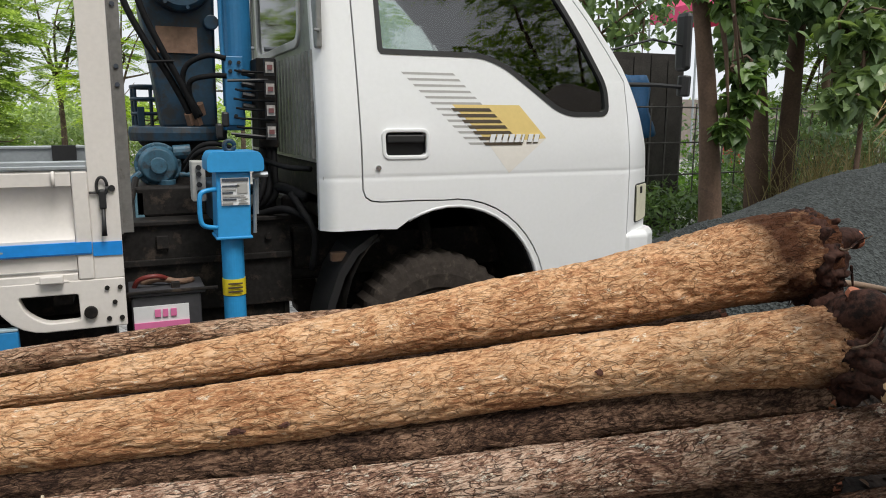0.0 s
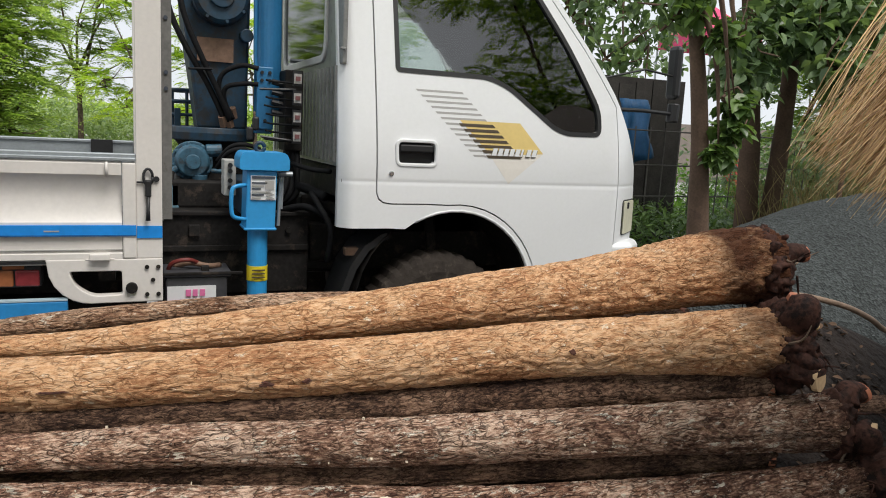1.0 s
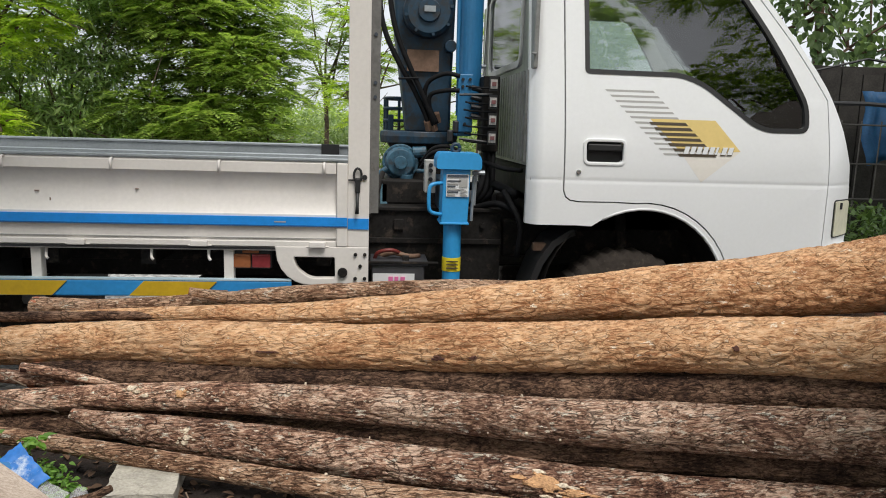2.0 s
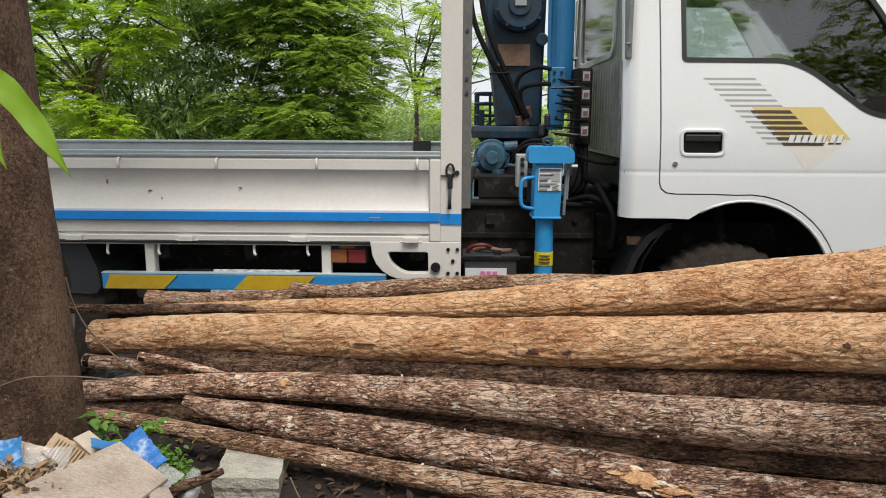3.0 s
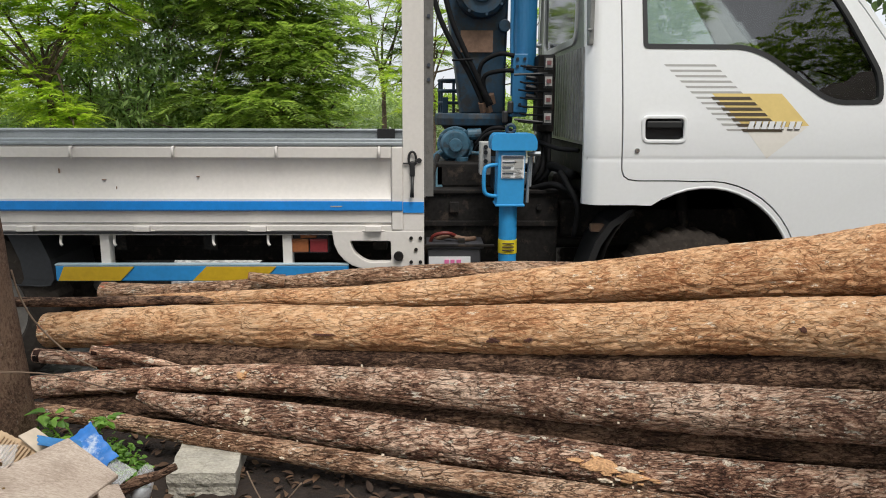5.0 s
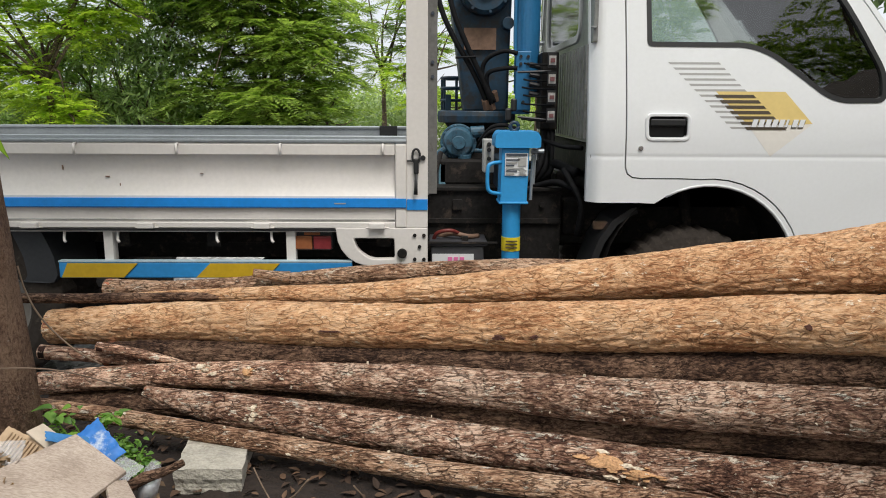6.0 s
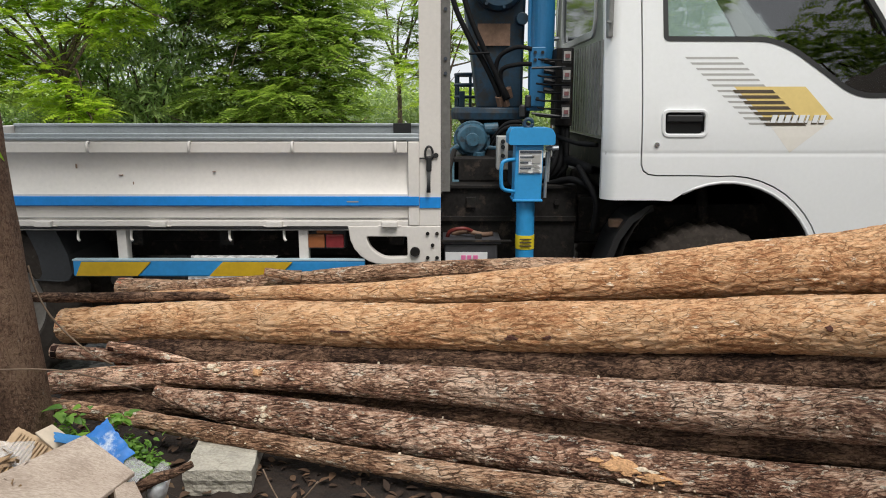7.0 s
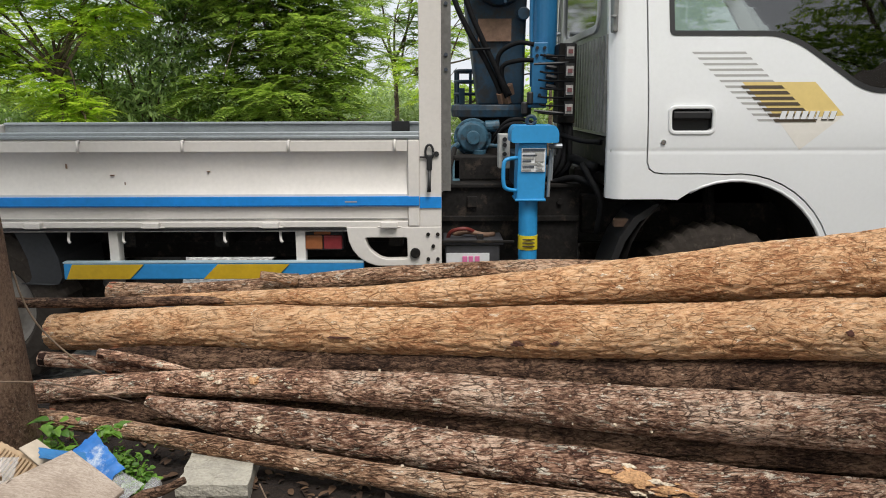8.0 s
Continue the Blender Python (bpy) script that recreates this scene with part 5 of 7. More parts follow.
def tree(name, x, y, trunk_h, trunk_r, blobs, leaf_mat, style, label, seed, bark_mat, lean=(0, 0), density=1.0, group="", leaf=0.1, z0=None):
    """A tree: tapered trunk, limbs to each clump, and a crown of sprays or single leaves.
    blobs: rows of (dx, dy, z, radius) from the trunk's foot."""
    rng = np.random.default_rng(seed)
    z0 = ground_z(x, y) - 0.05 if z0 is None else z0
    root = thing(name, (x, y, z0), label, "tree", group)
    top = Vector((x + lean[0], y + lean[1], z0 + trunk_h))
    bm = bmesh.new()
    tp = smooth_path([(x, y, z0), (x + lean[0] * 0.35 + 0.04, y + lean[1] * 0.4, z0 + trunk_h * 0.45), top], 12)
    tube(bm, tp, [trunk_r * (1.25 - 0.7 * i / 11) + (0.25 * trunk_r if i == 0 else 0) for i in range(12)], 12, True, lambda i, a, p: 1 + 0.10 * noise.noise((p.x * 3 + math.cos(a), p.y * 3 + math.sin(a), p.z * 2)))
    heads = [(x + b[0], y + b[1], z0 + b[2]) for b in blobs]
    limbs(bm, rng, top, heads, trunk_r * 0.5)
    for h, b in zip(heads, blobs):
        tips = [Vector(h) + Vector(rng.normal(0, 0.45, 3)) * b[3] for _ in range(5)]
        for t_ in tips:
            tube(bm, smooth_path([h, (Vector(h) + t_) / 2 + Vector(rng.normal(0, 0.06, 3)), t_], 4), [0.018, 0.014, 0.009, 0.005], 4)
    part("trunk", bm, bark_mat, root, smooth=True)
    V, F, base = [], [], 0
    for h, b in zip(heads, blobs):
        R = b[3]
        n = int(density * (150 if style == "spray" else 620) * max(0.5, (R / 0.8) ** 2))
        dirs = rng.normal(0, 1, (n, 3))
        dirs /= np.linalg.norm(dirs, axis=1)[:, None]
        rad = R * rng.uniform(0.25, 1.0, n) ** 0.6
        # uneven outline: each direction has its own reach
        reach = np.array([0.72 + 0.55 * noise.noise((d[0] * 2.2 + h[0], d[1] * 2.2 + h[1], d[2] * 2.2 + h[2])) for d in dirs])
        P = np.array(h) + dirs * (rad * reach)[:, None] * np.array((1, 1, 0.8))
        if style == "spray":
            # sprays gathered on flat boughs, one above the other
            nb = max(6, n // 9)
            which = rng.integers(0, nb, n)
            ang = rng.uniform(0, 2 * math.pi, n)
            fan = np.stack([np.cos(ang), np.sin(ang), np.zeros(n)], 1)
            P = P[:nb][which] + fan * (R * 0.20 * rng.uniform(0.1, 1.0, n))[:, None] + rng.normal(0, 0.022 * R, (n, 3))
            out = 0.8 * fan + 0.55 * dirs[:nb][which] * np.array((1, 1, 0.15)) + rng.normal(0, 0.15, (n, 3)) + np.array((0, 0, 0.08))
            v, f = sprays(rng, P, out, leaf * 4.2, 9, leaf)
        else:
            v, f = leaf_cloud(rng, P, leaf, 1.4 if style == "broad" else 4.2, 0.5 if style == "broad" else 0.35, 0.5)
        V.append(v)
        F += [tuple(i + base for i in q) for q in (f if isinstance(f, list) else f.tolist())]
        base += len(v)
    raw("crown", np.concatenate(V).tolist(), F, leaf_mat, root)
    return root


BARK_TREE = bark("grey_tree_bark", (0.27, 0.20, 0.15), (0.17, 0.125, 0.095), (0.075, 0.055, 0.043), (0.33, 0.27, 0.21), 0.68, 26, 26, 0.6)
BARK_BIG = bark("big_trunk_bark", (0.27, 0.175, 0.118), (0.18, 0.108, 0.072), (0.09, 0.052, 0.035), (0.33, 0.27, 0.215), 0.64, 16, 46, 1.0, None, True, 0.014, 0.12, 0.45)
BARK_R = paint("brown_trunk_bark", (0.12, 0.075, 0.05), 0.9, vary=0.35, scale=8, bump=0.5, fine=60, dirt=(0.08, 0.05, 0.038), dirt_at=0.58)


# ---- logs ----
LOGS = []


def log(name, rows, material, label, seed, end_mats=(CUT_PALE, CUT_PALE), lump=0.06, rings=700, seg=96, kink=0.006, furrow=0.07):
    """A felled trunk along smooth rows of (x, y, z, radius), with an uneven round skin and cut ends."""
    P = smooth_path(rows, rings)
    x0, y0, z0 = rows[0][:3]
    root = thing(name, (x0, y0, z0 - rows[0][3]), label, "log", "stacked logs")
    bm = bmesh.new()
    o = seed * 7.3
    pts = [Vector(p[:3]) + Vector((0, noise.noise((p[0] * 1.7, o, 0)), noise.noise((p[0] * 1.7, o, 9)))) * kink for p in P]
    rad = [float(p[3]) * (1 + 0.035 * noise.noise((p[0] * 5, o, 4))) for p in P]

    def skin(i, a, p):
        c, s_ = math.cos(a), math.sin(a)
        r = rad[i]
        f1 = noise.noise((p.x * 9, c * r * 48 + o, s_ * r * 48))
        f2 = noise.noise((p.x * 22 + 7, c * r * 95 + o, s_ * r * 95))
        return (1 + lump * noise.noise((p.x * 2.2, c * 0.9 + o, s_ * 0.9)) + 0.035 * noise.noise((p.x * 7, c * 4 + o, s_ * 4))
                - furrow * math.exp(-(f1 / 0.10) ** 2) - 0.55 * furrow * math.exp(-(f2 / 0.13) ** 2) + 0.3 * furrow * f2)
    tube(bm, pts, rad, seg, False, skin)
    part("bark", bm, material, root, smooth=True)
    for i, mm in zip((0, -1), end_mats):
        if mm is None:
            continue
        eb = bmesh.new()
        d = (pts[1] - pts[0]) if i == 0 else (pts[-2] - pts[-1])
        c = pts[i] + d.normalized() * 0.004
        tube(eb, [c, c + d.normalized() * 0.02], rad[i] * 0.97, 28)
        part("cut_end", eb, mm, root, "sawn log end")
    LOGS.append((root, pts, rad))
    return root


log("log", [(-1.93, -0.695, 0.492, 0.059), (-1.66, -0.745, 0.513, 0.066), (-1.25, -0.855, 0.550, 0.070), (-0.88, -0.945, 0.571, 0.071), (-0.53, -1.025, 0.589, 0.072), (-0.07, -1.135, 0.623, 0.075),
            (0.29, -1.225, 0.654, 0.079), (0.61, -1.305, 0.674, 0.087), (0.86, -1.365, 0.681, 0.101), (1.01, -1.40, 0.680, 0.112)], BARK_LIGHT, "thick tan peeled log on top of the pile", 1, (CUT, None))
log("log", [(-1.64, -0.66, 0.583, 0.018), (-1.45, -0.692, 0.597, 0.022), (-1.16, -0.745, 0.617, 0.031), (-0.89, -0.805, 0.632, 0.039), (-0.53, -0.875, 0.671, 0.050), (-0.24, -0.935, 0.705, 0.061), (0.06, -0.995, 0.739, 0.074),
            (0.39, -1.055, 0.779, 0.089), (0.74, -1.125, 0.831, 0.107), (0.99, -1.175, 0.867, 0.122), (1.13, -1.20, 0.873, 0.125)], BARK_LIGHT, "tapering tan log with a dark root end", 2, (CUT_PALE, None))
log("log", [(-1.80, -0.545, 0.590, 0.034), (-1.52, -0.595, 0.590, 0.034), (-1.18, -0.645, 0.630, 0.033), (-0.90, -0.695, 0.673, 0.032), (-0.59, -0.735, 0.696, 0.032), (-0.34, -0.775, 0.714, 0.031), (-0.07, -0.815, 0.72, 0.028), (0.3, -0.865, 0.72, 0.02)],
    BARK_MID, "thin grey-tan crooked log behind the pile", 3, (CUT, CUT_PALE))
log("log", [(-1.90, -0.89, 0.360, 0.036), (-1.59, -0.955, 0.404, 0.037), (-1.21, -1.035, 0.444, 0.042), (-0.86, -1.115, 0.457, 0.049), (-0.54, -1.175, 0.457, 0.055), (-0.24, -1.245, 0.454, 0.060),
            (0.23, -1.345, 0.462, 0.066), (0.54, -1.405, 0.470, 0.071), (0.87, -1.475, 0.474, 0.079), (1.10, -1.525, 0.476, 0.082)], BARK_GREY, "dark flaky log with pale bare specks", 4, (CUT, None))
log("log", [(-1.475, -1.085, 0.412, 0.018), (-1.38, -1.105, 0.395, 0.032), (-1.19, -1.145, 0.376, 0.048), (-0.85, -1.205, 0.353, 0.056), (-0.54, -1.265, 0.329, 0.055), (-0.25, -1.325, 0.310, 0.055), (0.02, -1.385, 0.298, 0.058),
            (0.50, -1.475, 0.285, 0.069), (0.82, -1.545, 0.285, 0.078), (1.16, -1.61, 0.294, 0.085)], BARK_DARK, "dark crooked log with an orange scar", 5, (CUT, None))
log("log", [(-1.78, -1.15, 0.397, 0.021), (-1.49, -1.205, 0.379, 0.025), (-1.16, -1.275, 0.349, 0.028), (-0.84, -1.335, 0.321, 0.030), (-0.55, -1.395, 0.300, 0.032), (-0.14, -1.475, 0.275, 0.035), (0.4, -1.585, 0.24, 0.04)],
    BARK_MID, "thin log lowest on the pile's front", 6, (CUT_PALE, CUT_PALE))
# two inner logs, with the shade between logs put into their bark colour
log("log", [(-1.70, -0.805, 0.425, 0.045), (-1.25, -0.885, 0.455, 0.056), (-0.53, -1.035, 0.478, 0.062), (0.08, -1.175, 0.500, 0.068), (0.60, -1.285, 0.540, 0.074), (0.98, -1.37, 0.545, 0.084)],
    BARK_DIM, "dark log wedged inside the pile, gap shade in its colour", 7, (CUT, CUT))
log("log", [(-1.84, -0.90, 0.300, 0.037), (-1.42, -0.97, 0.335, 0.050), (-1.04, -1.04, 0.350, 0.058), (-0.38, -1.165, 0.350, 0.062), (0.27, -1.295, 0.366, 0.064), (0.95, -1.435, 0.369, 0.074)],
    BARK_DIM, "dark log low in the pile, gap shade in its colour", 8, (CUT, CUT))
# added log, dark so that the gap behind the top two reads as shadow
log("log", [(-0.9, -0.72, 0.50, 0.05), (-0.5, -0.78, 0.53, 0.064), (0.3, -0.92, 0.595, 0.072), (0.97, -1.02, 0.63, 0.085)], BARK_DIM, "added dark log filling the shaded gap behind the two top logs", 19, (CUT, CUT), rings=200, seg=40)
log("log", [(1.40, -1.34, 0.43, 0.034), (1.70, -1.35, 0.405, 0.030), (2.15, -1.36, 0.345, 0.026)], BARK_DIM, "dark log lying on the soil past the root ends", 20, (CUT, CUT), rings=120, seg=24)
log("log", [(-2.15, -0.70, 0.593, 0.017), (-1.66, -0.70, 0.592, 0.017), (-1.3, -0.72, 0.60, 0.014)], BARK_DIM, "thin dark pole behind the pile", 9, (CUT_PALE, CUT_PALE), rings=90, seg=20)
log("log", [(-1.88, -0.88, 0.462, 0.024), (-1.66, -0.90, 0.452, 0.021), (-1.50, -0.93, 0.436, 0.012)], BARK_DARK, "short broken branch between the logs", 10, (ROOT, ROOT), rings=60, seg=18)
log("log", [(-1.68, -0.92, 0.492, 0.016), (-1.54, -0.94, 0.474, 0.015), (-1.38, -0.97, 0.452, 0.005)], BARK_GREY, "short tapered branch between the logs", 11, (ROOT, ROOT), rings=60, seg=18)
# filler logs under the pile, in the same shade-darkened bark
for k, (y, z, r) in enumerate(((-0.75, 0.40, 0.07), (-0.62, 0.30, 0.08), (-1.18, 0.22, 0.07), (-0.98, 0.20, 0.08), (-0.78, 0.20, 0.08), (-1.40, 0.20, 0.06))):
    log("log", [(-1.55, y + 0.05, z - 0.02, r * 0.7), (-0.5, y - 0.1, z, r * 0.85), (0.9, y - 0.36, z + 0.02, r)], BARK_DIM, "dark log buried under the pile", 12 + k, (CUT, CUT), rings=90, seg=24, furrow=0.02)


def root_end(at, d, r, seed, stubs, label="dark gnarled root end"):
    """A torn root crown: a flat ragged body, a burst of broken roots, and hair roots."""
    rng = np.random.default_rng(seed)
    root = thing("root_stump", at, label, "root", "log root ends")
    bm = bmesh.new()
    bmesh.ops.create_icosphere(bm, subdivisions=5, radius=1.0)
    d = Vector(d).normalized()
    for v in bm.verts:
        n0 = v.co.copy()
        n1 = n0 - d * n0.dot(d) * 0.75
        k = 0.98 + 0.22 * noise.noise(n0 * 1.3 + Vector((seed, 0, 0))) - 0.34 * abs(noise.noise(n1 * 2.9 + Vector((0, seed, 0)))) + 0.10 * noise.noise(n1 * 8) - 0.12 * abs(noise.noise(n1 * 17)) + 0.03 * noise.noise(n1 * 36)
        q = n0 * k * r
        v.co = Vector(at) + q - d * q.dot(d) * 0.35 - d * r * 0.05
    part("root_crown", bm, ROOT, root, smooth=True)
    s1 = d.cross(Vector((0, 0, 1))).normalized()
    s2 = s1.cross(d)
    burst = []
    for k in range(6):
        a = 2 * math.pi * (k + rng.uniform(-0.45, 0.45)) / 6
        rad = s1 * math.cos(a) + s2 * math.sin(a)
        burst.append((rad * r * 0.6, rad * rng.uniform(0.2, 0.7) + d * rng.uniform(0.4, 1.1), r * rng.uniform(0.2, 0.55), r * rng.uniform(0.10, 0.26), None))
    for off, dr, ln, rr, cutm in list(stubs) + burst:
        sb = bmesh.new()
        s = Vector(at) + Vector(off)
        dd = Vector(dr).normalized()
        m2 = s + dd * ln * 0.5 + Vector(rng.normal(0, 0.014, 3))
        o = rng.uniform(0, 50)
        taper = 0.4 if cutm else 0.95
        tube(sb, smooth_path([s, m2, s + dd * ln], 12), [rr * (1.35 - taper * i / 11) for i in range(12)], 16, True, lambda i, a, p: 1 + (0.10 if cutm else 0.28) * noise.noise((p.x * 30 + o, math.cos(a) * 1.5, math.sin(a) * 1.5)) + 0.16 * noise.noise((p.z * 70, math.cos(a) * 4 + o, math.sin(a) * 4)))
        st = part("root_stub", sb, ROOT, root, smooth=True)
        if cutm:
            cb_ = bmesh.new()
            e = s + dd * ln
            tube(cb_, [e - dd * 0.010, e + dd * 0.006], rr * 0.98, 20, True, lambda i, a, p: 1 + 0.12 * noise.noise((o, math.cos(a) * 1.5, math.sin(a) * 1.5)))
            part("stub_cut", cb_, cutm, st, "sawn root stub")
    for k in range(18):
        a = rng.normal(0, 1, 3)
        a /= np.linalg.norm(a)
        s = Vector(at) + Vector(a) * r * 0.8
        e = s + Vector(a * 0.6 + rng.normal(0, 0.6, 3) + np.array((0.4, 0, -0.2))) * 0.06
        part("hair_root", bar(smooth_path([s, (s + e) / 2 + Vector(rng.normal(0, 0.01, 3)), e], 6), [0.004, 0.004, 0.003, 0.003, 0.002, 0.0015], 5), TWIG if k % 4 == 0 else ROOT, root)


root_end((1.105, -1.20, 0.872), (1, -0.15, 0.15), 0.140, 3, [((0.06, -0.03, 0.03), (1, -0.2, 0.25), 0.075, 0.028, CUT), ((0.0, 0.02, 0.08), (0.5, 0.1, 1), 0.06, 0.026, None), ((0.02, -0.05, -0.09), (0.9, -0.4, -0.5), 0.05, 0.032, None)])
root_end((1.005, -1.40, 0.678), (1, -0.2, 0.0), 0.140, 8, [((0.0, -0.03, 0.085), (0.25, -0.45, 1), 0.058, 0.046, CUT), ((-0.02, -0.10, -0.065), (0.35, -1.0, 0.1), 0.055, 0.034, CUT_PALE), ((0.05, -0.05, -0.04), (1, -0.4, -0.3), 0.06, 0.045, None)])
root_end((1.118, -1.525, 0.474), (1, -0.2, 0.0), 0.100, 13, [((0.03, 0.0, 0.05), (1, 0.1, 0.35), 0.08, 0.032, CUT), ((0.02, -0.07, -0.01), (0.7, -0.9, 0.0), 0.035, 0.038, CUT_PALE)])
root_end((1.184, -1.615, 0.298), (1, -0.2, 0.0), 0.122, 21, [((0.04, 0.0, 0.06), (1, 0.1, 0.5), 0.06, 0.045, None)])


# bare patches, knots and stubs on the logs
def patch(which, x, lift, size, material, seed, name, label=""):
    """A thin ragged flake lying on a log's skin at x, lift degrees up its front."""
    root, pts, rad = LOGS[which]
    i = min(range(1, len(pts) - 1), key=lambda q: abs(pts[q].x - x))
    c, r = pts[i], rad[i] * 1.02
    ax = (pts[i + 1] - pts[i - 1]).normalized()
    u0 = Vector((0, -1, 0)) - ax * (-ax.y)
    u0.normalize()
    w0 = ax.cross(u0)
    if w0.z < 0:
        w0 = -w0
    bm = bmesh.new()

    def on(s, t, h):
        a = radians(lift) + t / r
        return bm.verts.new(c + ax * s + (u0 * math.cos(a) + w0 * math.sin(a)) * (r + h))
    n_ = 18
    mid = on(0, 0, 0.004)
    inner, rim = [], []
    for k in range(n_):
        a = 2 * math.pi * k / n_
        q = 0.8 + 0.55 * noise.noise((math.cos(a) * 1.7 + seed * 3.1, math.sin(a) * 1.7, seed)) + 0.25 * noise.noise((math.cos(a) * 5 + seed, math.sin(a) * 5, seed))
        inner.append(on(math.cos(a) * size[0] * q * 0.75, math.sin(a) * size[1] * q * 0.75, 0.004 + 0.0015 * noise.noise((k, seed, 0.5))))
        rim.append(on(math.cos(a) * size[0] * q, math.sin(a) * size[1] * q, -0.003))
    for k in range(n_):
        e = (k + 1) % n_
        bm.faces.new((mid, inner[k], inner[e]))
        bm.faces.new((inner[k], rim[k], rim[e], inner[e]))
    bmesh.ops.recalc_face_normals(bm, faces=bm.faces)
    return part(name, bm, material, root, label)


def stub(at, d, r, ln, material, cutm, label):
    """A short sawn-off branch standing on a log."""
    d = Vector(d).normalized()
    root = thing("branch_stub", at, label, "branch stub")
    part("stub_wood", bar(smooth_path([Vector(at), Vector(at) + d * ln * 0.5, Vector(at) + d * ln], 6), [r * 1.6, r * 1.35, r * 1.2, r * 1.1, r * 1.05, r], 14), material, root, smooth=True)
    part("stub_end", bar([Vector(at) + d * (ln - 0.002), Vector(at) + d * (ln + 0.002)], r * 0.9, 14), cutm, root)


stub((-1.12, -0.685, 0.66), (-1, -0.15, 0.18), 0.014, 0.12, BARK_MID, CUT, "short sawn branch stub on a thin log")

# ---- big trunk beside the logs ----
big = thing("big_tree", (-1.88, -1.36, 0.2), "large grey-brown trunk with rough bark beside the logs", "tree")
bt_bm = bmesh.new()
tpts = smooth_path([(-1.86, -1.35, 0.15), (-1.865, -1.35, 0.5), (-1.885, -1.35, 1.0), (-1.90, -1.36, 1.7), (-1.925, -1.36, 2.6), (-2.0, -1.36, 3.6)], 120)
tr_r = [0.205 + 0.10 * max(0, 1 - k / 12) ** 2 - 0.045 * k / 119 for k in range(120)]
tube(bt_bm, tpts, tr_r, 64, True, lambda i, a, p: 1 + 0.05 * noise.noise((math.cos(a) * 1.3, math.sin(a) * 1.3, p.z * 1.2)) + 0.02 * noise.noise((math.cos(a) * 7, math.sin(a) * 7, p.z * 5)) + 0.012 * noise.noise((math.cos(a) * 18, math.sin(a) * 18, p.z * 9)))
part("trunk", bt_bm, BARK_BIG, big, smooth=True)
rng0 = np.random.default_rng(5)
lm = bmesh.new()
hds = [(-2.6, -1.2, 4.4), (-1.5, -1.9, 4.5), (-1.9, -0.6, 4.7), (-2.3, -2.3, 4.6)]
limbs(lm, rng0, (-2.0, -1.36, 3.5), hds, 0.09)
part("limbs", lm, BARK_BIG, big, smooth=True)
bigp = np.concatenate([np.array(h) + rng0.normal(0, 0.45, (420, 3)) for h in hds])
v_, f_ = leaf_cloud(rng0, bigp, 0.2, 4.5, 0.9, 0.4)
raw("crown", v_.tolist(), f_.tolist(), MANGO, big)


def long_leaf(base, tip, width, sag, name="mango_leaf", label="long bright green mango leaf"):
    """One long leaf, folded on its midrib, with a waved margin."""
    bm = bmesh.new()
    b, t = Vector(base), Vector(tip)
    d = t - b
    s = d.cross(Vector((0.25, -1, 0.1))).normalized()
    nrm = s.cross(d).normalized()
    rows_ = []
    for k in range(15):
        q = k / 14
        c = b + d * q + Vector((0, 0, sag)) * math.sin(math.pi * q)
        w = width * math.sin(math.pi * min(1, q * 0.97 + 0.03)) ** 0.75
        wv = 0.006 * math.sin(q * 19)
        rows_.append([bm.verts.new(c + s * w + nrm * (0.28 * w + wv)), bm.verts.new(c + s * w * 0.5 + nrm * 0.10 * w), bm.verts.new(c), bm.verts.new(c - s * w * 0.5 + nrm * 0.10 * w), bm.verts.new(c - s * w + nrm * (0.28 * w - wv))])
    for a, c in zip(rows_, rows_[1:]):
        for k in range(4):
            bm.faces.new((a[k], a[k + 1], c[k + 1], c[k]))
    return bm


twig = thing("mango_twig", (-1.30, -2.3, 1.33), "mango twig with long bright green leaves hanging in view", "branch")
part("twig", bar(smooth_path([(-1.75, -1.55, 1.75), (-1.5, -2.0, 1.52), (-1.30, -2.3, 1.34)], 8), 0.006, 8), TWIG, twig, smooth=True)
for b, t, w, sg in (((-1.25, -2.3, 1.315), (-1.124, -2.3, 1.172), 0.0155, 0.026), ((-1.27, -2.29, 1.31), (-1.205, -2.31, 1.235), 0.015, 0.018), ((-1.27, -2.3, 1.30), (-1.202, -2.3, 1.182), 0.013, 0.015),
                    ((-1.28, -2.3, 1.32), (-1.30, -2.35, 1.18), 0.02, 0.0), ((-1.28, -2.28, 1.33), (-1.36, -2.22, 1.22), 0.02, 0.01)):
    part("leaf", long_leaf(b, t, w, sg), MANGO, twig, smooth=True)

# ---- background trees behind the yard ----
tree("feathery_tree", -3.25, 9.2, 1.5, 0.09, [(0, 0, 2.3, 1.25), (-0.8, -0.2, 1.5, 1.0), (0.75, -0.3, 1.75, 0.95), (0.1, -0.6, 1.2, 1.0), (-0.5, -0.3, 3.3, 1.15), (0.5, 0.1, 3.1, 1.0), (1.15, -0.1, 2.4, 0.65), (-1.1, 0.1, 2.6, 0.85), (0.1, 0.1, 4.1, 0.9),
     (0.95, -0.4, 1.1, 0.75), (-0.6, -0.5, 0.8, 0.8), (0.45, -0.6, 2.2, 0.8), (-0.3, -0.6, 2.9, 0.8)],
     LEAF_A, "spray", "dense feathery-leaved tree behind the yard", 31, BARK_TREE, density=2.8, leaf=0.09)
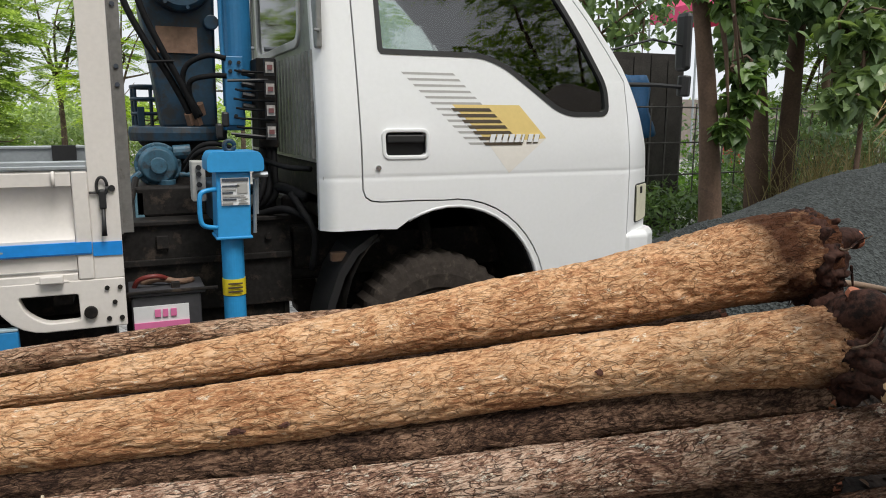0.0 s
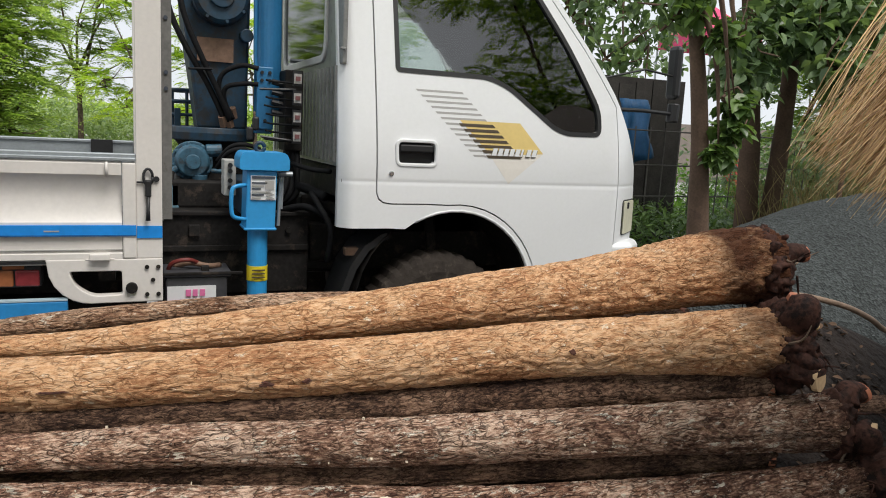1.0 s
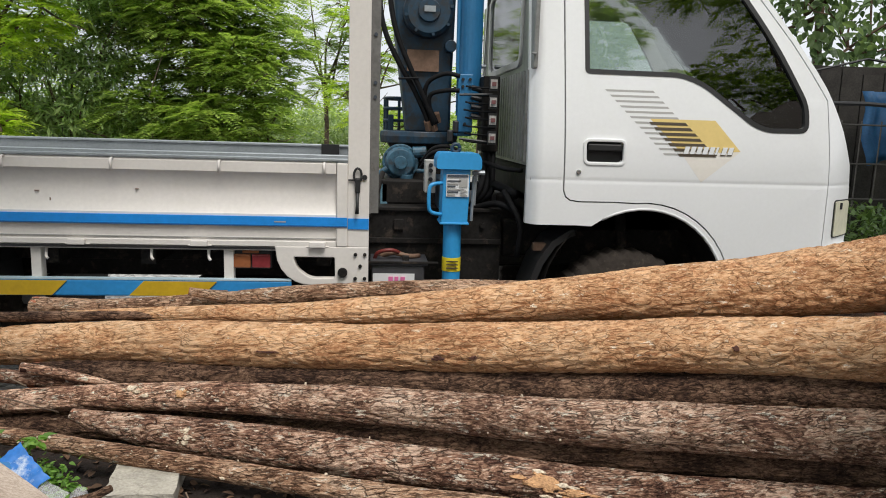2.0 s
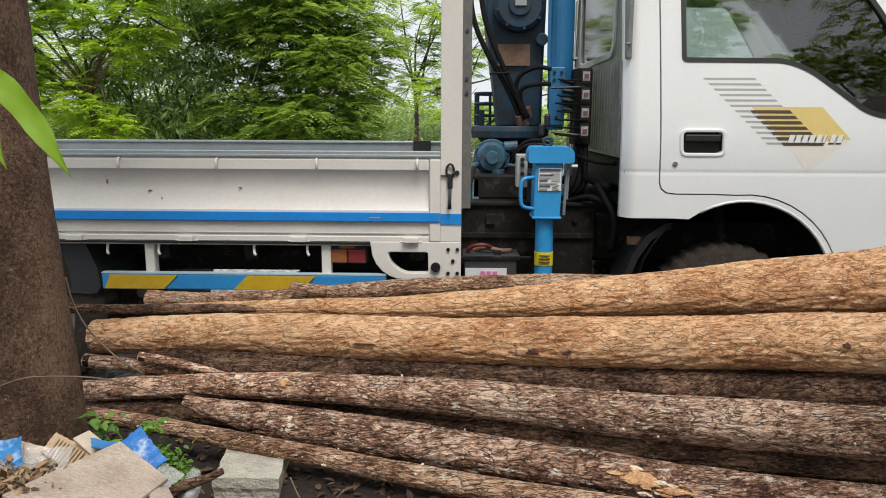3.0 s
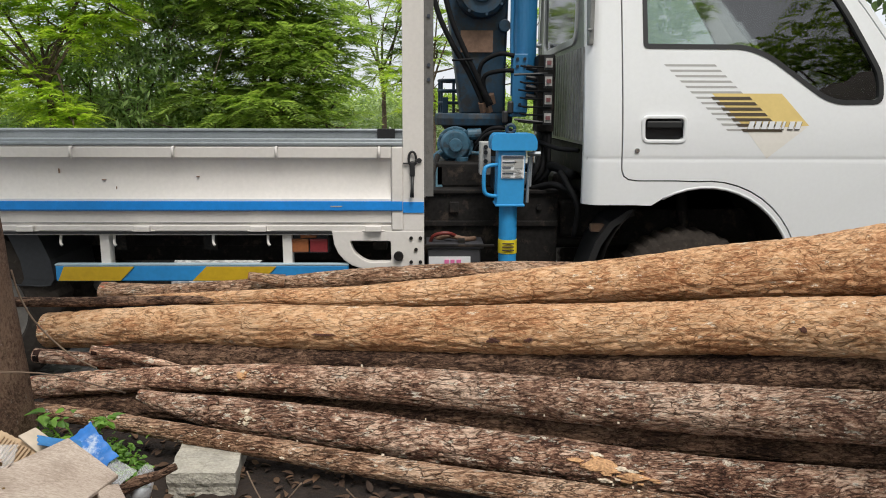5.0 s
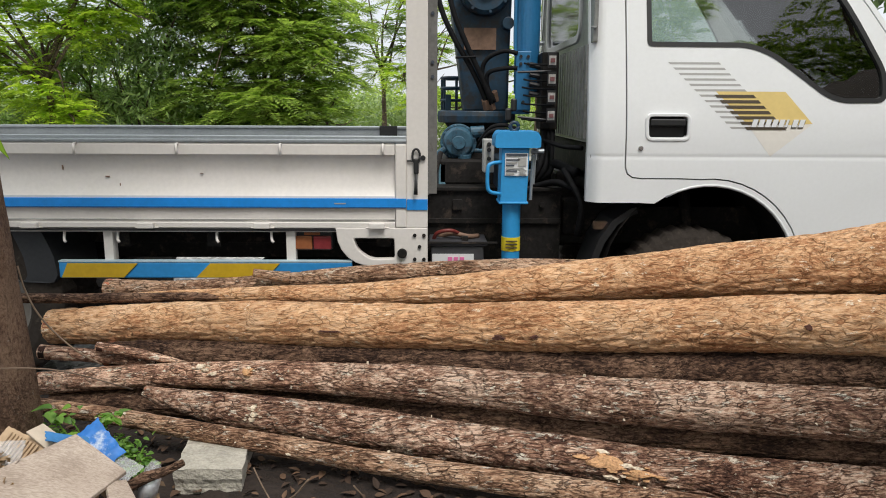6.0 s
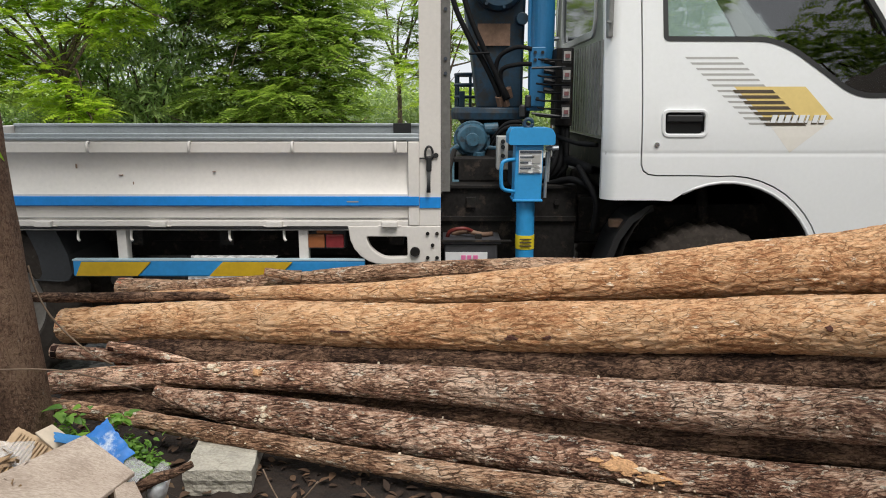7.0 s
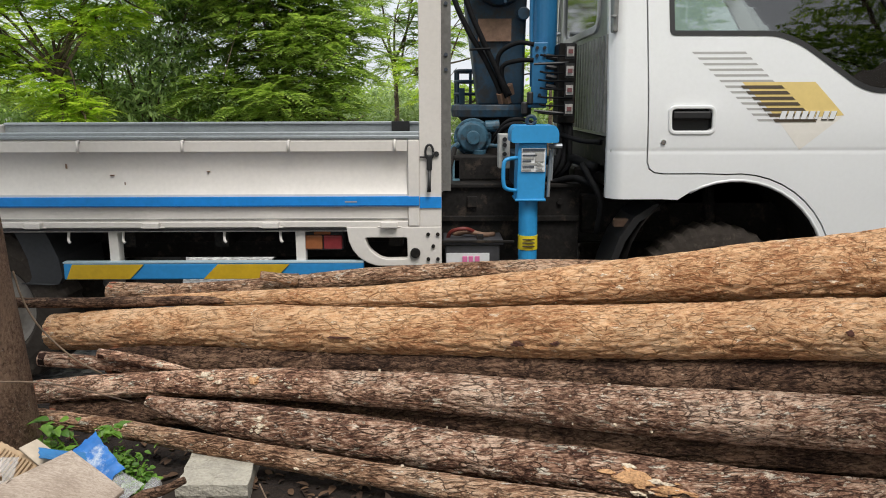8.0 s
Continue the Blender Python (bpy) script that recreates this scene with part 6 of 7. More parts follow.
tree("bamboo_like_shrub", -5.2, 8.7, 0.9, 0.05, [(0, 0, 1.3, 0.9), (0.8, 0.1, 1.0, 0.8), (-0.7, 0.2, 1.2, 0.9), (0.4, 0.1, 2.0, 0.85), (-0.4, 0, 2.3, 0.85), (-1.5, 0.2, 1.0, 0.8), (0.1, 0.3, 3.0, 0.8), (0.7, 0.4, 2.8, 0.8), (-1.2, 0.3, 2.0, 0.8)],
     LEAF_C, "slim", "grey-green narrow-leaved shrub behind the yard", 32, BARK_TREE, density=2.3, leaf=0.17)
tree("yellow_green_tree", -6.0, 7.6, 1.9, 0.06, [(0, 0, 2.9, 0.95), (0.7, 0.1, 3.2, 0.8), (-0.8, -0.1, 2.4, 0.95), (0.55, 0.0, 2.3, 0.7), (-0.2, 0.1, 1.5, 0.75), (0.9, 0, 2.75, 0.6), (1.4, 0.1, 3.4, 0.7), (-1.4, 0.1, 1.9, 0.9), (0.3, -0.1, 1.2, 0.5), (-0.7, -0.3, 3.3, 0.9), (-1.5, -0.2, 2.9, 0.9), (-2.2, 0, 2.2, 0.9)],
     LEAF_B, "spray", "yellow-green feathery young tree", 33, BARK_TREE, density=2.4, leaf=0.075)
tree("slender_tree", -1.72, 14.0, 2.3, 0.06, [(0.1, 0, 3.0, 0.6), (0.5, 0, 2.6, 0.5), (-0.6, 0, 3.3, 0.55), (0.3, 0, 3.9, 0.6), (-0.4, 0, 4.5, 0.6), (0.9, 0, 3.5, 0.55), (0.6, 0, 4.9, 0.6), (-0.1, 0, 2.1, 0.4), (0.5, 0, 1.9, 0.5), (1.1, 0, 2.6, 0.5)],
     LEAF_A, "spray", "slender open-crowned tree against the sky", 34, BARK_TREE, density=1.2, leaf=0.085)
tree("slender_tree", -0.6, 13.0, 2.2, 0.05, [(0, 0, 2.6, 0.65), (0.6, 0, 3.2, 0.6), (-0.6, 0, 3.5, 0.5), (0.2, 0, 4.2, 0.7), (0.9, 0, 2.4, 0.6), (-0.2, 0.0, 1.5, 0.7), (0.6, 0, 1.3, 0.7), (-0.6, 0, 2.0, 0.6)],
     LEAF_B, "spray", "slender open-crowned tree seen past the crane", 35, BARK_TREE, density=1.3, leaf=0.08)
tree("slender_tree", 1.6, 13.0, 2.2, 0.05, [(0, 0, 2.3, 0.7), (0.6, 0, 2.9, 0.5), (-0.6, 0, 2.2, 0.5), (0.2, 0, 3.4, 0.4), (-0.9, 0.0, 1.5, 0.6), (0.6, 0, 1.2, 0.6)],
     LEAF_B, "spray", "slender tree seen behind the cab", 36, BARK_TREE, density=0.8, leaf=0.08)
for k, (x, y) in enumerate(((-9.5, 9.0), (-8.2, 7.8), (-7.3, 10.5))):
    tree("yard_edge_tree", x, y, 1.8, 0.09, [(0, 0, 2.6, 1.3), (1.0, 0, 1.9, 1.0), (-1.0, 0, 2.0, 1.0), (0.3, 0, 3.7, 1.2), (0, -0.3, 1.0, 0.9)], LEAF_A if k % 2 else LEAF_B, "spray", "leafy tree at the yard's edge", 40 + k, BARK_TREE, density=0.55, leaf=0.09)


def hedge(name, x0, x1, y0, y1, z1, n, mat_, leaf, seed, label, style=2.6):
    """A thicket of single leaves, mounded and ragged along its top."""
    rng = np.random.default_rng(seed)
    xs, ys = rng.uniform(x0, x1, n), rng.uniform(y0, y1, n)
    tops = np.array([z1 * (0.72 + 0.45 * noise.noise((x * 0.55, y * 0.4, seed)) + 0.22 * noise.noise((x * 2.1, y * 1.7, seed))) for x, y in zip(xs, ys)])
    P = np.stack([xs, ys, np.abs(tops) * rng.uniform(0, 1, n) ** 0.55], 1)
    v, f = leaf_cloud(rng, P, leaf, style, 0.15, 0.6)
    return tagged(raw(name, v.tolist(), f.tolist(), mat_), label, "bushes", kind="stuff")


hedge("far_bushes", -12, 6, 16, 22, 1.75, 30000, LEAF_E, 0.20, 51, "pale green wild bushes beyond the yard")
hedge("near_bushes", -10, -2.9, 9.4, 11.5, 1.8, 20000, LEAF_C, 0.14, 52, "dense mixed undergrowth behind the truck", 4.0)
hedge("distant_wood", -70, 60, 60, 75, 3.0, 26000, LEAF_A, 0.9, 53, "distant line of dark green trees")
hedge("right_bushes", 4, 12, 5.5, 8.5, 0.9, 9000, LEAF_F, 0.12, 54, "bright green weeds behind the fence")
hedge("fence_weeds", 3.6, 9.5, 2.6, 4.6, 0.85, 12000, LEAF_F2, 0.085, 55, "dark weeds at the trees' feet")
hedge("roadside_litter", 2.2, 4.4, 1.0, 2.6, 0.22, 3500, LITTER, 0.06, 57, "dark dead leaves and weeds at the roadside")

hedge("road_bushes", 6.8, 13, 3.4, 6.2, 1.9, 11000, LEAF_D, 0.13, 56, "dark roadside bushes beyond the gravel heap", 1.6 + 0.6)

# ---- trees at the road side, ahead of the cab ----
tree("roadside_tree", 3.13, 1.32, 2.9, 0.070, [(-0.03, -0.12, 1.10, 0.12), (0.06, -0.12, 1.28, 0.15), (0.10, -0.1, 1.45, 0.14), (-0.10, -0.15, 1.90, 0.18), (-0.35, 0.0, 2.1, 0.28), (-0.2, 0.3, 2.9, 0.6), (0.6, 0, 3.2, 0.6), (-0.8, 0.3, 2.7, 0.5)], LEAF_F2, "broad", "vine-clad brown trunk ahead of the cab", 61, BARK_R, lean=(-0.40, 0.05), density=0.5, leaf=0.10, z0=0.1)
tree("roadside_tree", 4.75, 2.5, 3.4, 0.095, [(-0.75, -0.5, 1.75, 0.40), (-0.5, -0.4, 2.1, 0.5), (-0.2, -0.5, 2.3, 0.5), (0.3, 0.1, 2.7, 0.6), (-0.6, 0.1, 2.9, 0.6), (0.4, 0, 3.5, 0.8), (-0.8, 0.4, 3.5, 0.7)], LEAF_D, "broad", "leaning brown trunk hung with dark vines", 62, BARK_R, lean=(-0.45, 0.0), density=0.95, leaf=0.12, z0=0.1)
tree("roadside_tree", 4.95, 2.45, 3.4, 0.085, [(-0.3, -0.6, 2.1, 0.4), (-0.1, -0.6, 2.3, 0.5), (0.25, -0.8, 2.05, 0.4), (0.6, -0.6, 2.5, 0.6), (0.1, 0.1, 3.0, 0.7), (1.1, -0.5, 2.8, 0.8), (0.9, 0, 3.6, 0.9)], LEAF_D, "broad", "brown trunk under a curtain of vine leaves", 63, BARK_R, lean=(-0.05, -0.1), density=0.95, leaf=0.125, z0=0.1)
tree("climbing_vine", 4.5, 1.35, 1.2, 0.02, [(-0.15, 0, 0.85, 0.22), (0.1, 0, 1.0, 0.28), (0.35, 0, 0.9, 0.28), (0.0, 0.1, 1.35, 0.3), (0.4, 0.1, 1.4, 0.35)], LEAF_V, "broad", "pale green broad-leaved climber beside the gravel heap", 68, BARK_R, density=0.55, leaf=0.14, z0=0.55)
tree("roadside_tree", 7.2, 2.4, 2.6, 0.12, [(0, 0, 2.3, 1.0), (-0.9, -0.2, 1.8, 0.9), (0.9, 0.1, 2.2, 0.9), (-0.4, -0.3, 3.2, 1.1), (0.8, 0, 3.4, 1.1), (-1.2, 0.3, 2.8, 0.9), (-0.3, -0.5, 1.4, 0.8)], LEAF_D, "broad", "dark broad-leaved tree beyond the gravel heap", 64, BARK_R, density=1.2, leaf=0.13)
tree("roadside_tree", 4.4, 5.2, 3.0, 0.07, [(-0.3, -0.2, 2.9, 0.9), (0.6, 0, 3.2, 0.9), (-1.2, 0, 3.1, 0.8), (0.2, -0.3, 2.3, 0.7), (-0.6, 0.3, 4.0, 1.0), (-0.9, -0.3, 2.4, 0.6), (1.2, 0.2, 2.6, 0.8)], LEAF_D, "broad", "dark tree overhanging the shed ahead of the cab", 65, BARK_R, density=0.45, leaf=0.12)
tree("roadside_tree", 9.6, 6.0, 3.0, 0.08, [(0, 0, 3.2, 1.3), (-1.3, 0, 2.6, 0.7), (1.2, 0, 2.8, 1.1), (0.2, 0, 4.4, 1.3), (1.0, 0, 1.8, 0.9)], LEAF_D, "broad", "green tree beyond the fence", 66, BARK_R, density=0.5, leaf=0.13)
tree("roadside_tree", 10.5, 6.5, 3.0, 0.14, [(0, 0, 3.2, 1.3), (-1.3, 0, 2.6, 1.0), (1.2, 0, 2.8, 1.1), (0.2, 0, 4.4, 1.3), (0, 0, 1.7, 1.1), (-0.9, 0, 1.2, 0.8)], LEAF_A, "spray", "feathery tree further along the road", 67, BARK_R, density=1.2, leaf=0.1)
# trees behind the camera, which the cab's window mirrors
for k, (x, y) in enumerate(((-4.5, -9.5), (7.6, -9.5), (11.0, -7.0), (3.0, -14.0))):
    tree("shade_tree", x, y, 2.6, 0.16, [(0, 0, 4.3, 2.0), (1.8, 0, 5.3, 1.8), (-1.8, 0, 5.0, 1.8), (0.5, 0, 7.2, 2.2), (-1.2, 0, 8.6, 2.0), (1.6, 0, 8.8, 1.9), (-0.6, 0, 2.4, 1.2)], LEAF_A, "spray", "leafy shade tree across the road", 70 + k, BARK_TREE, density=0.6, leaf=0.12)

# ---- gravel heap ----
def heap_z(x, y):
    """A long ridge that climbs away from the log ends and falls steeply to both sides."""
    ridge = 0.70 + 0.195 * (x - 2.45) if x < 5.2 else 1.236 - 0.05 * (x - 5.2)
    if x < 2.45:
        ridge = 0.70 - 0.8 * (2.45 - x)
    a = abs(y - 0.5)
    fall = 0.40 * (a - 0.15 if a > 0.3 else a * a / 0.6)
    if y < 0.2:
        fall += 0.42 * (0.2 - y) ** 2
    return ridge - fall + 0.05 * noise.noise((x * 1.3, y * 1.3, 2)) + 0.012 * noise.noise((x * 7, y * 7, 5))


hx_, hy_ = np.arange(1.25, 9.3, 0.05), np.arange(-2.8, 3.4, 0.05)
hv = [(x, y, max(heap_z(x, y), ground_z(x, y) - 0.06)) for y in hy_ for x in hx_]
nw = len(hx_)
hf = [(j * nw + i, j * nw + i + 1, (j + 1) * nw + i + 1, (j + 1) * nw + i) for j in range(len(hy_) - 1) for i in range(nw - 1)]


def gravel_material():
    m, nt, b = tree_of("dark_grey_gravel")
    n, l = nt.nodes, nt.links
    co = n.new("ShaderNodeTexCoord")
    v = n.new("ShaderNodeTexVoronoi")
    v.inputs["Scale"].default_value = 75
    l.new(co.outputs["Object"], v.inputs["Vector"])
    big_ = n.new("ShaderNodeTexNoise")
    big_.inputs["Scale"].default_value, big_.inputs["Detail"].default_value = 3, 6
    l.new(co.outputs["Object"], big_.inputs["Vector"])
    sep = n.new("ShaderNodeSeparateColor")
    l.new(v.outputs["Color"], sep.inputs[0])
    r = n.new("ShaderNodeValToRGB")
    r.color_ramp.elements[0].color, r.color_ramp.elements[1].color = (0.018, 0.022, 0.021, 1), (0.088, 0.102, 0.099, 1)
    k = r.color_ramp.elements.new(0.93)
    k.color = (0.075, 0.086, 0.084, 1)
    l.new(sep.outputs[0], r.inputs["Fac"])
    mx = n.new("ShaderNodeMix")
    mx.data_type = 'RGBA'
    mx.blend_type = 'MULTIPLY'
    mx.inputs["Factor"].default_value = 0.5
    l.new(r.outputs["Color"], mx.inputs["A"])
    l.new(big_.outputs["Fac"], mx.inputs["B"])
    l.new(mx.outputs["Result"], b.inputs["Base Color"])
    b.inputs["Roughness"].default_value = 0.9
    bp = n.new("ShaderNodeBump")
    bp.inputs["Strength"].default_value, bp.inputs["Distance"].default_value = 1.0, 0.012
    l.new(v.outputs["Distance"], bp.inputs["Height"])
    l.new(bp.outputs["Normal"], b.inputs["Normal"])
    return m


GRAVEL = gravel_material()
tagged(raw("gravel_heap", hv, hf, GRAVEL, smooth=True), "large heap of dark grey crushed stone", "gravel heap", kind="stuff")
# loose stones on the heap
rng = np.random.default_rng(9)
sv, sf = [], []
for _ in range(2600):
    x, y = rng.uniform(1.6, 6.0), rng.uniform(-2.2, 1.8)
    z = heap_z(x, y)
    if z < ground_z(x, y):
        continue
    r = rng.uniform(0.003, 0.008)
    b = len(sv)
    q = rng.normal(0, 0.3, (6, 3)) + np.array([(1, 0, 0), (-1, 0, 0), (0, 1, 0), (0, -1, 0), (0, 0, 1), (0, 0, -1)])
    sv += (np.array((x, y, z)) + q * r * np.array((1.2, 1, 0.8))).tolist()
    sf += [(b + i, b + j, b + k) for i, j, k in ((0, 2, 4), (2, 1, 4), (1, 3, 4), (3, 0, 4), (2, 0, 5), (1, 2, 5), (3, 1, 5), (0, 3, 5))]
tagged(raw("loose_stones", sv, sf, paint("stone_chips", (0.09, 0.10, 0.098), 0.9, vary=0.4, scale=40)), "loose grey stones on the gravel heap", "stones", kind="stuff")

# hose lying over the heap's foot
hs = thing("garden_hose", (1.5, -0.9, 0.5), "brown plastic hose lying across the gravel", "hose")
part("hose_run", bar(smooth_path([(1.30, -0.80, 0.70), *[(x, y, max(z, ground_z(x, y) + 0.014)) for x, y, z in ((1.45, -0.90, 0.698), (1.60, -0.90, 0.694), (1.75, -0.90, 0.67), (1.92, -0.90, 0.628), (2.06, -0.90, 0.573), (2.16, -0.90, 0.519), (2.35, -0.95, 0.44), (2.7, -1.1, 0.2))]], 50), 0.012, 10), paint("brown_hose", (0.22, 0.15, 0.10), 0.6, vary=0.3, scale=20), hs, smooth=True)
st_bm = bmesh.new()
bmesh.ops.create_icosphere(st_bm, subdivisions=3, radius=1.0)
for v in st_bm.verts:
    k = 1 + 0.25 * noise.noise(v.co * 1.3)
    v.co = Vector((1.60 + v.co.x * 0.036 * k, -1.0 + v.co.y * 0.03 * k, ground_z(1.60, -1.0) + 0.012 + v.co.z * 0.022 * k))
tagged(part("yellow_stone", st_bm, paint("ochre_stone", (0.36, 0.25, 0.12), 0.9, vary=0.35, scale=30, bump=0.4), None, smooth=True), "ochre stone lying on the soil bank", "stone")

# ---- shed, fence and tent beyond ----
shed = thing("dark_shed", (4.6, 4.3, 0), "dark weathered shed wall ahead of the cab", "shed")
part("wall", boxes((3.7, 5.35, 4.3, 4.36, 0.0, 1.98)), paint("dark_boards", (0.045, 0.040, 0.036), 0.9, vary=0.4, scale=5), shed)
for k in range(7):
    part("wall_board", boxes((3.7 + 0.235 * k, 3.92 + 0.235 * k, 4.28, 4.298, 0.0, 1.9 + 0.03 * (k % 3))), paint("dark_board", (0.05, 0.045, 0.04), 0.9, vary=0.45, scale=9), shed)
tp_bm = bmesh.new()
tv = [[tp_bm.verts.new((4.25 + 0.42 * i / 8 + 0.03 * math.sin(j), 4.05 - 0.05 * math.sin(i * 1.3) - 0.02 * j, 1.72 - 0.62 * j / 8 - 0.12 * (1 - i / 8) * (j / 8))) for i in range(9)] for j in range(9)]
for j in range(8):
    for i in range(8):
        tp_bm.faces.new((tv[j][i], tv[j][i + 1], tv[j + 1][i + 1], tv[j + 1][i]))
tarp = part("blue_tarp", tp_bm, paint("blue_tarp_cloth", (0.02, 0.10, 0.23), 0.6, vary=0.25, scale=7), None, smooth=True)
tarp.modifiers.new("thick", 'SOLIDIFY').thickness = 0.004
tagged(tarp, "crumpled blue tarpaulin hung on the shed", "tarpaulin")
FENCE = paint("weathered_fence_bar", (0.12, 0.11, 0.10), 0.8, vary=0.3, scale=20)
fence = thing("wire_fence", (5.5, 4.0, 0.1), "grey welded bar fence behind the trees", "fence")
for k in range(16):
    x = 3.9 + 0.22 * k
    part("fence_bar", bar([(x, 3.8 + 0.02 * k, 0.0), (x + 0.01, 3.8 + 0.02 * k, 1.42)], 0.008, 6), FENCE, fence)
for z in (0.3, 0.65, 1.0, 1.38):
    part("fence_rail", bar([(3.85, 3.795, z), (7.3, 4.1, z)], 0.010, 6), FENCE, fence)
tent = thing("market_tent", (14.4, 14.2, 0), "pink and red market tent in the distance", "tent")
tb = bmesh.new()
apex = tb.verts.new((14.6, 14.5, 5.2))
ring_ = [tb.verts.new(p) for p in ((13.6, 13.5, 4.3), (15.6, 13.5, 4.3), (15.6, 15.5, 4.3), (13.6, 15.5, 4.3))]
low_ = [tb.verts.new((v.co.x, v.co.y, 3.95)) for v in ring_]
for k in range(4):
    tb.faces.new((apex, ring_[k], ring_[(k + 1) % 4]))
    tb.faces.new((ring_[k], low_[k], low_[(k + 1) % 4], ring_[(k + 1) % 4]))
part("canopy", tb, paint("pink_canvas", (0.62, 0.06, 0.16), 0.7, vary=0.2, scale=3), tent)
for x in (13.6, 15.6):
    for y in (13.5, 15.5):
        part("tent_pole", bar([(x, y, 0), (x, y, 3.98)], 0.03, 8), GALV, tent)
stall = thing("red_cabinet", (14.5, 13.0, 0), "red cabinet standing under the tent", "cabinet")
part("cabinet_body", boxes((14.45, 14.72, 12.8, 13.2, 0.0, 0.95)), paint("red_cabinet_paint", (0.40, 0.03, 0.03), 0.5, vary=0.15), stall, bevel=0.02)
part("cabinet_door", boxes((14.47, 14.70, 12.77, 12.797, 0.1, 0.9)), paint("red_door_paint", (0.42, 0.04, 0.04), 0.5, vary=0.15), stall, bevel=0.01)
wallb = thing("pale_wall", (12, 17, 0), "pale building wall beyond the tent", "building")
part("wall", boxes((8, 26, 17, 17.2, 0, 1.9)), paint("pale_render", (0.22, 0.19, 0.165), 0.9, vary=0.25), wallb)

# ---- dry grass tuft and thatch ----
def blades(rng, roots, tips, w, sag=0.0, n=5):
    V, F = [], []
    for p, q in zip(roots, tips):
        p, q = np.array(p), np.array(q)
        d = q - p
        s = np.cross(d, rng.normal(0, 1, 3))
        s /= np.linalg.norm(s) + 1e-9
        b = len(V)
        bow = rng.normal(0, 0.018, 3)
        for k in range(n):
            t = k / (n - 1)
            c = p + d * t + (np.array((0, 0, sag)) + bow) * math.sin(math.pi * t)
            ww = w * (1 - 0.8 * t)
            V += [tuple(c + s * ww), tuple(c - s * ww)]
        F += [(b + 2 * k, b + 2 * k + 1, b + 2 * k + 3, b + 2 * k + 2) for k in range(n - 1)]
    return V, F


rng = np.random.default_rng(17)
th = thing("thatch_eave", (0.9, -2.3, 1.2), "golden brown straw thatch hanging off a shelter's eave", "thatch")
nst = 5600
u = (rng.integers(0, 70, nst) + rng.normal(0.5, 0.28, nst)) / 70
depth_ = rng.uniform(0, 1, nst)
ex = 0.485 + 0.62 * u + rng.normal(0, 0.03, nst)
ey = -1.96 - 0.52 * u + rng.normal(0, 0.03, nst) + 0.10 * depth_
ez = 1.235 - 0.09 * np.sin(np.pi * np.clip(u * 1.5, 0, 1)) + 0.10 * rng.uniform(0, 1, nst) ** 2 - 0.07 * rng.uniform(0, 1, nst) ** 6 - 0.055 * np.clip((u - 0.15) * 2, 0, 1)
tipz = np.stack([ex, ey, ez], 1)
rootz = tipz + np.stack([0.41 + rng.normal(0, 0.07, nst), -0.10 + rng.normal(0, 0.05, nst), 0.40 + rng.normal(0, 0.06, nst)], 1)
v_, f_ = blades(rng, rootz, tipz, 0.0021, 0.035, 6)
tagged(raw("straw_fringe", v_, f_, STRAW, th), "", "", kind="stuff")
core_p = np.stack([0.56 + 0.62 * np.linspace(0, 1, 12), -1.97 - 0.52 * np.linspace(0, 1, 12), np.full(12, 1.27)], 1)
cbm = bmesh.new()
r1 = [cbm.verts.new(p) for p in core_p]
r2 = [cbm.verts.new(p + np.array((0.36, -0.08, 0.42))) for p in core_p]
r3 = [cbm.verts.new(p + np.array((0.42, -0.02, 0.40))) for p in core_p]
for k in range(11):
    cbm.faces.new((r1[k], r1[k + 1], r2[k + 1], r2[k]))
    cbm.faces.new((r2[k], r2[k + 1], r3[k + 1], r3[k]))
    cbm.faces.new((r3[k], r3[k + 1], r1[k + 1], r1[k]))
part("thatch_core", cbm, paint("packed_straw", (0.16, 0.085, 0.045), 0.9, vary=0.4, scale=30, bump=0.8), th)
# out-of-view roof and post, added past the eave to shade the root ends
rf = bmesh.new()
tube(rf, [(3.0, -2.85, 1.36), (3.0, -2.85, 1.75), (3.0, -2.85, 2.45)], [1.75, 1.2, 0.1], 40, True, lambda i, a, p: 1 + 0.03 * noise.noise((math.cos(a) * 5, math.sin(a) * 5, i)))
part("shade_roof", rf, paint("thatch_roof_straw", (0.075, 0.058, 0.044), 0.9, vary=0.4, scale=25, bump=0.8), th, "unseen round straw roof added to shade the root ends")
part("shade_roof_post", bar([(3.0, -2.85, 0.1), (3.0, -2.85, 2.4)], 0.06, 12), BARK_R, th)

dg = np.random.default_rng(18)
rts = np.stack([dg.uniform(4.6, 6.4, 900), dg.uniform(1.3, 2.6, 900), np.full(900, 0.45)], 1)
v_, f_ = blades(dg, rts, rts + np.stack([dg.normal(0, 0.22, 900), dg.normal(0, 0.22, 900), dg.uniform(0.15, 0.75, 900)], 1), 0.005, 0.05)
tagged(raw("dry_grass", v_, f_, DRYGRASS), "dry tangled grass behind the gravel heap", "grass", kind="stuff")
vines = np.random.default_rng(19)
for k in range(5):
    x, y = vines.uniform(3.3, 5.4), vines.uniform(1.3, 2.3)
    vn = bar(smooth_path([(x, y, 3.2), (x + vines.normal(0, 0.1), y, 2.4), (x + vines.normal(0, 0.15), y, 1.7), (x + vines.normal(0, 0.1), y, 1.2)], 16), 0.005, 6)
    tagged(part("hanging_vine", vn, TWIG, None, smooth=True), "thin woody vine hanging off the trees", "vine", "hanging vines")

# ---- rubbish heap, block and weeds by the big trunk ----


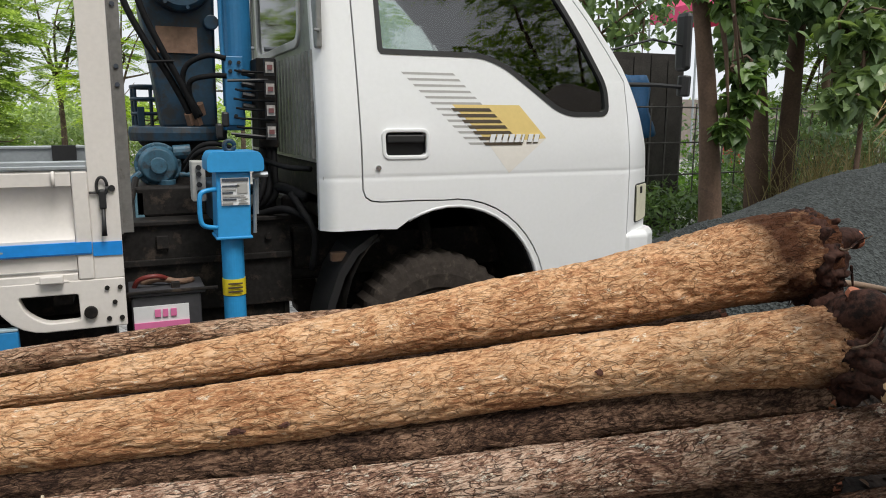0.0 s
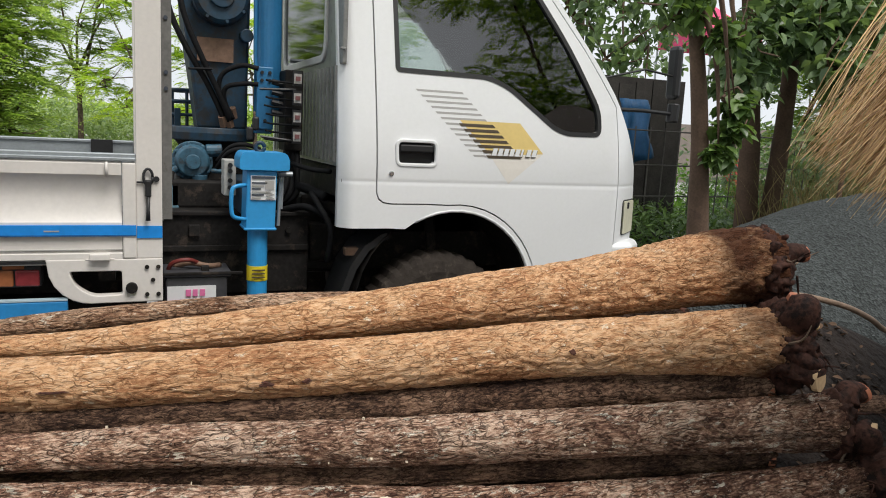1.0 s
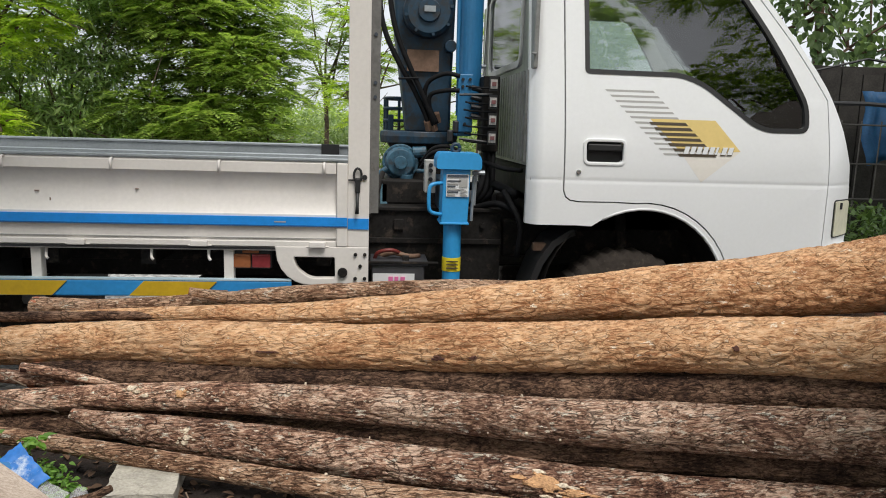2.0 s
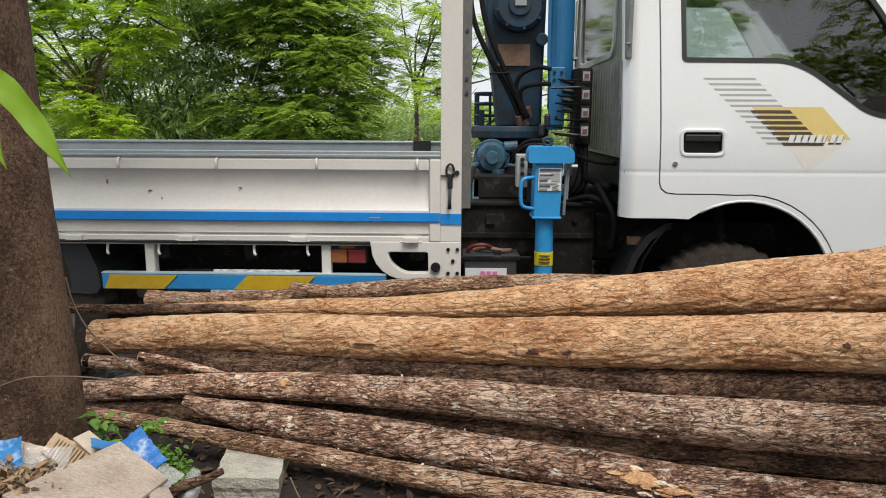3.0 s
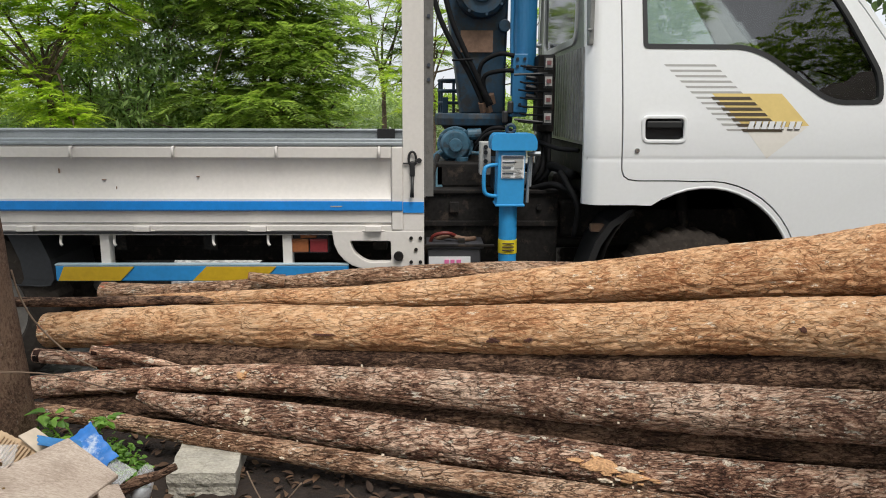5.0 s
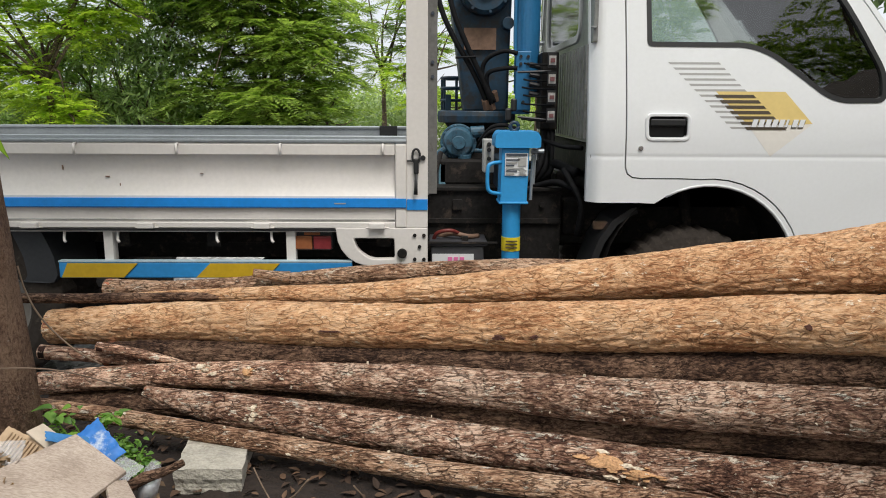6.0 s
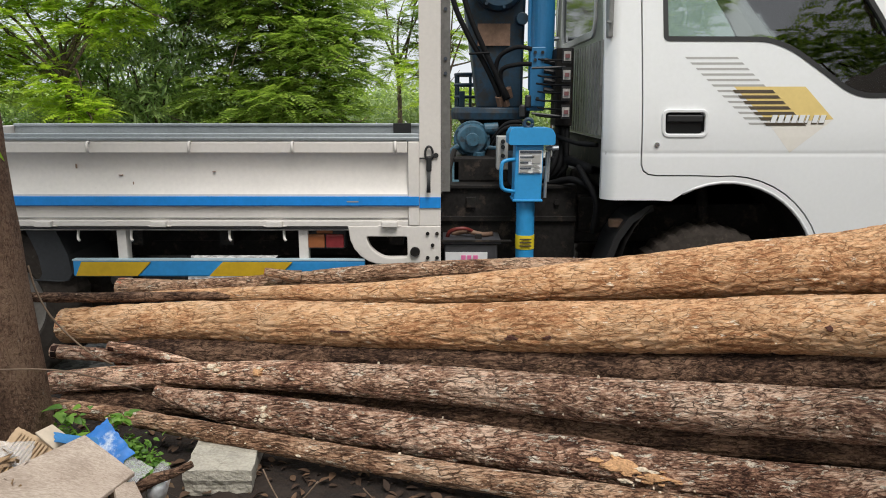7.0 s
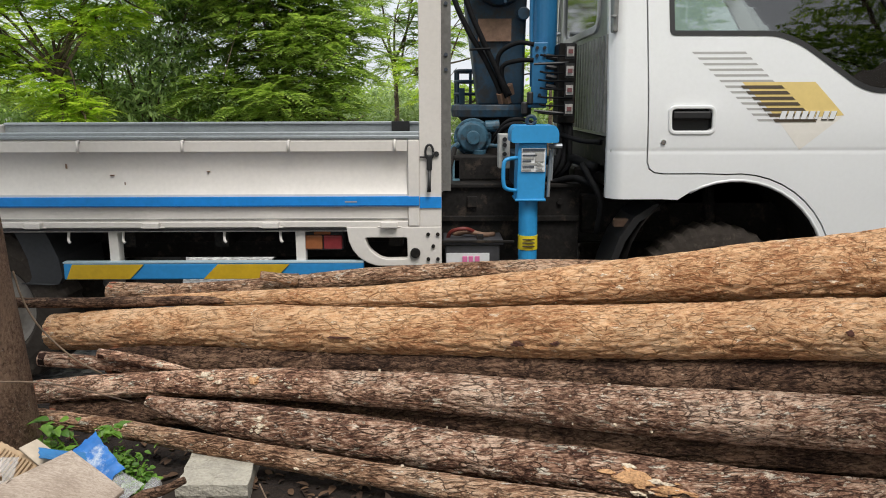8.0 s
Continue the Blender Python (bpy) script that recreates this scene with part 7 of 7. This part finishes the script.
def slab(corners, thick, material, name, label, category, wob=0.002, cuts=8):
    """A board lying on four corners (in order), with a slight warp and worn rim."""
    a, b, c, d = [Vector(p) for p in corners]
    bm = bmesh.new()
    nrm = (b - a).cross(d - a).normalized()
    if nrm.z < 0:
        nrm = -nrm
    g = [[None] * (cuts + 1) for _ in range(cuts + 1)]
    h = [[None] * (cuts + 1) for _ in range(cuts + 1)]
    for i in range(cuts + 1):
        for j in range(cuts + 1):
            s, t = i / cuts, j / cuts
            p = a * (1 - s) * (1 - t) + b * s * (1 - t) + c * s * t + d * (1 - s) * t
            w = nrm * wob * noise.noise(p * 9)
            g[i][j] = bm.verts.new(p + w)
            h[i][j] = bm.verts.new(p + w - nrm * thick)
    for i in range(cuts):
        for j in range(cuts):
            bm.faces.new((g[i][j], g[i + 1][j], g[i + 1][j + 1], g[i][j + 1]))
            bm.faces.new((h[i][j], h[i][j + 1], h[i + 1][j + 1], h[i + 1][j]))
    for i in range(cuts):
        bm.faces.new((g[i][0], h[i][0], h[i + 1][0], g[i + 1][0]))
        bm.faces.new((g[i][cuts], g[i + 1][cuts], h[i + 1][cuts], h[i][cuts]))
        bm.faces.new((g[0][i], g[0][i + 1], h[0][i + 1], h[0][i]))
        bm.faces.new((g[cuts][i], h[cuts][i], h[cuts][i + 1], g[cuts][i + 1]))
    return tagged(part(name, bm, material, None, bevel=min(0.002, thick * 0.3)), label, category)


BOARD = bark("weathered_plywood", (0.58, 0.49, 0.415), (0.50, 0.415, 0.345), (0.36, 0.29, 0.235), (0.62, 0.53, 0.46), 0.68, 9, 120, 0.25, None, False, 0.010, 0.05, 0.4)
PALEWOOD = paint("pale_offcut", (0.50, 0.42, 0.33), 0.85, vary=0.15, scale=16, bump=0.2)
CARD = paint("brown_cardboard", (0.46, 0.33, 0.21), 0.9, vary=0.15, scale=10)
BLUEPLA = paint("blue_plastic_wrapper", (0.02, 0.17, 0.42), 0.35, vary=0.3, scale=18)
BLUEPLA2 = paint("printed_blue_bag", (0.035, 0.17, 0.50), 0.35, vary=0.3, scale=10, dirt=(0.55, 0.62, 0.70), dirt_at=0.57)
CONC = paint("pale_concrete", (0.40, 0.37, 0.31), 0.95, vary=0.35, scale=16, bump=1.0, fine=130, dirt=(0.22, 0.20, 0.16), dirt_at=0.57)
FILM, film_tree, film_node = tree_of("clear_plastic_film")
film_node.inputs["Base Color"].default_value = (0.82, 0.82, 0.82, 1)
film_node.inputs["Roughness"].default_value = 0.18
film_node.inputs["Alpha"].default_value = 0.22


def sheet(at, size, material, seed, label, category, name, crumple=0.03, tilt=(0, 0, 0), thick=0.0012, n=30):
    """A crumpled sheet of plastic or card."""
    bm = bmesh.new()
    m = pose(*at, *tilt)
    g = []
    for i in range(n + 1):
        row = []
        for j in range(n + 1):
            u_, w_ = (i / n - 0.5) * size[0], (j / n - 0.5) * size[1]
            rag = 1 + 0.07 * noise.noise((i * 0.35 + seed, j * 0.35, seed))
            z = crumple * (noise.noise((u_ * 9 + seed, w_ * 9, 0)) + 0.7 * abs(noise.noise((u_ * 20, w_ * 20 + seed, 3))) + 0.3 * noise.noise((u_ * 50 + seed, w_ * 50, 7)))
            row.append(bm.verts.new(m @ Vector((u_ * rag, w_ * rag, z))))
        g.append(row)
    for i in range(n):
        for j in range(n):
            bm.faces.new((g[i][j], g[i + 1][j], g[i + 1][j + 1], g[i][j + 1]))
    ob = part(name, bm, material, None, smooth=material is FILM)
    ob.modifiers.new("thick", 'SOLIDIFY').thickness = thick
    return tagged(ob, label, category)


# mound of soil and litter that carries the rubbish
def mound_z(x, y):
    return ground_z(x, y) + 0.17 * math.exp(-((x + 1.65) / 0.30) ** 2 - ((y + 1.72) / 0.26) ** 2) + 0.02 * noise.noise((x * 14, y * 14, 3))


mx_, my_ = np.arange(-2.5, -0.9, 0.025), np.arange(-2.4, -1.2, 0.025)
mv = [(x, y, mound_z(x, y) - 0.004) for y in my_ for x in mx_]
mw = len(mx_)
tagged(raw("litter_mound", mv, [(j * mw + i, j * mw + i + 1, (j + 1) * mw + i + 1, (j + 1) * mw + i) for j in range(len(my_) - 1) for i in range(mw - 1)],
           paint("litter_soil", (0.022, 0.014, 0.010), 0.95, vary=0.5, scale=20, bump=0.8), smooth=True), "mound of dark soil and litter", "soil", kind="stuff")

# boards, card, plastic and other rubbish
slab([(-1.60, -1.78, 0.475), (-1.455, -1.55, 0.492), (-1.325, -1.60, 0.425), (-1.36, -1.86, 0.445)], 0.010, BOARD, "plywood_board", "weathered grey plywood board on the rubbish heap", "board")
slab([(-1.345, -1.66, 0.430), (-1.318, -1.62, 0.415), (-1.24, -1.72, 0.385), (-1.27, -1.80, 0.40)], 0.010, BOARD, "plywood_board", "small broken piece of grey plywood", "board")
slab([(-1.558, -1.57, 0.506), (-1.530, -1.545, 0.516), (-1.480, -1.55, 0.478), (-1.506, -1.585, 0.470)], 0.012, PALEWOOD, "wood_offcut", "pale sawn wood offcut with a nail hole", "wood offcut", 0.0005, 4)
sheet((-1.70, -1.66, 0.475), (0.13, 0.11), BLUEPLA, 2.1, "crumpled bright blue plastic packaging", "plastic bag", "blue_wrapper", 0.012, (38, -10, 20))
sheet((-1.71, -1.78, 0.45), (0.14, 0.12), BLUEPLA, 6.1, "torn blue plastic scrap among dry leaves", "plastic bag", "blue_wrapper", 0.015, (25, 10, 60))
sheet((-1.475, -1.55, 0.478), (0.10, 0.035), BLUEPLA, 4.4, "blue plastic strip under a board", "plastic strip", "blue_strip", 0.004, (20, 25, 40))
sheet((-1.448, -1.50, 0.425), (0.13, 0.11), BLUEPLA2, 3.7, "crumpled printed blue and white bag", "plastic bag", "printed_bag", 0.007, (34, 24, -38))
sheet((-1.585, -1.57, 0.462), (0.12, 0.075), CARD, 8.2, "torn corrugated cardboard flap", "cardboard", "cardboard_flap", 0.006, (42, 12, -24), 0.004)
for k in range(9):
    a0 = Matrix.Translation((-1.585, -1.574, 0.464)) @ Euler((radians(42), radians(12), radians(-24))).to_matrix().to_4x4()
    tagged(part("card_flute", bar([a0 @ Vector((-0.035 + 0.0105 * k, -0.032, 0.004)), a0 @ Vector((-0.035 + 0.0105 * k, 0.03, 0.004))], 0.003, 6), CARD), "ridge of torn corrugated cardboard", "cardboard", "cardboard ridges")
sheet((-1.70, -1.58, 0.455), (0.16, 0.06), CARD, 5.9, "bent brown cardboard strip", "cardboard", "cardboard_strip", 0.02, (50, 5, 8), 0.003)
sheet((-1.66, -1.56, 0.455), (0.13, 0.05), PALEWOOD, 7.7, "torn pale paper wrapper", "paper", "paper_scrap", 0.02, (55, 10, -6), 0.002)
sheet((-1.615, -1.62, 0.468), (0.13, 0.09), FILM, 1.3, "crumpled clear plastic bag", "plastic bag", "clear_bag", 0.02, (35, 10, 15))
sheet((-1.365, -1.53, 0.395), (0.075, 0.06), FILM, 9.3, "crumpled clear plastic film beside the boards", "plastic bag", "clear_bag", 0.02, (30, 20, -20))
# bottle, lying against the block
bo = thing("plastic_bottle", (-1.30, -1.53, 0.31), "crushed clear plastic bottle with silver label", "bottle")
bd = Vector((0.30, 0.05, 1.0)).normalized()
bs = Vector((-1.318, -1.54, 0.30))
part("bottle_body", bar([bs + bd * q for q in (0, 0.01, 0.04, 0.08, 0.10, 0.118)], [0.017, 0.021, 0.022, 0.021, 0.02, 0.010], 20, lambda i, a, p: 1 + 0.05 * noise.noise((p.z * 60, math.cos(a) * 2, math.sin(a) * 2))), FILM, bo, smooth=True)
part("bottle_label", bar([bs + bd * q for q in (0.025, 0.085)], 0.0225, 20), paint("silver_label", (0.75, 0.76, 0.8), 0.3, 0.5, vary=0.3, scale=60), bo, "silver and white bottle label", smooth=True)
# stick
tagged(part("broken_stick", bar(smooth_path([(-1.36, -1.57, 0.352), (-1.31, -1.56, 0.382), (-1.255, -1.555, 0.400), (-1.214, -1.55, 0.420)], 14), [0.014, 0.015, 0.014, 0.013, 0.013, 0.014, 0.013, 0.012, 0.011, 0.010, 0.010, 0.009, 0.009, 0.008], 9,
                               lambda i, a, p: 1 + 0.2 * noise.noise((p.x * 60, math.cos(a) * 2, math.sin(a) * 2))), BARK_DIM, None, smooth=True), "broken dark stick leaning on the block", "stick")
# concrete block
cbk = bmesh.new()
blk_m = Matrix.Translation((-1.212, -1.32, 0.268)) @ Matrix.Rotation(radians(6), 4, 'Z') @ Matrix.Rotation(radians(3), 4, 'Y')
bmesh.ops.create_cube(cbk, size=1.0)
bmesh.ops.subdivide_edges(cbk, edges=cbk.edges[:], cuts=9, use_grid_fill=True)
for v in cbk.verts:
    q = Vector((v.co.x * 0.165, v.co.y * 0.21, v.co.z * 0.14))
    e = sum(abs(abs(c) - 0.5) < 1e-4 for c in v.co)
    w = 0.0025 if e < 2 else 0.006
    q += Vector((noise.noise(q * 30), noise.noise(q * 30 + Vector((5, 0, 0))), noise.noise(q * 30 + Vector((0, 5, 0))))) * w
    if q.z < 0.03 and v.co.y < -0.49:
        q.y += 0.006 + 0.006 * noise.noise(q * 60)
    v.co = blk_m @ q
tagged(part("concrete_block", cbk, CONC, None, smooth=False), "pale chipped concrete block under a log", "block")
slab([(-1.29, -1.56, 0.235), (-1.13, -1.57, 0.235), (-1.12, -1.45, 0.24), (-1.28, -1.44, 0.24)], 0.05, CONC, "concrete_piece", "broken flat concrete piece on the soil", "block")

# dry leaves on the rubbish and under the logs
rng = np.random.default_rng(23)
n = 2600
lx, ly = rng.normal(-1.66, 0.12, n), rng.normal(-1.74, 0.12, n)
lp = np.stack([lx, ly, [mound_z(a, c) + rng.uniform(0.0, 0.05) for a, c in zip(lx, ly)]], 1)
v_, f_ = leaf_cloud(rng, lp, 0.035, 2.6, 0.0, 0.5)
tagged(raw("dry_leaves", v_.tolist(), f_.tolist(), DRYLEAF), "curled dry brown leaves on the rubbish heap", "leaves", kind="stuff")
n = 5200
lx, ly = rng.uniform(-2.6, 1.8, n), rng.uniform(-2.3, -0.3, n)
lp = np.stack([lx, ly, [max(mound_z(a, c), ground_z(a, c)) + 0.006 for a, c in zip(lx, ly)]], 1)
v_, f_ = leaf_cloud(rng, lp, 0.032, 1.9, 0.0, 0.3)
tagged(raw("leaf_litter", v_.tolist(), f_, LITTER), "scattered dry leaf litter on the soil", "leaves", kind="stuff")


def weed(x, y, h, n_, seed, size):
    """A small plant: a few stems with broad leaflets at their tips."""
    rng = np.random.default_rng(seed)
    z = mound_z(x, y) - 0.005
    h *= 1.1
    root = thing("weed", (x, y, z), "small bright green weed by the logs", "weed", "weeds by the logs")
    sb, P = bmesh.new(), []
    for k in range(n_):
        a = rng.uniform(0, 6.28)
        e = Vector((x + 0.45 * h * math.cos(a), y + 0.3 * h * math.sin(a), z + h * rng.uniform(0.55, 1.0)))
        tube(sb, smooth_path([(x, y, z), ((x + e.x) / 2, (y + e.y) / 2, z + 0.6 * (e.z - z)), e], 5), [0.003, 0.0026, 0.0022, 0.0018, 0.0014], 5)
        P += [e + Vector(rng.normal(0, 0.011, 3)) for _ in range(7)]
    part("stems", sb, LEAF_F, root)
    v, f = leaf_cloud(rng, np.array([tuple(q) for q in P]), size * 0.72, 1.25, 0.05, 0.3)
    raw("leaves", v.tolist(), f, LEAF_F, root)


for k, (x, y, h, n_, s) in enumerate(((-1.73, -1.30, 0.11, 7, 0.035), (-1.68, -1.32, 0.09, 5, 0.03), (-1.545, -1.33, 0.15, 4, 0.042), (-1.60, -1.34, 0.08, 6, 0.035), (-1.50, -1.36, 0.08, 8, 0.03),
                                      (-1.455, -1.37, 0.075, 14, 0.024), (-1.43, -1.35, 0.08, 14, 0.024), (-1.56, -1.38, 0.06, 6, 0.03), (-1.41, -1.37, 0.07, 14, 0.024), (-1.47, -1.34, 0.09, 12, 0.024), (-1.70, -1.36, 0.10, 8, 0.030), (-1.64, -1.35, 0.10, 6, 0.032), (-1.52, -1.33, 0.14, 6, 0.034))):
    weed(x, y, h, n_, 80 + k, s)

# twigs in front of the trunk
for pts, r in (([(-1.773, -1.15, 0.80), (-1.752, -1.16, 0.729), (-1.709, -1.17, 0.654), (-1.632, -1.17, 0.57), (-1.561, -1.16, 0.519)], 0.0028),
               ([(-1.80, -1.62, 0.57), (-1.727, -1.6, 0.627), (-1.657, -1.6, 0.658), (-1.591, -1.6, 0.667), (-1.461, -1.58, 0.655), (-1.36, -1.45, 0.56)], 0.0017),
               ([(-1.06, -1.45, 0.26), (-0.98, -1.5, 0.30), (-0.93, -1.52, 0.36)], 0.0025), ([(-1.0, -1.5, 0.24), (-1.05, -1.47, 0.31), (-1.08, -1.44, 0.35)], 0.002), ([(-0.85, -1.5, 0.25), (-0.80, -1.53, 0.31), (-0.82, -1.55, 0.36)], 0.002)):
    tagged(part("dry_twig", bar(smooth_path(pts, 18), r, 6), TWIG, None, smooth=True), "thin bare dry twig by the logs", "twig", "dry twigs")

# bare wood specks, scars and knots on the logs
for which, x, lift, sz, mm, nm, lb in ((3, -1.32, 56, (0.020, 0.013), FLECK, "bare_patch", "pale bare wood"), (3, -1.30, 40, (0.010, 0.007), FLECK, "bare_patch", "pale bare wood"), (3, -1.275, 24, (0.012, 0.008), FLECK, "bare_patch", "pale bare wood"),
                                       (3, -1.17, 34, (0.021, 0.016), SCAR, "bark_scar", "orange bare scar"), (4, -1.13, 40, (0.013, 0.008), FLECK, "bare_patch", "pale bare wood"), (4, -1.125, 20, (0.013, 0.010), FLECK, "bare_patch", "pale bare wood"),
                                       (4, -1.13, 4, (0.011, 0.007), FLECK, "bare_patch", "pale bare wood"), (4, -0.17, 22, (0.058, 0.028), SCAR, "bark_scar", "orange bare scar"), (4, -0.10, 8, (0.045, 0.013), SCAR, "bark_scar", "orange bare scar"),
                                       (0, -0.429, -8, (0.022, 0.010), KNOT, "knot", "dark red knot"), (0, -0.33, -6, (0.014, 0.007), KNOT, "knot", "dark red knot"), (0, 0.364, 12, (0.013, 0.010), KNOT, "knot", "dark red knot"), (0, -0.93, 2, (0.05, 0.004), KNOT, "groove", "dark scratch")):
    if mm is KNOT:
        patch(which, x, lift, sz, mm, x * 10 + lift, nm, lb)
        continue
    # a scatter of torn flakes round the middle one
    pr = np.random.default_rng(int(abs(x) * 1000) + int(lift))
    patch(which, x, lift, (sz[0] * 0.95, sz[1] * 0.9), mm, x * 10 + lift, nm, lb)
    for k in range(12):
        e = pr.uniform(0.12, 0.38)
        patch(which, x + pr.normal(0, 0.55) * sz[0], lift + math.degrees(pr.normal(0, 0.6) * sz[1] / 0.06), (sz[0] * e * 1.4, sz[1] * e), FLECK if mm is SCAR and k % 4 == 0 else mm, pr.uniform(0, 90), nm, lb)
rng = np.random.default_rng(29)
for which, x0, x1, n_ in ((3, -1.5, 0.6, 26), (4, -1.4, 0.7, 34), (5, -1.6, 0.0, 26)):
    for _ in range(n_):
        k = 0.0016 + 0.003 * rng.uniform(0, 1) ** 3
        patch(which, rng.uniform(x0, x1), rng.normal(30, 28), (k * rng.uniform(1.0, 2.2), k), FLECK, rng.uniform(0, 90), "bark_fleck")
